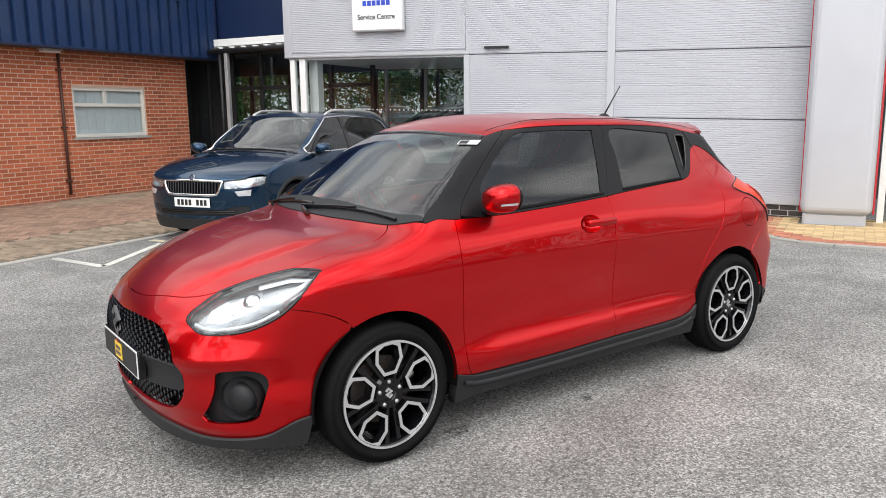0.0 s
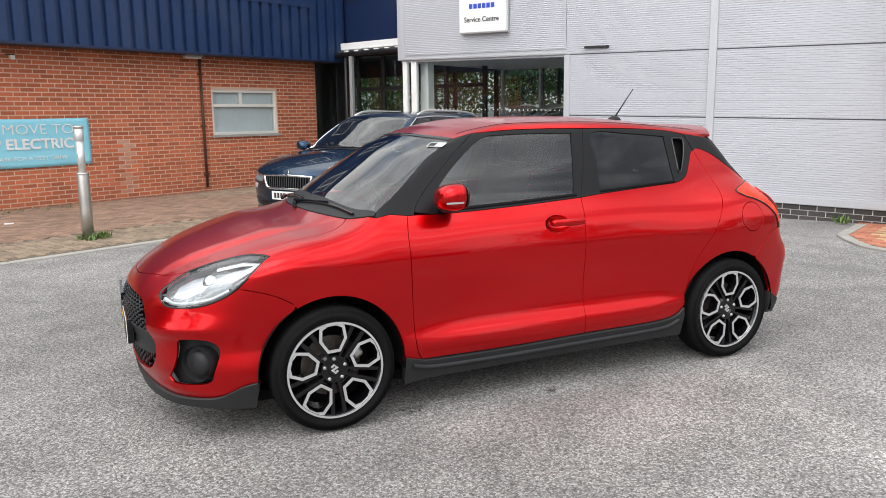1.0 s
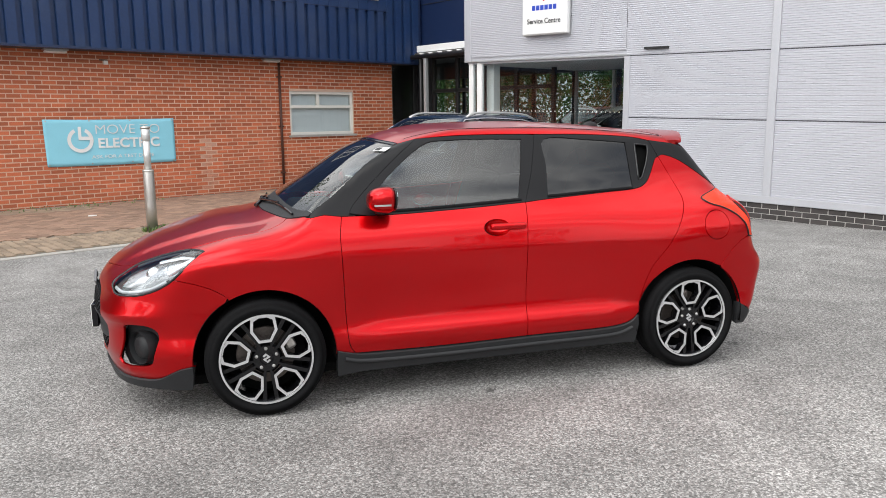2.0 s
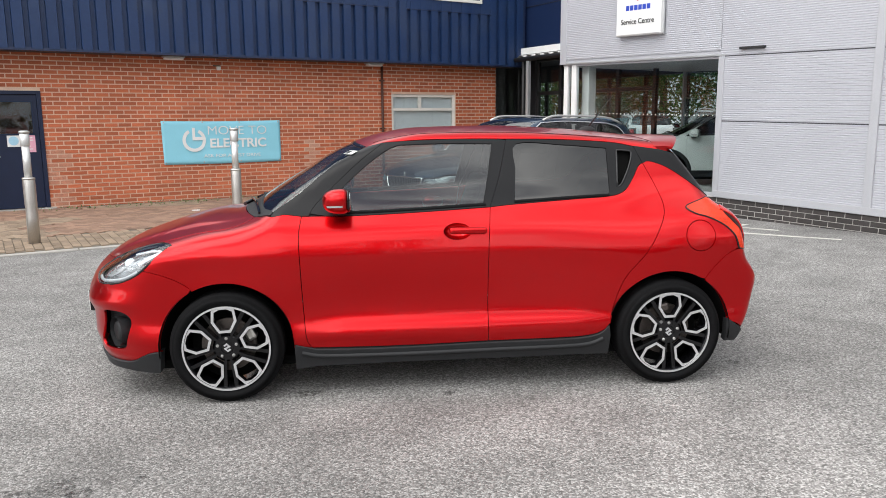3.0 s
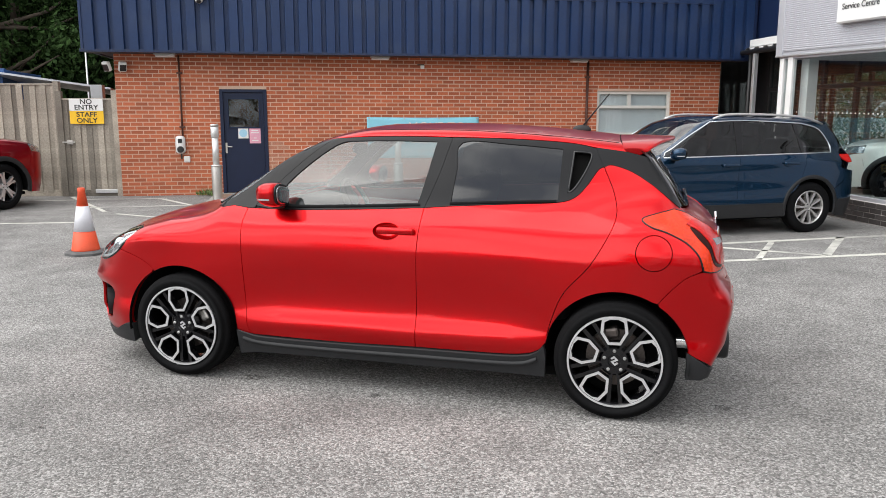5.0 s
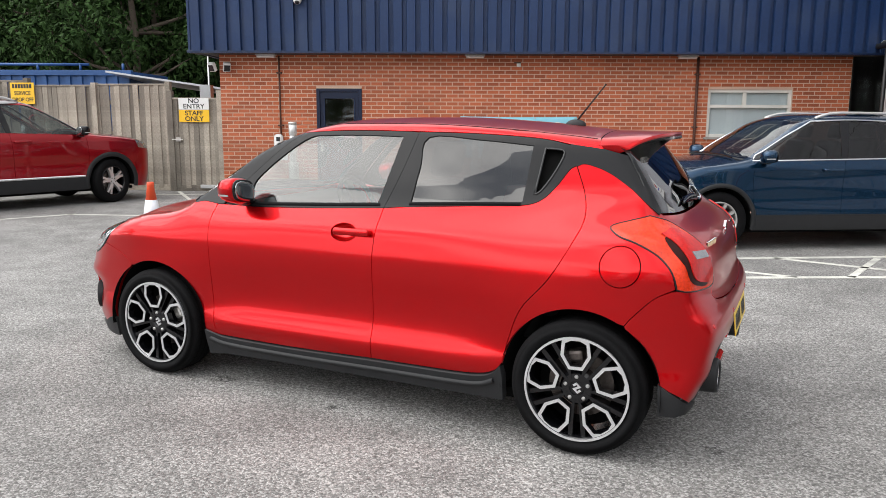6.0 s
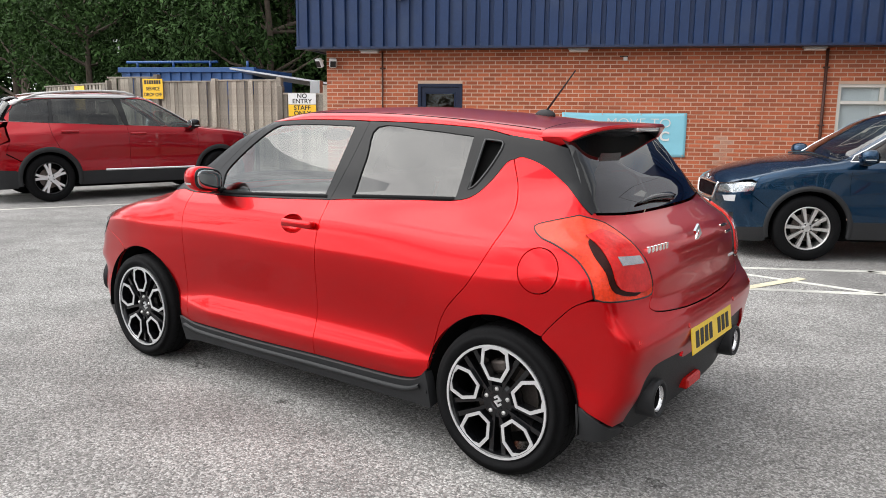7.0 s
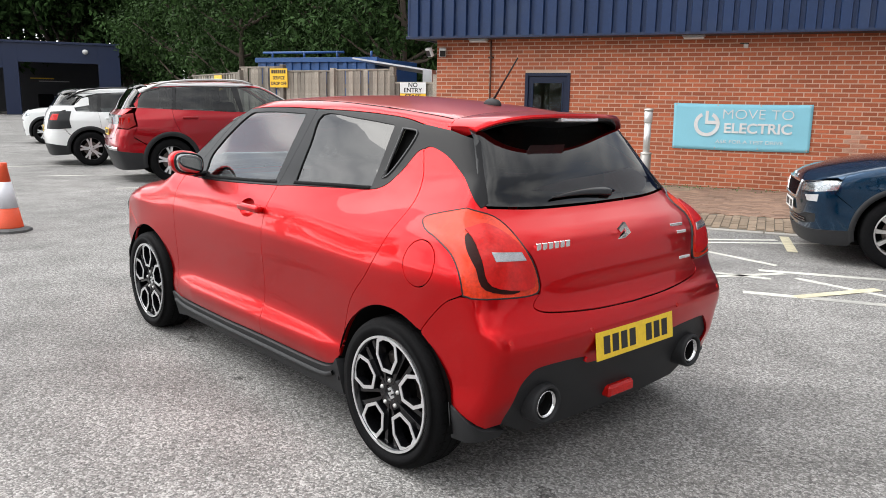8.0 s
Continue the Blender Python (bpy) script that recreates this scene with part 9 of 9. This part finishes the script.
parked_car("compact", "pale white crossover with dark wheels in the showroom", pose(13.47, 6.98, 0.24, 0, 0, 140) @ Matrix.Diagonal((0.99, 0.99, 0.94, 1)), M["car_pearl"], "dark", 2.5, 0.325, 0.22, chrome_line=False)


# ---- woods and far yard ----
def tree_mesh(seed, h, spread):
    rng = random.Random(seed)
    tr, cr = bmesh.new(), []
    pts = [Vector((0, 0, 0))]
    for k in range(1, 7):
        pts.append(pts[-1] + Vector((rng.uniform(-0.15, 0.15), rng.uniform(-0.15, 0.15), h * 0.12)))
    for k in range(6):
        add_tube(tr, pts[k], pts[k + 1], 0.24 * (1 - k / 7.5), 0.24 * (1 - (k + 1) / 7.5), seg=8, cap=False)
    tips = [pts[-1]]
    for k in range(16):
        a, z = k * 2.4 + rng.uniform(-0.4, 0.4), h * rng.uniform(0.16, 0.66)
        p = pts[min(6, int(z / (h * 0.12)))]
        l_ = spread * rng.uniform(0.55, 1.0) * (1.1 - abs(z / h - 0.42))
        q = p + Vector((math.cos(a) * l_, math.sin(a) * l_, l_ * rng.uniform(0.25, 0.8)))
        m = p.lerp(q, 0.5) + Vector((0, 0, -0.1 * l_))
        add_tube(tr, p, m, 0.09, 0.06, seg=6, cap=False)
        add_tube(tr, m, q, 0.06, 0.02, seg=6, cap=False)
        tips += [q, m.lerp(q, 0.5)]
    vs, fs = [], []
    for t in tips:
        for _ in range(5):
            c = t + Vector((rng.gauss(0, 1), rng.gauss(0, 1), rng.gauss(0.3, 0.8))) * spread * 0.22
            r = rng.uniform(0.5, 1.0) * spread * 0.26
            for _ in range(48):
                d = Vector((rng.gauss(0, 1), rng.gauss(0, 1), rng.gauss(0, 0.8)))
                d = d.normalized() * r * rng.uniform(0.55, 1.05)
                o = c + d
                n = (d.normalized() + Vector((rng.uniform(-0.7, 0.7), rng.uniform(-0.7, 0.7), rng.uniform(-0.2, 0.9)))).normalized()
                u = n.orthogonal().normalized()
                u = (Matrix.Rotation(rng.uniform(0, 6.28), 3, n) @ u)
                w = n.cross(u)
                s = rng.uniform(0.075, 0.165)
                i = len(vs)
                vs += [o - u * s, o - w * s * 0.55 - n * 0.03, o + u * s, o + w * s * 0.55 - n * 0.03]
                fs.append((i, i + 1, i + 2, i + 3))
    me = bpy.data.meshes.new("crown")
    me.from_pydata([tuple(v) for v in vs], [], fs)
    return tr, me


TREES = []
for i, (h, sp_) in enumerate(((13.5, 4.0), (11.5, 3.6), (15.0, 4.2))):
    tr, me = tree_mesh(40 + i, h, sp_)
    t = thing("tree", "tall broadleaf tree in dense dark green summer leaf", "tree", pose(-9.0 + 8 * i, 27.0, 0), group="woodland trees")
    part("trunk", tr, M["bark"], t, smooth=True)
    link("crown", me, M["leaf"], t)
    TREES.append(t)
rng = random.Random(5)
spots = [(-6 - 5.2 * i, 24 + 2.6 * (i % 3) + 0.9 * i, 1) for i in range(11)] + [(3 + 4.6 * i, 27 + 2 * (i % 2), 1) for i in range(3)] + [(-3.5 - 4.8 * i, 32 + 1.0 * i, 1.15) for i in range(10)] + [(-48 + 3 * i, 26 - 7 * i, 1) for i in range(5)]
spots += [(-26 + 5.6 * i, -27 - 2.5 * (i % 3), 0.65) for i in range(15)]
spots += [(-2 - 4.4 * i, 37 + 1.6 * i + 2 * (i % 2), 1.25) for i in range(12)] + [(-5 - 3.9 * i, 22.5 + 0.9 * i, 0.75) for i in range(3)]
spots = [p for p in spots if not (p[1] > 5 and (p[1] + 1.85) / (6.28 - p[0]) < 1.10 and math.hypot(p[0] - 6.3, p[1] + 1.8) < 80)]
spots += [(-58, 50, 2.4), (-52, 56, 2.3), (-63, 45, 2.4), (-46, 60, 2.3), (-67, 40, 2.4), (-72, 33, 2.3), (-60.5, 49, 2.6), (-57, 52.5, 2.7), (-55, 55, 2.5), (-53.5, 57, 2.6), (-62, 53, 3.0), (-66, 49, 2.8)] + [(33 + 2 * (i % 2), -6 + 5.5 * i, 1.0) for i in range(8)]
for i, (x, y, s) in enumerate(spots):
    o = copy_thing(TREES[i % 3], pose(x + rng.uniform(-1, 1), y + rng.uniform(-1, 1), -0.1, 0, 0, rng.uniform(0, 360)))
    o.scale = (s, s, s * rng.uniform(0.9, 1.1))


def thicket(name, x0, x1, y0, y1, h, n, label, size=1.0, deep=0.9):
    r = random.Random(9)
    vs, fs = [], []
    for _ in range(n):
        x = r.uniform(x0, x1)
        y = y0 + (y1 - y0) * ((x - x0) / (x1 - x0) if x1 - x0 > 1 else r.random()) + r.uniform(-deep, deep)
        top = h * (0.75 + 0.5 * noise.noise(Vector((x * 0.4, y * 0.4, 2))))
        o = Vector((x, y, top * r.random() ** 0.7))
        nrm = Vector((r.uniform(-1, 1), r.uniform(-1, 0.3), r.uniform(-0.2, 1))).normalized()
        u = Matrix.Rotation(r.uniform(0, 6.28), 3, nrm) @ nrm.orthogonal().normalized()
        w = nrm.cross(u)
        s = r.uniform(0.08, 0.17) * size
        i = len(vs)
        vs += [o - u * s, o - w * s * 0.6, o + u * s, o + w * s * 0.6]
        fs.append((i, i + 1, i + 2, i + 3))
    me = bpy.data.meshes.new(name)
    me.from_pydata([tuple(v) for v in vs], [], fs)
    tagged(link(name, me, M["leaf"]), label, "bushes", kind="stuff")


thicket("bushes", -19, 6, 30, 20.5, 5.0, 22000, "dense dark green undergrowth below the trees", 1.2)
thicket("bushes", -75, 12, 70, 40, 19.0, 80000, "dense dark green wood behind the yard", 1.8, 2.5)
thicket("bushes", -24, 8, 36, 27, 9.0, 40000, "tall dark green scrub between the trees", 1.3, 1.6)
thicket("bushes", -30, 60, -22, -22, 2.6, 9000, "green hedge along the far side of the yard")

thicket("bushes", 31, 31.5, -10, 40, 6.0, 60000, "green trees and scrub beyond the showroom", 0.7, 1.2)
# blue workshop with an open bay
gx = pose(-43.3, 40.8, 0, 0, 0, 47) @ Matrix.Diagonal((1.54, 1.54, 1.31, 1))
gg = thing("workshop", "low dark blue metal workshop with a dark open bay", "building", gx)
for b_ in ((-8.0, -2.9, 0, 4.0), (-2.4, -1.75, 0, 4.0), (1.75, 2.75, 0, 4.0), (-1.75, 1.75, 2.95, 4.0), (-2.9, -2.4, 2.6, 4.0)):
    box("wall", (b_[0], b_[1], 0, 0.25, b_[2], b_[3]), M["blue_panel"], gg)
box("roof", (-8.1, 2.8, -0.1, 9, 4.0, 4.12), M["blue_panel"], gg)
box("side_wall", (2.5, 2.75, 0.25, 9, 0, 4.0), M["blue_panel"], gg)
box("back_wall", (-8, 2.75, 8.7, 9, 0, 4.0), M["soffit"], gg)
box("floor", (-8, 2.75, 0, 9, -0.02, 0.02), M["concrete"], gg)
for z in (1.0, 2.0):
    box("shelf", (-1.3, 0.2, 6.0, 6.6, z, z + 0.05), M["grey_frame"], gg)
box("tyre_rack", (-1.4, -0.6, 5.8, 6.4, 0.02, 1.2), M["rubber"], gg, bevel=0.05)
box("bay_lamp", (-1.5, -0.4, 3.0, 3.1, 2.1, 2.16), M["yellow_sign"], gg)
wl_ = thing("wall_lamp", "small white lamp on the workshop wall", "lamp", gx)
bm = bmesh.new()
bmesh.ops.create_uvsphere(bm, u_segments=12, v_segments=8, radius=0.14, matrix=Matrix.Translation((1.2, -0.12, 3.6)))
part("globe", bm, M["white"], wl_, smooth=True)


def lamp_post(x, y, h, arm, r=0.09):
    l_ = thing("lamp_post", "slim grey metal yard lamp post", "lamp post", pose(x, y, 0), group="yard lamp posts")
    tube("pole", (0, 0, 0), (0, 0, h), r, M["steel_pale"], l_, r1=r * 0.55)
    box("head", (-0.45 * arm, 0.25 * arm, -0.12, 0.12, h, h + 0.1), M["steel_pale"], l_, bevel=0.02)


lamp_post(-50.9, 53.9, 8.75, 1.7, 0.10)
lamp_post(-15.0, 28.0, 4.35, 0.4)
lamp_post(-1.92, 18.0, 3.3, 0.12, 0.032)
# cars across the yard that the shop glass mirrors
for i, (src, x, y, a) in enumerate(((0, -4.0, -13.0, 80), (1, -0.6, -13.4, 86), (2, 2.8, -13.0, 84), (0, 6.4, -13.2, 88), (1, 10.2, -13.3, 82), (2, 14.0, -13.0, 88), (1, 22.5, 7.5, 60), (0, 22.6, 11.0, 62), (2, 22.4, 14.6, 60), (1, 22.8, 18.4, 58), (0, 23.0, 3.8, 60))):
    o = copy_thing((blue_car, white_car, red_car)[src], pose(x, y, 0, 0, 0, a))
    tagged(o, "parked car in a row across the yard")

# ---- bricks and paving, piece by piece ----
M["brick_pale"] = mat("salt_bloomed_brick", (0.44, 0.19, 0.12), 0.9, vary=0.35, scale=9, fine=60, bump=0.5, dirt=(0.60, 0.45, 0.36), dirt_amt=0.45)
M["paver_tan"] = mat("tan_paving_brick", (0.265, 0.200, 0.142), 0.88, vary=0.25, scale=1.5, fine=70, bump=0.5, rnd="object", rnd_amt=0.22)
M["paver_tan_s"] = mat("tan_paving_brick_joined", (0.265, 0.200, 0.142), 0.88, vary=0.25, scale=1.5, fine=70, bump=0.5, rnd="island", rnd_amt=0.22)
BOX_F = [(0, 1, 5, 4), (1, 2, 6, 5), (2, 3, 7, 6), (3, 0, 4, 7), (4, 5, 6, 7)]


def box_mesh(name, dx, dy, dz, chamfer=0.0):
    c = chamfer
    v = [(0, 0, 0), (dx, 0, 0), (dx, dy, 0), (0, dy, 0), (c, c, dz), (dx - c, c, dz), (dx - c, dy - c, dz), (c, dy - c, dz)]
    me = bpy.data.meshes.new(name)
    me.from_pydata(v, [], BOX_F)
    return me


bricks, pale, joined_v, joined_f = {}, [], [], []
rng = random.Random(11)
for k in range(36):
    z0 = -0.03 + k * 0.075
    z1 = min(z0 + 0.0625, 2.65)
    x = -0.1125 * (k % 2)
    while x < 12.15:
        a, c = max(x, 0.0), min(x + 0.2125, 12.15)
        x += 0.225
        spans = [(a, c)]
        for (o0, o1, oz0, oz1) in (DOOR, WIN):
            if z1 > oz0 and z0 < oz1:
                nxt = []
                for s0, s1 in spans:
                    if s1 <= o0 or s0 >= o1:
                        nxt.append((s0, s1))
                    else:
                        nxt += [(s0, o0 - 0.004)] * (s0 < o0 - 0.02) + [(o1 + 0.004, s1)] * (s1 > o1 + 0.02)
                spans = nxt
        for s0, s1 in spans:
            if s1 - s0 < 0.02:
                continue
            proud = rng.uniform(0.004, 0.009)
            bloom = (abs(s0 + 0.1 - 2.95) < 0.12 and z0 < 0.98 or abs(s0 + 0.1 - 7.58) < 0.13 and 0.1 < z0 < 1.05) and rng.random() < 0.8
            if 2.8 < s0 < 6.0 and z0 < 1.5 and not bloom:
                key = round(s1 - s0, 3)
                if key not in bricks:
                    me = box_mesh("brick", key, z1 - z0, 0.05, 0.003)
                    me.transform(Matrix(((1, 0, 0, 0), (0, 0, -1, 0), (0, 1, 0, 0), (0, 0, 0, 1))))
                    me.materials.append(M["brick"])
                    bricks[key] = me
                o = new("brick", bricks[key])
                o.parent, o.matrix_basis = wall_n, pose(s0, WALL + 0.05 - proud, z0)
            else:
                dst_v, dst_f = (joined_v, joined_f) if not bloom else (pale, None)
                y0, y1 = WALL - proud, WALL + 0.03
                vv = [(s0, y1, z0), (s1, y1, z0), (s1, y1, z1), (s0, y1, z1), (s0 + 0.003, y0, z0 + 0.003), (s1 - 0.003, y0, z0 + 0.003), (s1 - 0.003, y0, z1 - 0.003), (s0 + 0.003, y0, z1 - 0.003)]
                if bloom:
                    pale.append(vv)
                else:
                    i = len(joined_v)
                    joined_v += vv
                    joined_f += [tuple(i + q for q in f) for f in BOX_F]
me = bpy.data.meshes.new("brickwork")
me.from_pydata(joined_v, [], joined_f)
tagged(link("brickwork", me, M["brick_s"], wall_n), kind="stuff")
for vv in pale:
    me = bpy.data.meshes.new("brick")
    me.from_pydata(vv, [], BOX_F)
    link("brick", me, M["brick_pale"], wall_n, "salt-bloomed pale brick")

# front band of pavers laid crosswise, herringbone behind
band_me = box_mesh("paver", 0.098, 0.198, 0.06, 0.004)
band_me.materials.append(M["paver_tan"])
jv, jf = [], []
for i in range(107):
    for j in range(6):
        x, y = 1.81 + i * 0.1005, 7.61 + j * 0.2005 + (0.1 if i % 2 else 0) - 0.05
        if y < 7.6:
            continue
        z = -0.038 + rng.uniform(-0.002, 0.002)
        if i < 52 and not ((x - 4.81) ** 2 + (y - 8.4) ** 2 < 0.02 or (x - 2.2) ** 2 + (y - 8.2) ** 2 < 0.012):
            o = new("paver", band_me)
            o.parent, o.matrix_basis = pavement, pose(x, y, z, rng.uniform(-0.5, 0.5), rng.uniform(-0.5, 0.5), rng.uniform(-0.4, 0.4))
        else:
            k = len(jv)
            jv += [(x, y, z), (x + 0.098, y, z), (x + 0.098, y + 0.198, z), (x, y + 0.198, z), (x + 0.004, y + 0.004, z + 0.06), (x + 0.094, y + 0.004, z + 0.06), (x + 0.094, y + 0.194, z + 0.06), (x + 0.004, y + 0.194, z + 0.06)]
            jf += [tuple(k + q for q in f) for f in BOX_F]
me = bpy.data.meshes.new("paving_band")
me.from_pydata(jv, [], jf)
tagged(link("paving_band", me, M["paver_tan_s"], pavement), kind="stuff")
fields = {"paver_s": ([], []), "paver_tan_s": ([], [])}
c45 = math.cos(radians(45))
for gx_ in range(-10, 130):
    for gy_ in range(-110, 60):
        dlt = (gx_ - gy_) % 4
        if dlt == 0:
            r = (gx_, gy_, 2, 1)
        elif dlt == 2:
            r = (gx_, gy_ - 1, 1, 2)
        else:
            continue
        cs = [((r[0] + a * r[2]) * 0.1005, (r[1] + b_ * r[3]) * 0.1005) for a, b_ in ((0, 0), (1, 0), (1, 1), (0, 1))]
        wc = [(1.9 + (px - py) * c45, 8.82 + (px + py) * c45) for px, py in cs]
        cx_, cy_ = sum(p[0] for p in wc) / 4, sum(p[1] for p in wc) / 4
        if not (1.92 < cx_ < 11.9 and 8.86 < cy_ < 12.35):
            continue
        z = 0.022 + rng.uniform(-0.002, 0.002)
        dark = noise.noise(Vector((cx_ * 0.35, cy_ * 0.9, 7))) > 0.22
        V_, F_ = fields["paver_tan_s" if dark else "paver_s"]
        k = len(V_)
        sh_ = [(cx_ + (px - cx_) * 0.975, cy_ + (py - cy_) * 0.975) for px, py in wc]
        V_ += [(px, py, z - 0.05) for px, py in wc] + [(px, py, z) for px, py in sh_]
        F_ += [tuple(k + q for q in f) for f in BOX_F]
for nm, (V_, F_) in fields.items():
    me = bpy.data.meshes.new("herringbone_paving")
    me.from_pydata(V_, [], F_)
    tagged(link("herringbone_paving", me, M[nm], pavement), kind="stuff")
